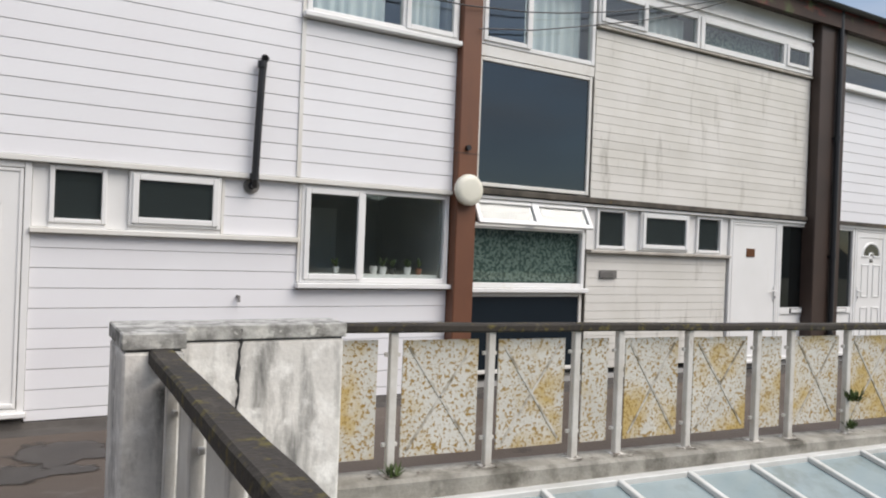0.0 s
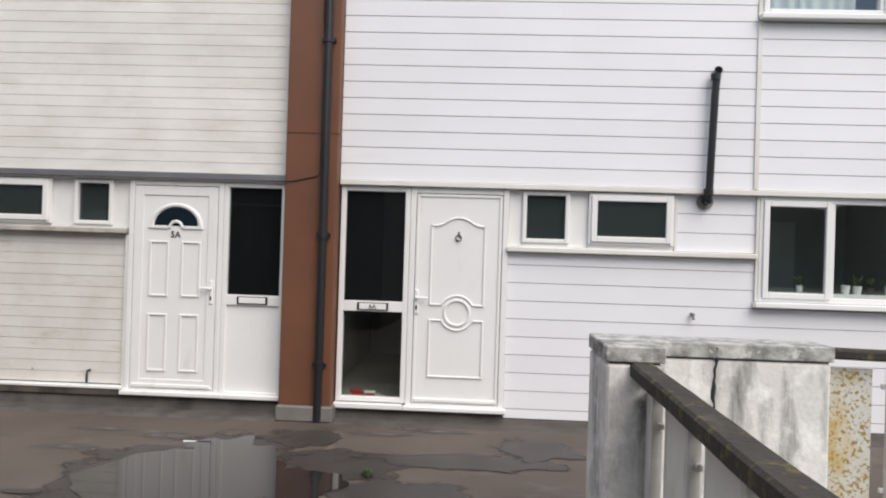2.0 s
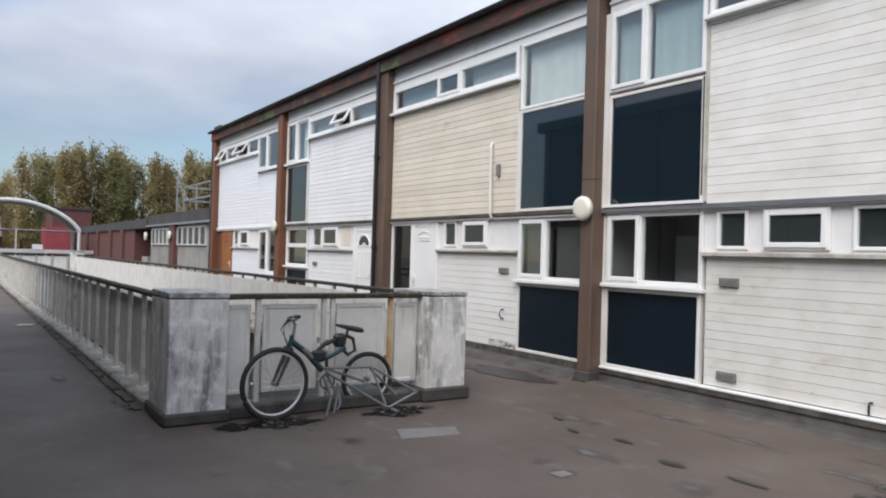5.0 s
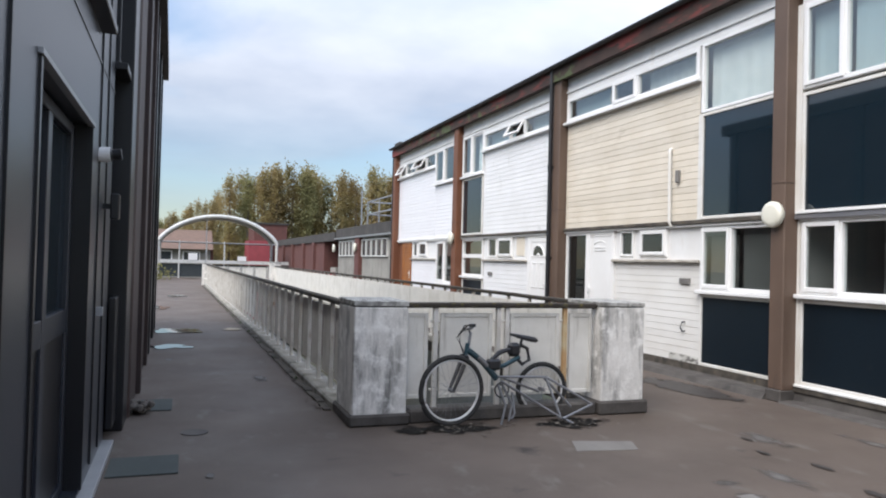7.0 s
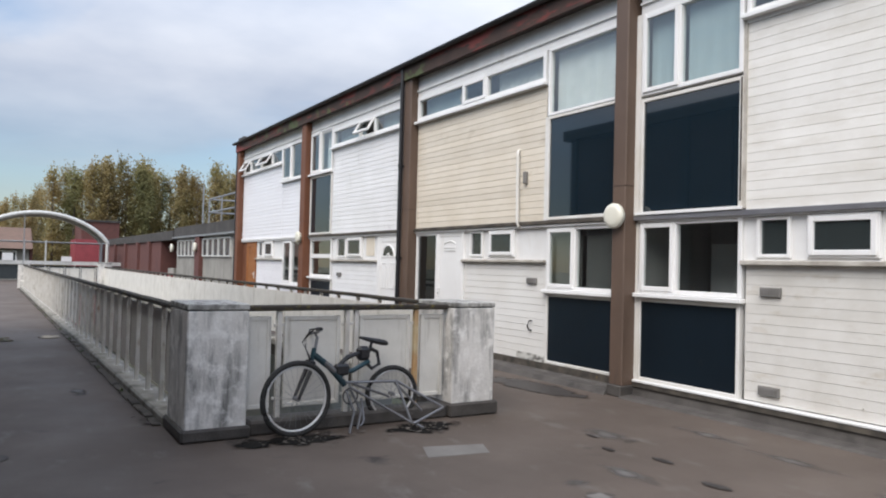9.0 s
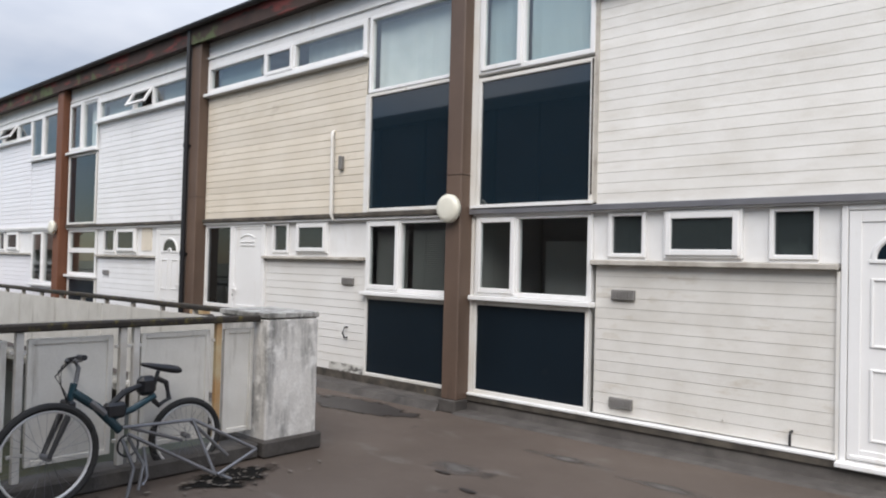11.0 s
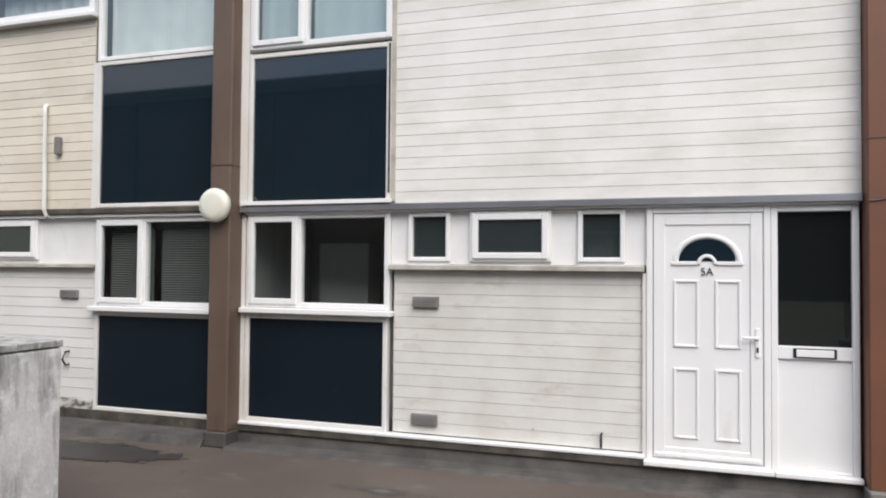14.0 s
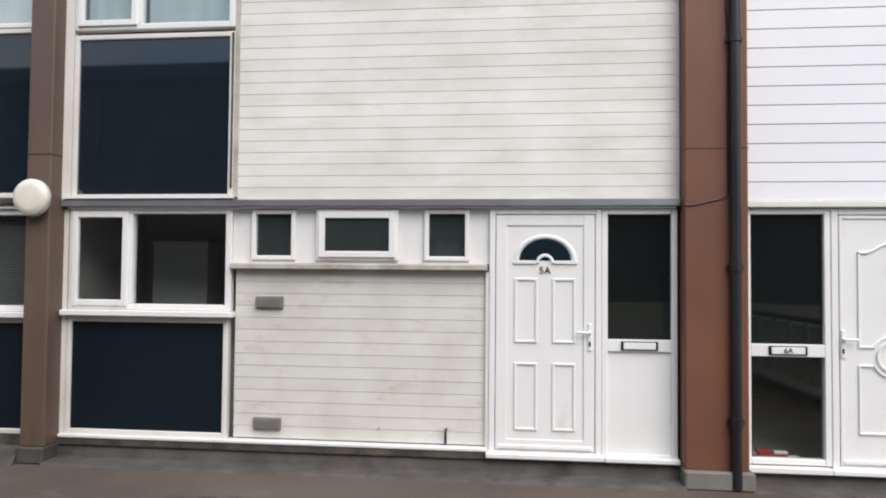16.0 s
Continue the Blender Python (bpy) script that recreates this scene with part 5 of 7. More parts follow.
for k in range(60):
    x = rm.uniform(-5.5, -2.5); s = rm.uniform(0.02, 0.055)
    m = pose(x, rm.uniform(-0.39, -0.26), 5.60 + rm.uniform(0, 0.03), rm.uniform(0, 90), 0, rm.uniform(0, 360))
    b2 = bmesh.ops.create_icosphere(bm, subdivisions=1, radius=s, matrix=m)
tagged(link("moss", bm, M["weed"]), "green moss and weeds growing in the gutter", "moss", kind="stuff")

# ---- guard rails and piers ----
def pier(name_at, boxes, caps, label):
    c = thing("concrete_pier", (*name_at, 0.0), label, "pier", "concrete piers")
    for b in boxes:
        wbox("shaft", b, M["concrete"], c, "", 0.012)
    for b in caps:
        wbox("joint", (b[0] + 0.022, b[1] - 0.022, b[2] + 0.022, b[3] - 0.022, b[4] - 0.012, b[4] + 0.005), M["ink"], c)
        wbox("cap", b, M["concretedark"], c, "weathered cap slab", 0.006)
    return c


def along(p, q, s):
    return p + (q - p) * s


def railing(label, p, q, posts, panels, z_kerb, z_bot, z_top, side, panel_mat, group="guard railings", ribs=False, framed=False, rail_w=0.10, rail_h=0.055, kerb=0.26, drop=0.0, rusty=()):
    """A guard rail from p to q (x, y) with posts and panels at distances along it. side: +1 puts the panels to the run's left."""
    p, q = Vector((*p, 0)), Vector((*q, 0))
    L = (q - p).length
    d = (q - p).normalized()
    nrm = Vector((-d.y, d.x, 0)) * side
    c = thing("guard_railing", ((p + q) / 2).to_tuple(), label, "railing", group)
    fall = lambda s: -drop * s
    bm = beam(bmesh.new(), p + Vector((0, 0, z_top - rail_h / 2)), q + Vector((0, 0, z_top - rail_h / 2 + fall(L))), rail_w, rail_h, 0.012)
    es = [e for e in bm.edges if e.calc_length() > 1]
    bmesh.ops.subdivide_edges(bm, edges=es, cuts=int(L * 4))
    for v in bm.verts:
        v.co += Vector((noise.noise(v.co * 3.1), noise.noise(v.co * 2.7 + Vector((5, 0, 0))), noise.noise(v.co * 2.3 + Vector((0, 9, 0))))) * 0.005
    wpart("handrail", bm, M["timber"], c, "dark mossy timber handrail")
    if kerb:
        bm = beam(bmesh.new(), p + Vector((0, 0, z_kerb / 2 - 0.01)), q + Vector((0, 0, z_kerb / 2 - 0.01 + fall(L))), kerb, z_kerb + 0.02, 0.02)
        wpart("kerb", bm, M["kerbc"], c, "weathered concrete kerb")
    ang = math.atan2(d.y, d.x)
    h_post = z_top - rail_h - z_kerb + 0.01
    me = bpy.data.meshes.new("post")
    bm = bx(bmesh.new(), -0.025, 0.025, -0.025, 0.025, 0, h_post, 0.005)
    bx(bm, -0.05, 0.05, -0.045, 0.045, 0, 0.012)
    bm.to_mesh(me); bm.free()
    me.materials.append(M["post"])
    mer = me.copy()
    mer.materials.clear(); mer.materials.append(M["rustpost"])
    inv = Matrix.Translation(-Vector(c.location))
    for i, s in enumerate(posts):
        ob = new("post", mer if i in rusty else me)
        ob.parent, ob.matrix_parent_inverse = c, inv
        ob.matrix_basis = Matrix.Translation(p + d * s + Vector((0, 0, z_kerb - 0.008 + fall(s)))) @ Matrix.Rotation(ang, 4, "Z")
        for zz in (z_bot + 0.09, z_top - rail_h - 0.14):
            b = bx(bmesh.new(), -0.05, 0.05, -0.012, 0.012, -0.012, 0.012, 0.003)
            bk = link("bracket", b, M["post"])
            bk.parent, bk.matrix_parent_inverse = c, inv
            bk.matrix_basis = Matrix.Translation(p + d * s + nrm * 0.012 + Vector((0, 0, zz + fall(s)))) @ Matrix.Rotation(ang, 4, "Z")
    made = {}
    for s0, s1 in panels:
        w = round(s1 - s0, 2)
        if w not in made:
            me = bpy.data.meshes.new("panel")
            h = z_top - rail_h - 0.055 - z_bot
            bm = bx(bmesh.new(), 0, w, -0.006, 0.006, 0, h, 0.002)
            if framed:
                frame_bm(bm, 0, w, 0, h, -0.02, 0.02, 0.04, 0.004)
            bm.to_mesh(me); bm.free()
            me.materials.append(panel_mat)
            rib = None
            if ribs and w > 0.4:
                rb = bmesh.new()
                for za, zb in ((0.04, h - 0.04), (h - 0.04, 0.04)):
                    beam(rb, (0.04, -0.0085, za), (w - 0.04, -0.0085, zb), 0.005, 0.016)
                    beam(rb, (0.04, 0.0085, za), (w - 0.04, 0.0085, zb), 0.005, 0.016)
                rib = bpy.data.meshes.new("rib")
                rb.to_mesh(rib); rb.free()
                rib.materials.append(M["rib"])
            made[w] = (me, rib)
        me, rib = made[w]
        ob = new("panel", me)
        ob.parent, ob.matrix_parent_inverse = c, inv
        ob.matrix_basis = Matrix.Translation(p + d * s0 + nrm * 0.028 + Vector((0, 0, z_bot + fall(s0)))) @ Matrix.Rotation(ang + random.uniform(-0.012, 0.012), 4, "Z")
        if rib:
            r = new("rib", rib)
            r.parent = ob
    return c


# pier of the far void, beside the bicycle, and its twin
pier((-4.1, -5.3), [(-4.44, -3.69, -5.63, -5.085, 0.10, 1.155)], [(-4.443, -3.687, -5.633, -5.082, 1.165, 1.217)], "grey weathered square concrete pier beside a bicycle")
pier((-4.1, -2.6), [(-4.44, -3.68, -2.885, -2.345, 0.13, 1.165)], [(-4.443, -3.675, -2.888, -2.34, 1.175, 1.222)], "grey weathered square concrete pier at the walkway corner")
pier((-37.8, -2.4), [(-38.2, -37.5, -2.75, -2.15, 0.0, 1.3)], [(-38.22, -37.48, -2.77, -2.13, 1.3, 1.35)], "pale concrete pier at the far end of the void")
pier((-37.8, -6.0), [(-38.2, -37.5, -6.25, -5.75, 0.0, 1.16)], [(-38.22, -37.48, -6.27, -5.73, 1.16, 1.2)], "pale concrete pier at the far walkway corner")
# plinths
for b in ((-4.48, -3.65, -5.665, -5.05, 0.0, 0.115), (-4.48, -3.64, -2.92, -2.30, 0.0, 0.15), (-3.98, -3.70, -5.05, -2.92, 0.0, 0.135)):
    tagged(box_part("plinth", b, M["plinth"], bevel=0.02), "dark asphalt-covered plinth under the pier and railing", "plinth", kind="structure")
railing("pale panelled railing with dark timber rail behind a bicycle", (-3.83, -5.085), (-3.83, -2.885), [0.33, 1.03, 1.13, 1.82], [(0.02, 0.26), (0.39, 0.97), (1.18, 1.76), (1.89, 2.17)], 0.13, 0.22, 1.20, 1, M["panel"], framed=True, kerb=0.0, rusty=(3,))
n_l = 44
run = 33.0
railing("long pale panelled railing with dark timber handrail", (-4.44, -5.52), (-37.5, -6.0), [0.1 + k * run / n_l for k in range(n_l + 1)], [(0.18 + k * run / n_l, 0.18 + k * run / n_l + 0.60) for k in range(n_l)], 0.10, 0.22, 1.16, -1, M["panel"], kerb=0.30)
railing("long pale panelled railing beside the house fronts", (-4.46, -2.20), (-37.5, -2.45), [0.1 + k * run / n_l for k in range(n_l + 1)], [(0.18 + k * run / n_l, 0.18 + k * run / n_l + 0.74) for k in range(n_l)], 0.10, 0.22, 1.15, 1, M["panel"], kerb=0.30)
railing("short pale railing closing the far end of the void", (-37.85, -5.75), (-37.85, -2.75), [0.1, 0.8, 1.5, 2.2, 2.9], [(0.16, 0.75), (0.86, 1.45), (1.56, 2.15), (2.26, 2.85)], 0.10, 0.22, 1.15, 1, M["panel"], kerb=0.25)

bm = bmesh.new()
N_ = 90
for k in range(N_):
    a, b = k / N_, (k + 1) / N_
    w = 0.05 + 0.05 * abs(noise.noise((k * 0.37, 3.0, 1.0)))
    xa, xb = -4.5 - 33.0 * a, -4.5 - 33.0 * b
    bx(bm, xb, xa, -5.70 - 0.48 * a - w, -5.70 - 0.48 * a + 0.03, -0.01, 0.02 + 0.03 * abs(noise.noise((k * 0.5, 1.0, 7.0))))
tagged(link("kerb_sludge", bm, M["drip"]), "black mossy sludge along the foot of the long kerb", "sludge", kind="stuff")

# L-shaped pier of the near void
pier((4.6, -3.1), [(4.06, 5.243, -3.2, -2.94, 0.0, 1.12), (4.06, 4.33, -3.475, -3.2, 0.0, 1.12)],
     [(4.053, 5.256, -3.209, -2.935, 1.13, 1.208), (4.053, 4.337, -3.482, -3.211, 1.13, 1.208)], "weathered L-shaped concrete pier with a dark crack")
rk = random.Random(17)
pts, rad = [], []
for k in range(26):
    pts.append((4.662 + 0.004 * math.sin(k * 0.7) + rk.uniform(-0.005, 0.005) - 0.0008 * k, -3.1995, 1.185 - 0.029 * k))
    rad.append(max(0.002, (0.0125 - 0.0003 * k) * rk.uniform(0.35, 1.25)))
ob = link("crack", tube(bmesh.new(), pts, rad, 5), M["ink"])
tagged(ob, "dark open crack down the concrete pier face", "crack", kind="structure")
PX = [0.38, 1.052, 1.718, 2.089, 2.729, 3.431, 3.804, 4.482, 5.17, 5.85, 6.3, 7.1, 7.8, 8.2, 8.9, 9.6, 10.3, 11.0, 11.8, 12.6, 13.4]
railing("pale lichen-spotted panelled railing with dark mossy timber rail", (5.243, -3.035), (18.6, -4.20), PX, [(0.02, 0.29)] + [(a + 0.075, b - 0.075) for a, b in zip(PX, PX[1:])], 0.27, 0.36, 1.19, 1, M["lichen"], ribs=True, kerb=0.26, drop=0.009)
PY = [0.35 + 0.6 * k for k in range(17)]
railing("panelled side railing with thick mossy timber handrail", (4.23, -3.46), (3.92, -13.6), PY, [(a + 0.06, b - 0.06) for a, b in zip([-0.04] + PY, PY)], 0.14, 0.22, 1.13, 1, M["panel"], rail_w=0.115, rail_h=0.075, kerb=0.24)

# rooflight that falls away from the kerb
rl = thing("rooflight", (10, -4.5, -0.4), "sloping rooflight with milky glass between white glazing bars", "rooflight")
def roof_pt(x, s):
    return (x, -3.20 - 0.087 * (x - 5.3) - s, 0.115 - 0.30 * s)
bm = bmesh.new()
beam(bm, roof_pt(4.4, 0.0), roof_pt(19.0, 0.0), 0.10, 0.05, 0.006)
wpart("top_rail", bm, M["alu"], rl)
x = 4.75
while x < 18.5:
    wpart("glazing_bar", beam(bmesh.new(), Vector(roof_pt(x, 0.03)) + Vector((0, 0, 0.02)), Vector(roof_pt(x + 0.06, 3.0)) + Vector((0, 0, 0.02)), 0.045, 0.04, 0.006), M["alu"], rl)
    bm = bmesh.new()
    q = [roof_pt(x + 0.01, 0.03), roof_pt(x + 0.60, 0.03), roof_pt(x + 0.66, 3.0), roof_pt(x + 0.07, 3.0)]
    up = [bm.verts.new(v) for v in q]
    dn = [bm.verts.new((v[0], v[1], v[2] - 0.01)) for v in q]
    bm.faces.new(up); bm.faces.new(dn[::-1])
    for k in range(4):
        bm.faces.new((up[k], dn[k], dn[(k + 1) % 4], up[(k + 1) % 4]))
    wpart("pane", bm, M["skyglass"], rl)
    x += 0.61
tagged(box_part("void_wall", (4.1, 20.0, -3.0, -2.9, -3.8, -0.3), M["concwall"]), "grey wall of the void below the deck", "wall", kind="structure")
tagged(box_part("void_side_wall", (4.0, 4.1, -14.0, -3.0, -3.8, -0.3), M["concwall"]), "grey side wall of the void below the deck", "wall", kind="structure")

# dark litter round the post feet on the kerb
rd = random.Random(9)
bm = bmesh.new()
for s_ in PX:
    cx, cy = 5.243 + 0.9962 * s_, -3.035 - 0.087 * s_
    for k in range(16):
        x, y = cx + rd.gauss(0, 0.06), cy + rd.uniform(-0.10, 0.06)
        r, a = rd.uniform(0.008, 0.022), rd.uniform(0, 6.28)
        z = 0.272 - 0.009 * s_ + rd.uniform(0, 0.012)
        bm.faces.new([bm.verts.new((x + r * w * math.cos(a + t), y + r * w * math.sin(a + t), z + rd.uniform(0, 0.008))) for t, w in ((0, 1), (1.4, 0.7), (3.0, 1), (4.5, 0.6))])
tagged(link("kerb_litter", bm, M["bark"]), "dark crumbs and dead moss on the kerb", "litter", kind="stuff")

# weeds at the feet of the posts
rw = random.Random(11)
def weed(x, y, z, n, size, label):
    bm = bmesh.new()
    for k in range(n):
        a, t, l = rw.uniform(0, 6.28), rw.uniform(0.2, 1.1), size * rw.uniform(0.5, 1.2)
        d = Vector((math.cos(a) * math.sin(t), math.sin(a) * math.sin(t), math.cos(t)))
        b = Vector((x, y, z)) + Vector((rw.uniform(-1, 1), rw.uniform(-1, 1), 0)) * size * 0.3
        s = d.cross(Vector((0, 0, 1))).normalized() * size * 0.10
        v = [bm.verts.new(w) for w in (b - s * 0.4, b + d * l * 0.5 - s, b + d * l, b + d * l * 0.5 + s, b + s * 0.4)]
        bm.faces.new(v)
    tagged(link("weed", bm, M["weed"]), label, "weed", "weeds")
weed(5.62, -3.13, 0.27, 26, 0.09, "small green weed tuft at the foot of a post")
weed(9.72, -3.46, 0.27, 22, 0.10, "straggly weed growing through the railing")
weed(9.74, -3.48, 0.50, 26, 0.13, "straggly weed growing through the railing")
weed(2.68, -1.80, 0.0, 60, 0.07, "small green tuft growing out of wet asphalt")
for k in range(9):
    weed(-6.5 - 2.1 * k, -5.76 - 0.03 * k, 0.0, 14, 0.08, "small weed tuft along the kerb")

# ---- bicycle ----
def wheel(c, parent, yaw, R=0.33):
    """A wheel upright at c, its plane turned by yaw from the y axis."""
    m = Matrix.Translation(c) @ Matrix.Rotation(yaw, 4, "Z")
    def circ(r, n=40):
        return [m @ Vector((0, r * math.cos(2 * math.pi * k / n), r * math.sin(2 * math.pi * k / n))) for k in range(n)]
    ty = wpart("tyre", tube(bmesh.new(), circ(R - 0.024), 0.026, 8, True), M["rubber"], parent, "black knobbly tyre")
    wpart("rim", tube(bmesh.new(), circ(R - 0.055), 0.012, 6, True), M["rim"], parent, "bright metal rim")
    bm = bmesh.new()
    for k in range(28):
        a, b = 2 * math.pi * k / 28, 2 * math.pi * (k + (4 if k % 2 else -4)) / 28
        s = 0.03 if (k // 2) % 2 else -0.03
        tube(bm, [m @ Vector((s, 0.02 * math.cos(b), 0.02 * math.sin(b))), m @ Vector((0, (R - 0.06) * math.cos(a), (R - 0.06) * math.sin(a)))], 0.0013, 3)
    wpart("spokes", bm, M["silver"], parent)
    wpart("hub", tube(bmesh.new(), [m @ Vector((-0.05, 0, 0)), m @ Vector((0.05, 0, 0))], 0.02, 10), M["silver"], parent)

bk = thing("bicycle", (-3.55, -4.1, 0.0), "broken teal mountain bicycle leaning on the railing, rear end collapsed", "bicycle")
BX = -3.55
def bp(y, z, dx=0.0):
    return (BX - 0.10 * z + dx, y, z)
wheel(Vector((BX + 0.02, -4.60, 0.35)), bk, 0.08, 0.352)
wheel(Vector((BX - 0.20, -3.50, 0.29)), bk, -0.06, 0.29)
bm = bmesh.new()
tube(bm, [bp(-4.40, 0.80), bp(-4.43, 0.68)], 0.024, 10)
tube(bm, [bp(-4.41, 0.74), bp(-4.25, 0.62), bp(-4.09, 0.44)], 0.032, 10)
wpart("main_frame", bm, M["teal"], bk, "dark teal main tube with pale lettering worn")
wpart("tube_mark", tube(bmesh.new(), [bp(-4.30, 0.664, 0.012), bp(-4.20, 0.572, 0.012)], 0.026, 8), M["silver"], bk, "pale worn decal")
wpart("seat_frame", tube(bmesh.new(), [bp(-4.13, 0.54), bp(-4.0, 0.575), bp(-3.83, 0.655)], 0.024, 10), M["teal"], bk, "teal seat tube arm")
bm = bmesh.new()
bx(bm, BX - 0.10, BX - 0.02, -4.20, -4.05, 0.53, 0.64, 0.02)
wpart("pivot_block", bm, M["black"], bk)
wpart("shock", tube(bmesh.new(), [bp(-4.16, 0.62), bp(-4.06, 0.70), bp(-3.90, 0.75)], [0.02, 0.026, 0.018], 8), M["black"], bk, "black rear shock absorber")
wpart("seat_post", tube(bmesh.new(), [bp(-3.87, 0.62), bp(-3.80, 0.83)], 0.015, 8), M["black"], bk)
bm = bmesh.new()
rows = []
for y, z, w, h in ((-3.93, 0.888, 0.018, 0.012), (-3.86, 0.872, 0.03, 0.022), (-3.78, 0.852, 0.045, 0.028), (-3.71, 0.838, 0.075, 0.032), (-3.655, 0.828, 0.075, 0.03), (-3.635, 0.822, 0.05, 0.02)):
    cx = BX - 0.1 * z
    rows.append([bm.verts.new((cx + w * math.cos(a), y, z + h * math.sin(a))) for a in (2 * math.pi * k / 10 for k in range(10))])
for p, q in zip(rows, rows[1:]):
    for k in range(10):
        bm.faces.new((p[k], p[(k + 1) % 10], q[(k + 1) % 10], q[k]))
bm.faces.new(rows[0]); bm.faces.new(rows[-1][::-1])
for f in bm.faces:
    f.smooth = True
wpart("saddle", bm, M["black"], bk, "black padded saddle")
bm = bmesh.new()
bx(bm, BX - 0.14, BX - 0.04, -3.95, -3.82, 0.66, 0.80, 0.03)
tube(bm, [bp(-3.82, 0.78), bp(-3.74, 0.74), bp(-3.72, 0.62), bp(-3.80, 0.58), bp(-3.86, 0.64)], 0.02, 8)
wpart("saddle_bag", bm, M["black"], bk, "black saddle bag and cable lock")
for s in (-1, 1):
    wpart("fork_leg", tube(bmesh.new(), [bp(-4.44, 0.66, s * 0.055), bp(-4.47, 0.58, s * 0.06), bp(-4.60, 0.35, s * 0.055 + 0.05)], [0.022, 0.022, 0.014], 8), M["black"], bk)
wpart("fork_crown", beam(bmesh.new(), bp(-4.44, 0.665, -0.08), bp(-4.44, 0.665, 0.08), 0.05, 0.05, 0.01), M["black"], bk)
wpart("stem", tube(bmesh.new(), [bp(-4.39, 0.80), bp(-4.37, 0.90), bp(-4.40, 0.955)], 0.016, 8), M["silver"], bk, "scuffed metal stem")
wpart("handlebar", tube(bmesh.new(), [bp(-4.36, 0.90, -0.30), bp(-4.37, 0.93, -0.12), bp(-4.385, 0.945), bp(-4.40, 0.965, 0.12), bp(-4.45, 1.0, 0.28)], 0.012, 8), M["silver"], bk)
for sx, y, z in ((0.24, -4.44, 0.995), (-0.24, -4.37, 0.915)):
    wpart("grip", tube(bmesh.new(), [bp(y, z, sx - 0.06), bp(y - 0.01 * (1 if sx > 0 else -1), z + 0.01, sx + 0.06)], 0.019, 8), M["black"], bk)
wpart("brake_lever", tube(bmesh.new(), [bp(-4.46, 1.0, 0.2), bp(-4.53, 0.995, 0.22), bp(-4.56, 0.985, 0.30)], 0.008, 6), M["black"], bk)
for k in range(3):
    wpart("brake_cable", tube(bmesh.new(), [bp(-4.46, 1.0, 0.18), bp(-4.52 - 0.02 * k, 0.93 - 0.03 * k, 0.1), bp(-4.50, 0.80, 0.04), bp(-4.44, 0.70 - 0.04 * k, 0.03)], 0.004, 5), M["black"], bk)
# collapsed silver rear triangle
for pts, nm in (([(-4.10, 0.47, 0.06), (-3.58, 0.46, 0.10)], "rear_stay"), ([(-4.08, 0.43, 0.10), (-3.48, 0.07, 0.20)], "chain_stay"), ([(-3.59, 0.47, 0.10), (-3.47, 0.06, 0.20)], "strut"),
                ([(-3.58, 0.46, 0.10), (-3.12, 0.19, 0.22)], "rear_stay"), ([(-3.12, 0.19, 0.22), (-3.46, 0.06, 0.22)], "chain_stay"), ([(-3.57, 0.44, 0.04), (-3.30, 0.15, 0.10)], "rear_stay"),
                ([(-4.00, 0.44, -0.02), (-3.62, 0.30, 0.0)], "rear_stay"), ([(-3.46, 0.07, 0.20), (-3.36, 0.012, 0.24)], "crank_arm"),
                ([(-4.12, 0.40, 0.10), (-4.06, 0.2, 0.14), (-4.12, 0.02, 0.16)], "stand"), ([(-4.06, 0.40, 0.06), (-3.97, 0.2, 0.10), (-4.02, 0.04, 0.12)], "stand"), ([(-3.92, 0.30, 0.0), (-3.92, 0.1, 0.05), (-3.96, 0.05, 0.06)], "stand")):
    wpart(nm, tube(bmesh.new(), [bp(*p) for p in pts], 0.0135, 7), M["silver"], bk, "bare silver frame tube")
wpart("chainring", tube(bmesh.new(), [(BX - 0.02 + 0.0, -4.04 + 0.075 * math.cos(a), 0.33 + 0.075 * math.sin(a)) for a in (2 * math.pi * k / 20 for k in range(20))], 0.008, 5, True), M["black"], bk)

bk.location.y -= 0.07

# ---- things seen behind the glass ----
def pot(x, y, z, r, h, material, plant, label):
    c = thing("plant_pot", (x, y, z), label, "plant pot", "pots on the kitchen sill")
    bm = bmesh.new()
    rings = [[bm.verts.new((x + rr * math.cos(2 * math.pi * k / 14), y + rr * math.sin(2 * math.pi * k / 14), z + zz)) for k in range(14)] for rr, zz in ((r * 0.7, 0), (r, h), (r * 0.88, h), (r * 0.8, h * 0.85))]
    for p, q in zip(rings, rings[1:]):
        for k in range(14):
            bm.faces.new((p[k], p[(k + 1) % 14], q[(k + 1) % 14], q[k]))
    bm.faces.new(rings[0][::-1]); bm.faces.new(rings[-1])
    wpart("pot", bm, material, c)
    if plant:
        bm = bmesh.new()
        for k in range(plant):
            a, t, l = rw.uniform(0, 6.28), rw.uniform(0.1, 0.9), rw.uniform(0.05, 0.14)
            d = Vector((math.cos(a) * math.sin(t), math.sin(a) * math.sin(t), math.cos(t)))
            b = Vector((x, y, z + h * 0.9))
            s = d.cross(Vector((0.1, 0, 1))).normalized() * 0.016
            bm.faces.new([bm.verts.new(w) for w in (b, b + d * l * 0.6 - s, b + d * l, b + d * l * 0.6 + s)])
        wpart("foliage", bm, M["weed"], c)
SILLZ = 1.345
tagged(box_part("inner_sill", (6.03, 7.68, 0.055, 0.28, 1.30, SILLZ), M["upvc"]), "white inner window sill behind the kitchen glass", "sill", kind="structure")
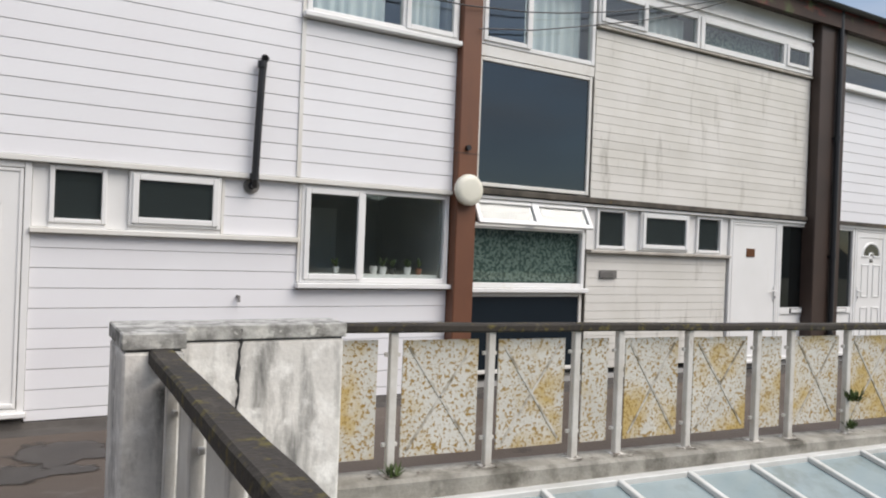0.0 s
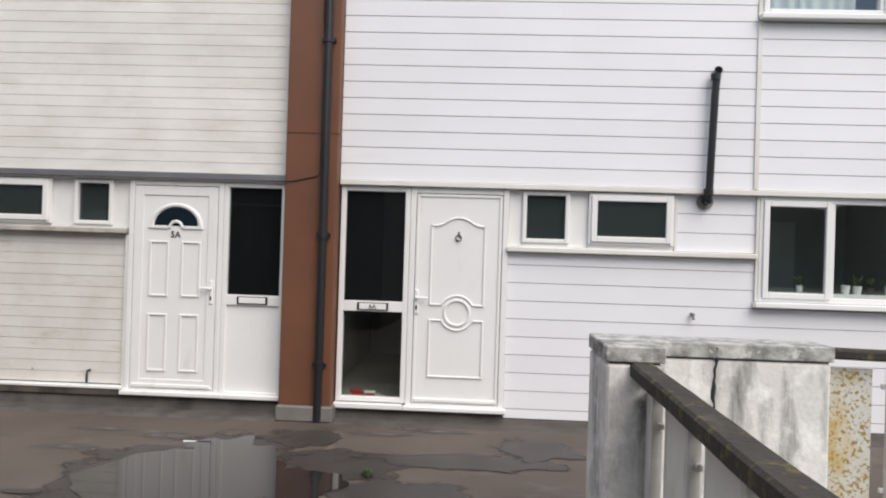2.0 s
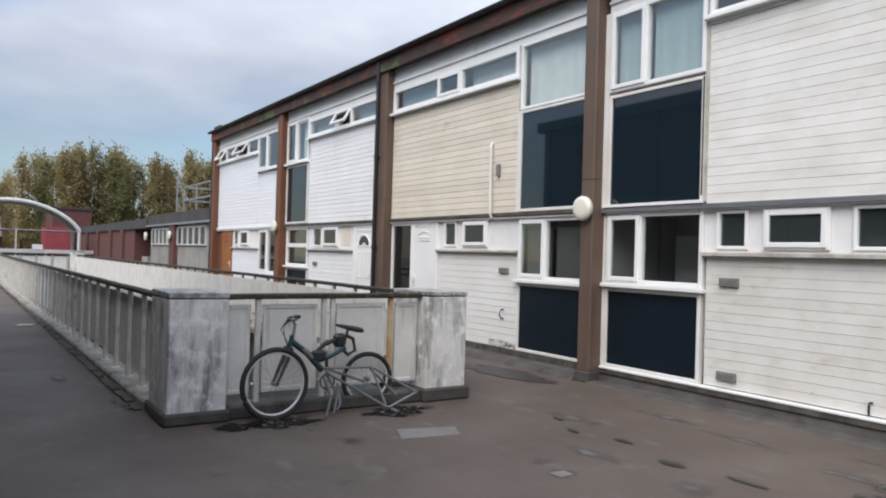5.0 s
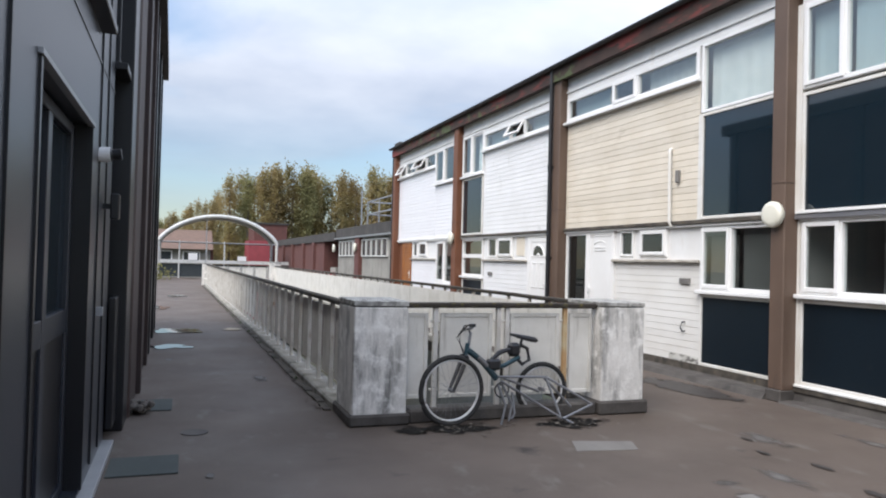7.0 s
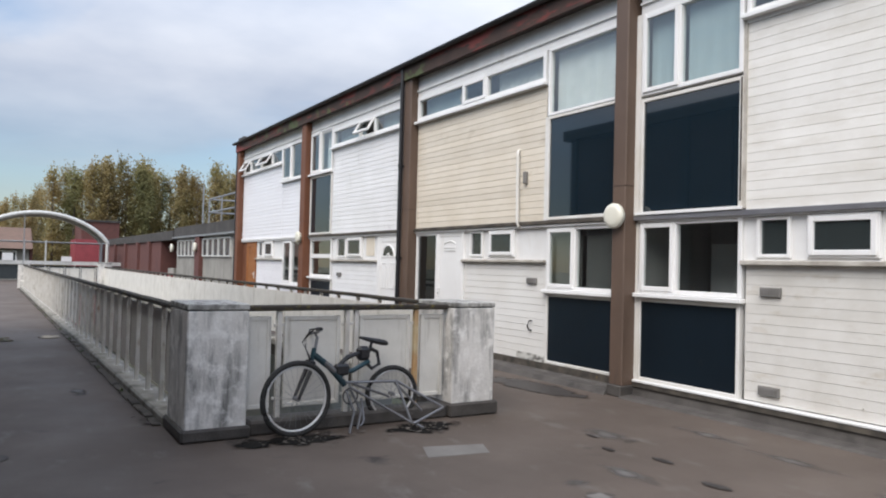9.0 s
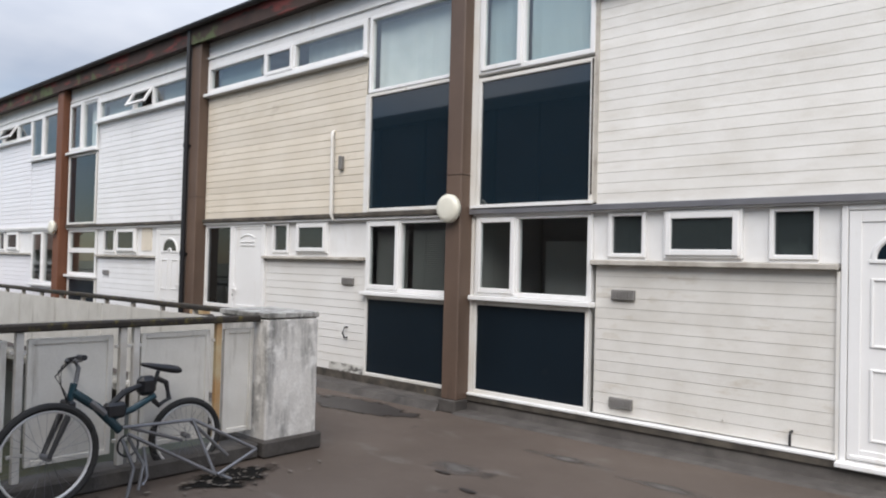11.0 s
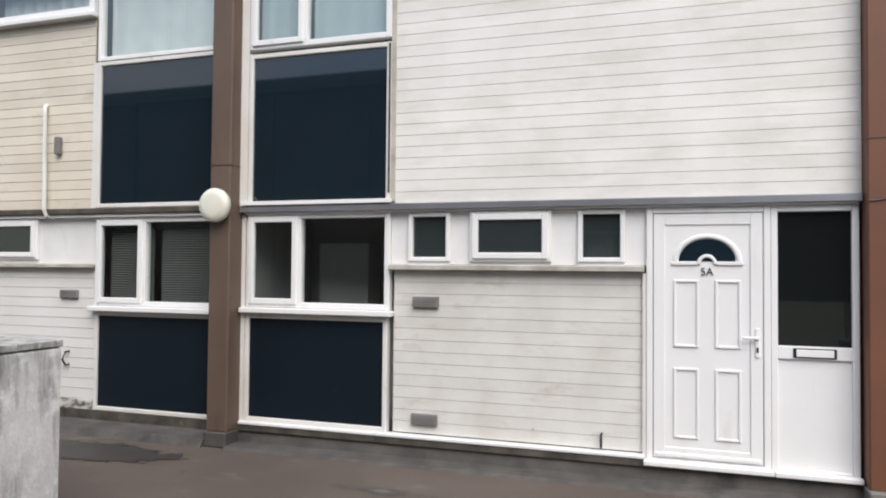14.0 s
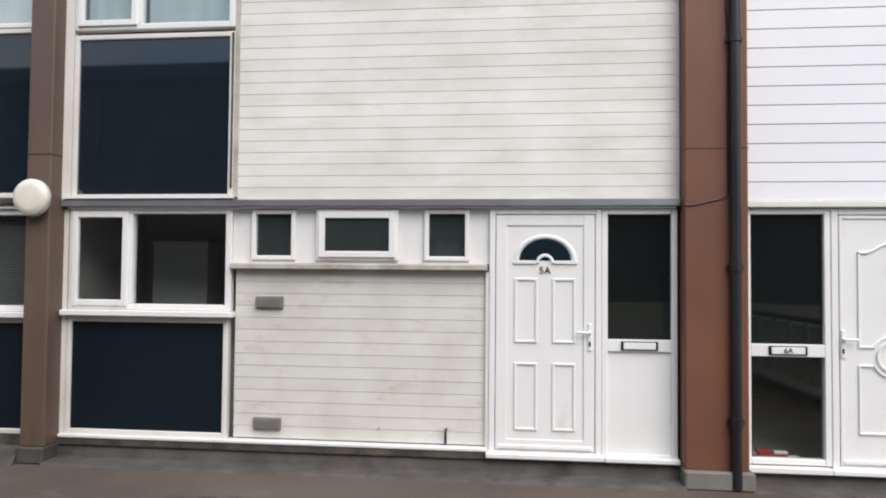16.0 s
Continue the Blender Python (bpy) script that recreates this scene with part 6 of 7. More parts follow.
for x, r, h, mt, pl in ((6.52, 0.035, 0.07, "upvc", 14), (6.78, 0.04, 0.09, "terracotta", 10), (6.95, 0.045, 0.085, "upvc", 0), (7.06, 0.045, 0.08, "upvc", 8), (7.18, 0.04, 0.07, "ink", 10), (7.36, 0.045, 0.08, "upvc", 26), (7.5, 0.04, 0.07, "terracotta", 12)):
    pot(x, 0.16, SILLZ, r, h, M[mt], pl, {"upvc": "small white plant pot on the window sill", "terracotta": "small terracotta plant pot on the window sill", "ink": "small dark plant pot on the window sill"}[mt])
tagged(curtain(h6, 6.1, 6.95, 3.97, 4.9, 0.12, M["curtain"], 7), "pale net curtain behind an upper window", "curtain", "net curtains")
tagged(curtain(h6, 7.15, 7.62, 3.97, 4.9, 0.12, M["curtain"], 5), "pale net curtain behind an upper window", "curtain", "net curtains")
tagged(curtain(h4, -5.6, -4.12, 3.92, 4.88, 0.10, M["curtain"], 5, 0.008), "pale blue-grey net curtain filling an upper window", "curtain", "net curtains")
# added sheets whose blue-grey colour imitates the sky mirrored in the panes
for x0, x1 in ((-3.70, -3.17), (-3.11, -2.30)):
    tagged(curtain(h5, x0, x1, 3.93, 4.88, 0.06, M["skysheet"], 4, 0.004), "flat blue-grey sheet standing in for sky reflected in an upper window", "blind", "blue-grey blinds")
# the same painted sky reflection behind strip windows
for h_, x0, x1 in ((h2, -13.9, -12.45), (h2, -11.55, -10.1), (h4, -9.6, -8.4)):
    tagged(curtain(h_, x0, x1, 4.5, 4.88, 0.12, M["skysheet"], 4, 0.004), "flat blue-grey sheet standing in for sky reflected in a strip window", "blind", "blue-grey blinds")
tagged(curtain(h4, -7.2, -5.76, 4.5, 4.88, 0.14, M["curtain"], 8), "pale net curtain behind a strip window", "curtain", "net curtains")
tagged(curtain(h7, 10.65, 11.5, 4.58, 4.92, 0.12, M["curtain"], 6), "pale net curtain behind a strip window", "curtain", "net curtains")
tagged(curtain(h7, 8.8, 9.66, 4.03, 4.98, 0.12, M["curtain"], 6), "pale net curtain behind an upper window", "curtain", "net curtains")
tagged(curtain(h7, 8.1, 9.70, 1.26, 1.93, 0.07, M["pattern"], 5, 0.006), "dark green patterned curtain behind the kitchen window", "curtain", "patterned curtains")
tagged(curtain(h7, 11.7, 13.4, 4.6, 4.9, 0.08, M["pattern"], 5, 0.006), "dark green patterned curtain behind a strip window", "curtain", "patterned curtains")
tagged(curtain(h7, 13.5, 14.06, 4.6, 4.9, 0.08, M["pattern"], 3, 0.006), "dark green patterned curtain behind a strip window", "curtain", "patterned curtains")
tagged(curtain(h2, -14.68, -14.05, 4.0, 4.95, 0.10, M["curtain"], 4), "pale curtain behind an upper window", "curtain", "net curtains")
for x0, x1 in ((-4.88, -4.10), (-5.54, -4.98)):
    bl = thing("venetian_blind", ((x0 + x1) / 2, 0.09, 1.3), "pale grey venetian blind with slats half closed", "blind", "kitchen blinds")
    slat = bpy.data.meshes.new("slat")
    b2 = bx(bmesh.new(), x0, x1, -0.012, 0.012, -0.001, 0.001)
    bmesh.ops.transform(b2, matrix=Matrix.Rotation(radians(30), 4, "X"), verts=b2.verts[:])
    b2.to_mesh(slat); b2.free(); slat.materials.append(M["blind"])
    for k in range(36):
        ob = new("slat", slat)
        ob.parent, ob.matrix_parent_inverse = bl, Matrix.Translation(-Vector(bl.location))
        ob.location = (0, 0.09, 1.32 + k * 0.025)
for x0, x1, y0, z0, z1, mt in ((2.36, 2.47, 0.075, 0.226, 0.25, "upvc"), (2.22, 2.33, 0.08, 0.226, 0.262, "paint_red"), (2.47, 2.56, 0.08, 0.125, 0.21, "upvc")):
    tagged(box_part("leaflet", (x0, x1, y0, y0 + 0.05, z0, z1), M[mt], bevel=0.004), "small folded leaflet lying behind the low glass", "papers", "papers behind the glass")
bm = bmesh.new()
bx(bm, 2.22, 2.50, 0.10, 0.26, 0.125, 0.20, 0.01)
tagged(link("cardboard_box", bm, M["upvc_old"]), "small pale box lying behind the low glass", "box")
tagged(box_part("paper_pile", (2.24, 2.46, 0.07, 0.14, 0.205, 0.225), M["junkred"], bevel=0.004), "red and white papers lying on a box", "papers")
tagged(box_part("wall_box", (-8.35, -8.15, 0.07, 0.12, 4.62, 4.78), M["clad4"], bevel=0.01), "cream box standing on the upper window sill", "box")
tagged(box_part("window_card", (-0.46, -0.25, 0.03, 0.034, 1.85, 1.93), M["upvc"]), "white card standing in a small window", "card")
pt = thing("planter", (-9.3, -0.25, 0.0), "grey square planter with a small yellow top beside a door", "planter")
wbox("tub", (-9.52, -9.12, -0.45, -0.12, 0.0, 0.78), M["roofdark"], pt, "dark tall tub", 0.03)
wbox("tray", (-9.44, -9.2, -0.40, -0.17, 0.78, 0.86), M["rustpost"], pt, "yellow tray")

# ---- dark building on the other side ----
YB = -7.80
db = thing("dark_building", (0.0, -8.5, 0.0), "anthracite clad building with recessed dark doors and brown cladding", "building")
bm = bmesh.new()
bx(bm, -0.2, 1.5, YB - 0.3, YB, -3.8, 5.6)
bx(bm, -2.1, -0.2, YB - 0.3, YB, 2.46, 5.6)
bx(bm, -3.55, -2.1, YB - 0.3, YB, -3.8, 5.6)
bx(bm, -2.1, -0.2, YB - 0.3, YB, -3.8, 0.06)
wpart("wall", bm, M["anthracite"], db)
# panel joints
for k, x in enumerate([-3.05, -2.55, 0.35, 0.9]):
    wbox("panel_rib", (x - 0.012, x + 0.012, YB, YB + 0.012, 0.1, 5.6), M["blackframe"], db)
wbox("panel_joint", (-3.55, 1.5, YB, YB + 0.006, 2.97, 2.99), M["blackframe"], db)
bm = bmesh.new()
slab(bm, [(-14.0, -7.79), (-14.0, -13.0), (1.5, -13.0), (1.5, YB - 0.28), (-3.55, YB - 0.28), (-4.6, -7.66)], -3.8, 5.6)
wpart("brown_wall", bm, M["brownclad"], db, "dark brown cladding")
for x in (-6.0, -8.3, -9.6, -12.0, -13.8):
    wbox("brown_rib", (x - 0.12, x + 0.12, -7.66 + 0.0138 * (x + 4.6) - 0.05, -7.66 + 0.0138 * (x + 4.6) + 0.05, 0.0, 5.6), M["brownclad"] if x > -9 else M["blackframe"], db)
# recessed door
wbox("reveal", (-2.1, -2.06, YB - 0.30, YB + 0.012, 0.06, 2.46), M["blackframe"], db)
wbox("reveal", (-0.24, -0.2, YB - 0.30, YB + 0.012, 0.06, 2.46), M["blackframe"], db)
wbox("lintel_trim", (-2.12, -0.18, YB - 0.02, YB + 0.02, 2.445, 2.47), M["cage"], db, "pale metal edge over the door")
bm = bmesh.new()
frame_bm(bm, -2.06, -0.24, 0.06, 2.445, YB - 0.17, YB - 0.10, 0.07)
dd = wpart("door", bm, M["anthracite"], db, "dark framed glazed double door")
wpart("meeting_stile", bx(bmesh.new(), -1.24, -1.12, YB - 0.17, YB - 0.10, 0.13, 2.375, 0.004), M["anthracite"], dd)
for x0, x1 in ((-1.99, -1.24), (-1.12, -0.31)):
    wpart("lock_rail", bx(bmesh.new(), x0, x1, YB - 0.17, YB - 0.102, 1.10, 1.25, 0.004), M["anthracite"], dd)
for x0, x1 in ((-1.99, -1.24), (-1.12, -0.31)):
    wpart("pane", bx(bmesh.new(), x0, x1, YB - 0.14, YB - 0.13, 1.25, 2.375), M["navy"], dd)
    wpart("door_panel", bx(bmesh.new(), x0, x1, YB - 0.15, YB - 0.12, 0.13, 1.10), M["blackframe"], dd)
wbox("threshold", (-3.5, 0.1, YB - 0.05, YB + 0.09, 0.0, 0.045), M["cage"], db, "pale metal threshold strip", 0.005)
# upper windows
for x0, x1 in ((-2.45, -1.1), (-4.45, -3.6)):
    bm = bmesh.new()
    frame_bm(bm, x0, x1, 3.25, 4.4, YB - 0.02, YB + 0.03, 0.06)
    wv = wpart("window", bm, M["blackframe"], db)
    wpart("pane", bx(bmesh.new(), x0 + 0.06, x1 - 0.06, YB, YB + 0.006, 3.31, 4.34), M["navy"], wv)
    wpart("sill", bx(bmesh.new(), x0 - 0.05, x1 + 0.05, YB - 0.02, YB + 0.10, 3.19, 3.25, 0.006), M["blackframe"], wv)
# projecting dark pier with pipes
wbox("projecting_pier", (-4.62, -4.0, YB - 0.3, YB + 0.12, 0.0, 5.5), M["blackframe"], db, "black projecting pier", 0.01)
wbox("pier_trim", (-4.66, -4.60, YB + 0.05, YB + 0.135, 0.1, 5.5), M["anthracite"], db)
for x, r in ((-4.85, 0.05), (-5.3, 0.045)):
    wpart("pipe", tube(bmesh.new(), [(x, YB + 0.02, 0.0), (x, YB + 0.02, 5.2)], r, 10), M["blackframe"], db, "dark downpipe")
wbox("meter_box", (-4.0, -3.62, YB, YB + 0.06, 0.10, 1.23), M["blackframe"], db, "tall black meter box", 0.01)
wbox("letter_hook", (-2.70, -2.63, YB, YB + 0.05, 1.155, 1.215), M["cage"], db)
wbox("intercom_arm", (-2.95, -2.91, YB, YB + 0.06, 1.955, 1.995), M["black"], db)
wbox("intercom", (-2.98, -2.88, YB + 0.055, YB + 0.12, 1.875, 2.075), M["blackframe"], db, "black wall bracket", 0.01)
wbox("white_box", (-6.7, -6.35, YB - 0.12, YB + 0.12, 0.45, 1.02), M["upvc"], db, "white wall box with rounded edges", 0.03)
wbox("white_window", (-9.9, -8.6, YB - 0.3, YB - 0.02, 1.2, 2.1), M["upvc"], db, "white framed window edge", 0.01)
bm = bmesh.new()
slab(bm, [(-14.2, -7.64), (-14.2, -8.6), (1.7, -8.3), (1.7, -7.5), (-4.6, -7.5)], 5.5, 5.8)
wpart("roof_edge", bm, M["roofdark"], db, "dark overhanging eaves")
wbox("roof", (-14.2, 1.7, YB - 5.4, YB - 0.6, 5.6, 5.95), M["roofdark"], db)
wl_ = thing("wall_lamp", (-2.56, YB, 2.30), "white and black cylinder wall lamp beside the dark door", "lamp")
wpart("body", tube(bmesh.new(), [(-2.56, YB - 0.005, 2.325), (-2.56, YB + 0.075, 2.33)], 0.055, 16), M["upvc"], wl_, "white lamp body")
wpart("hood", tube(bmesh.new(), [(-2.56, YB + 0.075, 2.33), (-2.56, YB + 0.09, 2.332), (-2.56, YB + 0.15, 2.34)], [0.055, 0.04, 0.042], 16), M["black"], wl_, "black lamp hood")
for x0, x1, y0, y1 in ((-3.02, -2.50, -7.69, -7.19), (-5.45, -4.84, -7.65, -7.27)):
    tagged(box_part("doormat", (x0, x1, y0, y1, 0.001, 0.012), M["mat"], bevel=0.004), "grey-green ribbed doormat lying before a door", "doormat", "doormats")
tagged(link("manhole_cover", tube(bmesh.new(), [(-3.79, -7.06, 0.001), (-3.79, -7.06, 0.008)], 0.12, 20), M["upstand"]), "small round dark cover set in the asphalt", "cover")
rj = random.Random(5)
bm = bmesh.new()
for k in range(30):
    m = pose(-4.75 + rj.uniform(-0.16, 0.1), -7.56 + rj.uniform(-0.1, 0.1), 0.02 + rj.uniform(0, 0.08), rj.uniform(0, 180), rj.uniform(0, 180), rj.uniform(0, 180))
    bmesh.ops.create_icosphere(bm, subdivisions=1, radius=rj.uniform(0.02, 0.045), matrix=m)
tagged(link("dead_leaves", bm, M["bark"]), "heap of dead leaves at the foot of a pier", "leaves", kind="stuff")
# leaf litter along the kerb of the long railing and under the bicycle
bm = bmesh.new()
for k in range(420):
    s = rj.uniform(0, 1)
    if k < 300:
        x = -4.6 - 21 * s * s
        y = -5.74 + 0.0145 * (x + 4.46) + rj.gauss(0, 0.03) - 0.02
    else:
        x, y = BX + 0.2 + rj.gauss(0, 0.12), rj.choice((-4.55, -3.45)) + rj.gauss(0, 0.22)
    r = rj.uniform(0.012, 0.035)
    a = rj.uniform(0, 6.28)
    z = 0.006 + rj.uniform(0, 0.012)
    vs = [bm.verts.new((x + r * math.cos(a + t) * w, y + r * math.sin(a + t) * w, z + rj.uniform(0, 0.01))) for t, w in ((0, 1), (1.3, 0.6), (3.1, 1), (4.4, 0.6))]
    bm.faces.new(vs)
tagged(link("leaf_litter", bm, M["bark"]), "scattered dark leaf litter on the asphalt", "leaves", kind="stuff")

# ---- low buildings beyond the terrace ----
lb = thing("low_building", (-28.5, 1.5, 0.0), "single-storey grey concrete building with a band of windows", "building", "low buildings beyond the terrace")
wbox("wall", (-34.0, -22.1, 0.3, 6.0, -3.8, 2.62), M["concwall"], lb)
wbox("parapet", (-34.1, -22.1, 0.15, 6.1, 2.62, 3.12), M["roofdark"], lb, "stained dark parapet")
wbox("coping", (-34.15, -22.1, 0.08, 0.3, 2.60, 2.67), M["cage"], lb)
for x0, x1 in ((-33.6, -29.6), (-28.6, -24.2)):
    n = 5
    for k in range(n):
        a = x0 + (x1 - x0) * k / n
        bm = bmesh.new()
        frame_bm(bm, a, a + (x1 - x0) / n - 0.06, 1.75, 2.5, 0.22, 0.32, 0.05)
        wv = wpart("window", bm, M["alu"], lb)
        wpart("pane", bx(bmesh.new(), a + 0.05, a + (x1 - x0) / n - 0.11, 0.26, 0.28, 1.8, 2.45), M["glassfar"], wv)
wbox("brick_pier", (-29.5, -28.7, 0.12, 0.32, 0.0, 2.6), M["brick"], lb)
for x in (-34.0, -29.1):
    c = bulkhead(x, 0.1, 2.15, 0.2)
rc = thing("roof_cage", (-25, 1, 3.1), "galvanised tubular guard frame on a flat roof", "guard frame")
for z in (3.6, 4.15):
    for y in (0.4, 2.4):
        wpart("rail", tube(bmesh.new(), [(-28.3, y, z), (-22.3, y, z)], 0.035, 6), M["cage"], rc)
    wpart("rail", tube(bmesh.new(), [(-28.3, 0.4, z), (-28.3, 2.4, z)], 0.035, 6), M["cage"], rc)
for x in (-28.3, -26.3, -24.3, -22.3):
    for y in (0.4, 2.4):
        wpart("upright", tube(bmesh.new(), [(x, y, 3.1), (x, y, 4.15)], 0.035, 6), M["cage"], rc)
br = thing("brick_building", (-47, 2, 0.0), "low red-brick building with dark recess and flat roof", "building", "low buildings beyond the terrace")
wbox("wall", (-60.0, -37.6, 0.2, 8.0, -3.8, 2.55), M["brick"], br)
wbox("recess", (-37.6, -34.1, 2.0, 8.0, -3.8, 2.4), M["roofdark"], br)
wbox("parapet", (-60.0, -34.1, 0.1, 8.2, 2.55, 3.0), M["roofdark"], br)
wbox("recess_box", (-36.6, -35.2, 0.4, 1.4, 0.0, 1.15), M["concwall"], br)
wbox("red_bin", (-35.9, -35.3, 0.25, 0.4, 0.3, 0.9), M["redpaint"], br)
for x in (-55, -50, -45, -41):
    wbox("brick_pier", (x, x + 0.7, 0.05, 0.25, 0.0, 2.55), M["brick"], br)
bt = thing("brick_tower", (-64, 0, 0), "square red-brick block with a red painted corner", "building", "low buildings beyond the terrace")
wbox("wall", (-68, -62, -1.5, 1.3, -3.8, 4.45), M["brick"], bt)
wbox("red_wall", (-66, -61.6, -1.95, -0.1, -3.8, 3.0), M["redpaint"], bt)
wbox("coping", (-68.1, -61.9, -1.6, 1.4, 4.45, 4.6), M["roofdark"], bt)

# ---- arched canopy at the far end ----
ar = thing("arched_canopy", (-50, -6, 0), "pale curved canopy arch on posts at the deck end", "canopy")
def arch_pts(x, r_off=0.0, n=24):
    cy, hw, z0, rise = -4.9, 3.95 + r_off, 2.52, 1.84 + r_off
    return [(x, cy - hw * math.cos(math.pi * k / n), z0 + rise * math.sin(math.pi * k / n) ** 1.5) for k in range(n + 1)]
for x in (-50.0, -53.5):
    wpart("arch", tube(bmesh.new(), arch_pts(x), 0.125, 8), M["alu"], ar)
bm = bmesh.new()
A_, B_ = arch_pts(-50.05, 0.06), arch_pts(-53.5, 0.06)
va, vb = [bm.verts.new(p) for p in A_], [bm.verts.new(p) for p in B_]
for k in range(len(va) - 1):
    bm.faces.new((va[k], va[k + 1], vb[k + 1], vb[k]))
r_ = bmesh.ops.extrude_face_region(bm, geom=bm.faces[:])
bmesh.ops.translate(bm, verts=[v for v in r_["geom"] if isinstance(v, bmesh.types.BMVert)], vec=(0, 0, 0.05))
wpart("roof_sheet", bm, M["cage"], ar, "curved translucent roof sheet")
for x in (-50.0, -53.5):
    for y in (-8.85, -0.95):
        wpart("post", tube(bmesh.new(), [(x, y, 0), (x, y, 2.58)], 0.10, 8), M["alu"], ar)
    wpart("tie", tube(bmesh.new(), [(x, -8.85, 2.5), (x, -0.95, 2.5)], 0.03, 6), M["cage"], ar)
wpart("mast", tube(bmesh.new(), [(-50.0, -5.75, 0), (-50.0, -5.75, 4.3)], 0.03, 6), M["cage"], ar)
fe = thing("far_fence", (-50.6, -6, 0), "low grey barrier with posts at the end of the deck", "fence")
for y in (-13.5, -11.5, -9.6, -7.5, -5.7, -4.5, -2.8, -1.2):
    wpart("post", tube(bmesh.new(), [(-50.6, y, 0), (-50.6, y, 2.6 if y in (-7.5, -4.5, -5.7) else 1.25)], 0.05, 6), M["alu"], fe)
wbox("rail", (-50.65, -50.55, -14, 0, 1.05, 1.28), M["alu"], fe, "pale top rail")
wbox("screen", (-50.75, -50.7, -14, 0, 0.1, 1.0), M["glassfar"], fe, "dark lower screen")
for y0, y1, z in ((-6.9, -6.3, 1.75), (-3.6, -3.0, 1.6)):
    tagged(box_part("notice_board", (-50.55, -50.5, y0, y1, 1.27, z), M["upvc"]), "small pale notice panel on the far barrier", "sign")

# ---- far houses, trees ----
fh = thing("far_house", (-66, -11, -3.8), "distant brick house with brown tiled roof and white windows", "house", "far houses")
wbox("wall", (-70.5, -61.5, -17, -5.1, -3.8, 2.25), M["concwall"], fh)
bm = bmesh.new()
vs = [bm.verts.new(p) for p in ((-71.2, -17.4, 2.1), (-60.8, -17.4, 2.1), (-66, -17.4, 3.85), (-71.2, -4.9, 2.1), (-60.8, -4.9, 2.1), (-66, -4.9, 3.85))]
for q in ((0, 1, 2), (5, 4, 3), (1, 4, 5, 2), (0, 2, 5, 3), (0, 3, 4, 1)):
    bm.faces.new([vs[i] for i in q])
wpart("roof", bm, M["rooftile"], fh)
bm = bmesh.new()
vs = [bm.verts.new(p) for yy in (-5.05, -4.85) for p in ((-70.5, yy, -3.8), (-61.5, yy, -3.8), (-61.5, yy, 2.2), (-66, yy, 3.72), (-70.5, yy, 2.2))]
bm.faces.new(vs[:5]); bm.faces.new(vs[5:][::-1])
for k in range(5):
    bm.faces.new((vs[k], vs[(k + 1) % 5], vs[5 + (k + 1) % 5], vs[5 + k]))
wpart("gable", bm, M["brick"], fh, "red-brick gable end")
for y in (-14.5, -11.5, -8.8, -6.6):
    bm = bmesh.new()
    frame_bm(bm, -0.7, 0.7, -0.45, 0.45, -0.06, 0.06, 0.10, 0)
    bmesh.ops.transform(bm, matrix=pose(-61.45, y, 1.5, 0, 0, 90), verts=bm.verts[:])
    wv = wpart("window", bm, M["upvc"], fh)
    wpart("pane", bx(bmesh.new(), -61.48, -61.44, y - 0.6, y + 0.6, 1.15, 1.85), M["glassfar"], wv)

rt = random.Random(21)
LEAFY = {}
def tree_mesh(kind, seed, h, spread, leaves):
    """Trunk and crown of a slender autumn tree."""
    r = random.Random(seed)
    tr = bmesh.new()
    tube(tr, [(0, 0, 0), (r.uniform(-0.1, 0.1), r.uniform(-0.1, 0.1), h * 0.5), (r.uniform(-0.2, 0.2), 0, h * 0.97)], [0.17, 0.10, 0.02], 7)
    tips = []
    for k in range(30):
        z = h * (0.30 + 0.68 * k / 30)
        a = r.uniform(0, 6.28)
        l = spread * (1.0 - 0.75 * ((z / h - 0.30) / 0.70) ** 1.6) * r.uniform(0.45, 1.1)
        e = Vector((l * math.cos(a), l * math.sin(a), z + l * r.uniform(0.6, 1.3)))
        mid = Vector((0.5 * l * math.cos(a), 0.5 * l * math.sin(a), z + 0.35 * l))
        tube(tr, [(0, 0, z), mid, e], [0.04, 0.025, 0.008], 4)
        tips += [mid.lerp(e, r.uniform(0.1, 1.0)) for q in range(5)]
    v, f = [], []
    for k in range(leaves):
        c = r.choice(tips) + Vector((r.gauss(0, 0.26), r.gauss(0, 0.26), r.gauss(0, 0.40)))
        s = r.uniform(0.06, 0.13)
        d1 = Vector((r.gauss(0, 1), r.gauss(0, 1), r.gauss(0, 1))).normalized()
        d2 = d1.orthogonal().normalized()
        b = len(v)
        v += [c - d1 * s, c + d2 * s * 0.7, c + d1 * s, c - d2 * s * 0.7]
        f.append((b, b + 1, b + 2, b + 3))
    t = bpy.data.meshes.new("trunk")
    bmesh.ops.recalc_face_normals(tr, faces=tr.faces[:])
    tr.to_mesh(t); tr.free()
    t.materials.append(M["bark"])
    c = bpy.data.meshes.new("crown")
    c.from_pydata([tuple(x) for x in v], [], f)
    c.materials.append(M[kind])
    return t, c
KINDS = [tree_mesh("leaf", 3, 13.0, 1.5, 3800), tree_mesh("leaf", 8, 13.0, 1.2, 2800), tree_mesh("leafgreen", 5, 13.0, 1.4, 3400), tree_mesh("leaf", 12, 13.0, 1.7, 3300)]
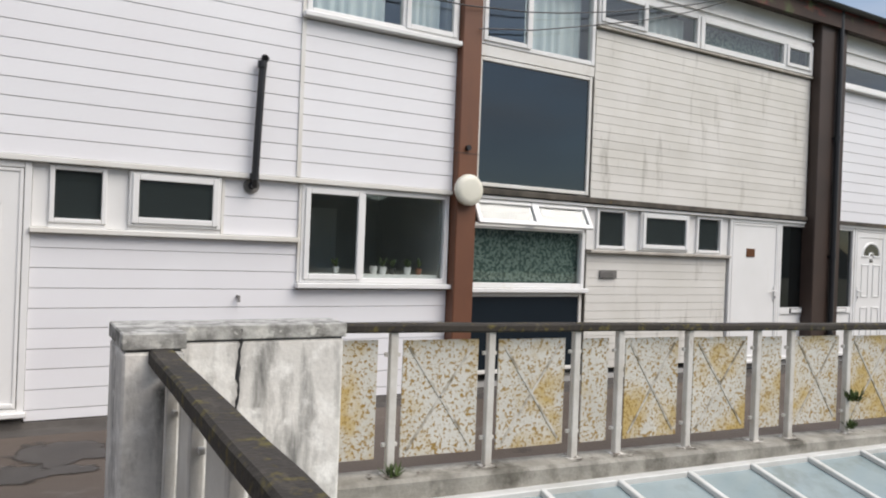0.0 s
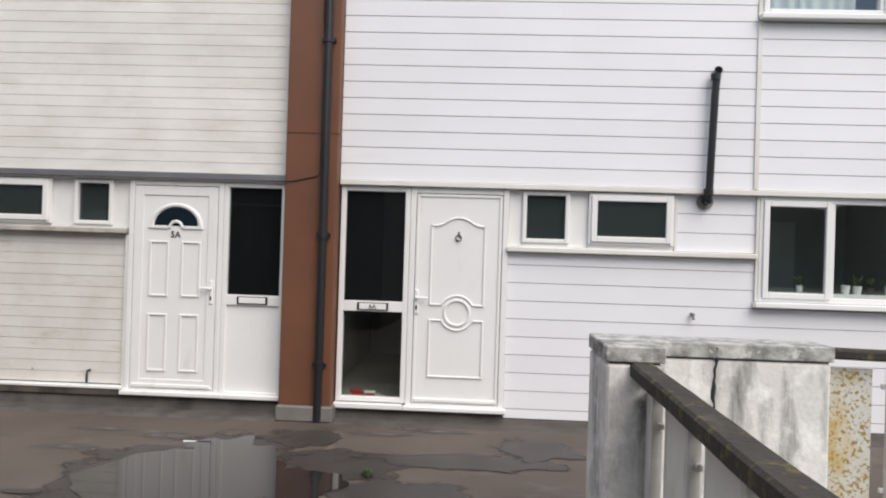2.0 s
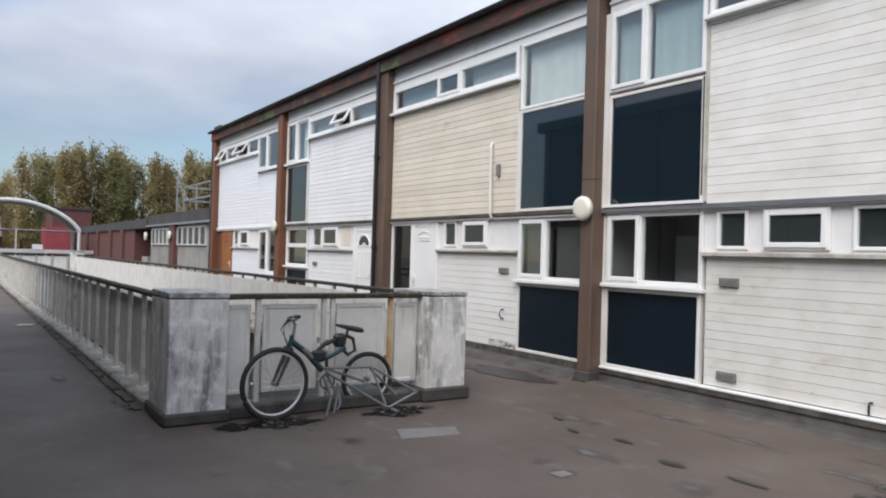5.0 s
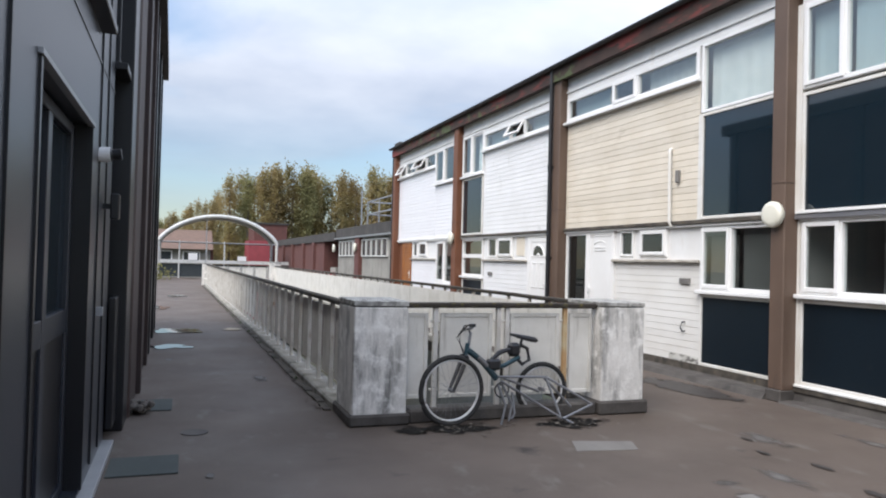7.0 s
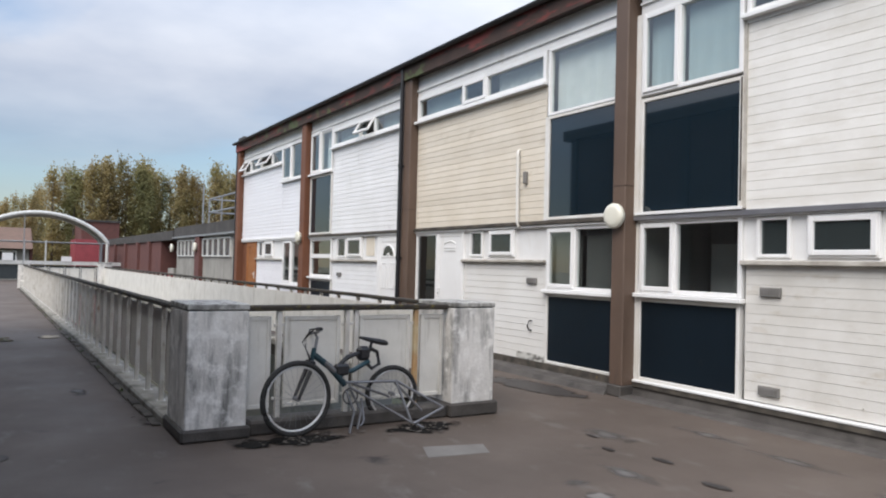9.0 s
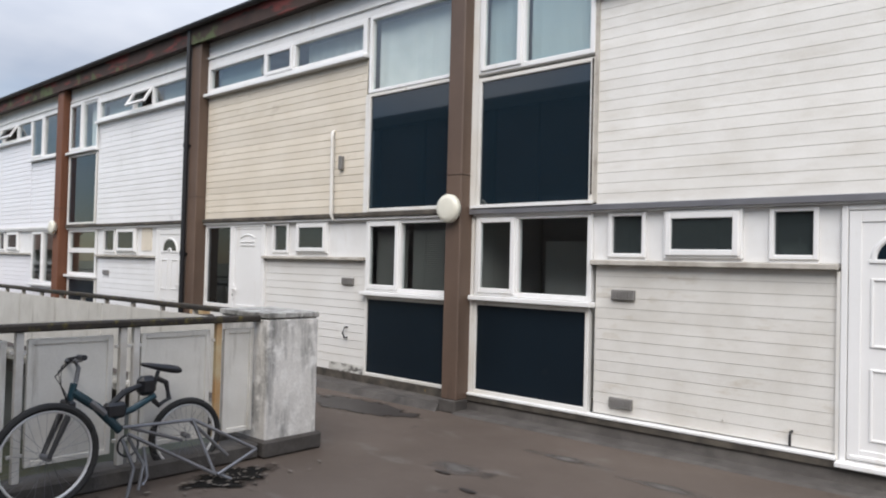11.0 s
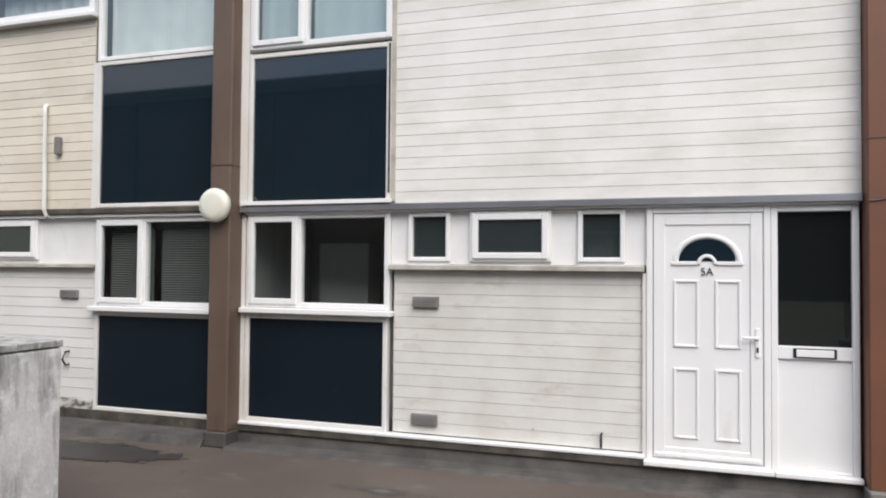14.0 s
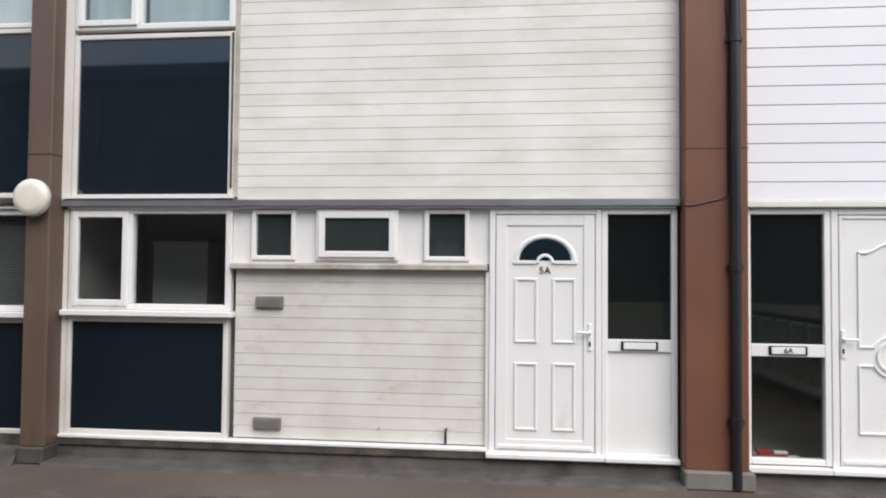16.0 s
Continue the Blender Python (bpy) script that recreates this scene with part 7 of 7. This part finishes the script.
for k in range(58):
    y = -9.6 + k * 0.55 + rt.uniform(-0.5, 0.5)
    x = -72 + rt.uniform(-4, 4)
    if y > 8:
        x += 2
    if y < -3.5:
        x -= 12
    hgt = 14.0 - 0.04 * abs(y - 5) if y > -0.5 else 9.4 + (y + 9.5) * 0.52
    t, c = KINDS[rt.randrange(4)]
    tr = thing("tree", (x, y, -3.8), "slender autumn tree with thin yellow-green crown", "tree", "row of far trees")
    s = hgt / 13.0 * rt.uniform(0.94, 1.04)
    tr.scale = (s, s, s)
    tr.rotation_euler = (0, 0, rt.uniform(0, 6.28))
    o1, o2 = new("trunk", t), new("crown", c)
    o1.parent = o2.parent = tr
for k in range(20):
    t, c = KINDS[rt.randrange(4)]
    tr = thing("tree", (-105 + rt.uniform(-4, 4), -24 + k * 1.25, -3.8), "broad autumn tree in the distance", "tree", "far trees behind the houses")
    s = rt.uniform(0.66, 0.80)
    tr.scale = (s * 1.4, s * 1.4, s)
    o1, o2 = new("trunk", t), new("crown", c)
    o1.parent = o2.parent = tr
bm = bmesh.new()
for k in range(2600):
    c = Vector((rt.uniform(-70, -64), rt.uniform(-3.5, 26), -3.8 + abs(rt.gauss(0, 2.4))))
    s = rt.uniform(0.1, 0.3)
    d1 = Vector((rt.gauss(0, 1), rt.gauss(0, 1), rt.gauss(0, 1))).normalized()
    d2 = d1.orthogonal().normalized()
    bm.faces.new([bm.verts.new(c + w) for w in (-d1 * s, d2 * s * 0.7, d1 * s, -d2 * s * 0.7)])
tagged(link("undergrowth", bm, M["leafgreen"]), "tangled green undergrowth below the far trees", "bushes", kind="stuff")
bm = bmesh.new()
for k in range(240):
    c = Vector((-46 + rt.gauss(0, 1.2), -9.0 + rt.gauss(0, 0.5), abs(rt.gauss(0, 0.5))))
    s = rt.uniform(0.05, 0.14)
    d1 = Vector((rt.gauss(0, 1), rt.gauss(0, 1), rt.gauss(0, 1))).normalized()
    d2 = d1.orthogonal().normalized()
    bm.faces.new([bm.verts.new(c + w) for w in (-d1 * s, d2 * s * 0.7, d1 * s, -d2 * s * 0.7)])
tagged(link("bush", bm, M["leafgreen"]), "low green bush at the far end of the walkway", "bush")
tagged(link("lamp_pole", tube(bmesh.new(), [(-45, 4.0, 2.9), (-45, 4.0, 6.3)], 0.05, 6), M["cage"]), "thin grey pole on the low roof", "pole")
tagged(box_part("wooden_lath", (1.06, 1.29, -1.12, -1.09, 0.004, 0.012), M["upvc_old"]), "short pale strip of wood lying on the asphalt", "lath")

# a low dark ridge far off on the open side
bm = bmesh.new()
top, bot = [], []
for k in range(90):
    x = -160 + k * 5
    h = 17 + 6 * noise.noise((x * 0.03, 2.0, 0)) + 2.5 * noise.noise((x * 0.15, 7.0, 0))
    top.append(bm.verts.new((x, -170 + 8 * noise.noise((x * 0.02, 0, 5)), h)))
    bot.append(bm.verts.new((x, -150, -3.9)))
for k in range(89):
    bm.faces.new((bot[k], bot[k + 1], top[k + 1], top[k]))
tagged(link("backdrop", bm, M["treeline"]), "low dark wooded ridge in the distance", "ridge", kind="structure")
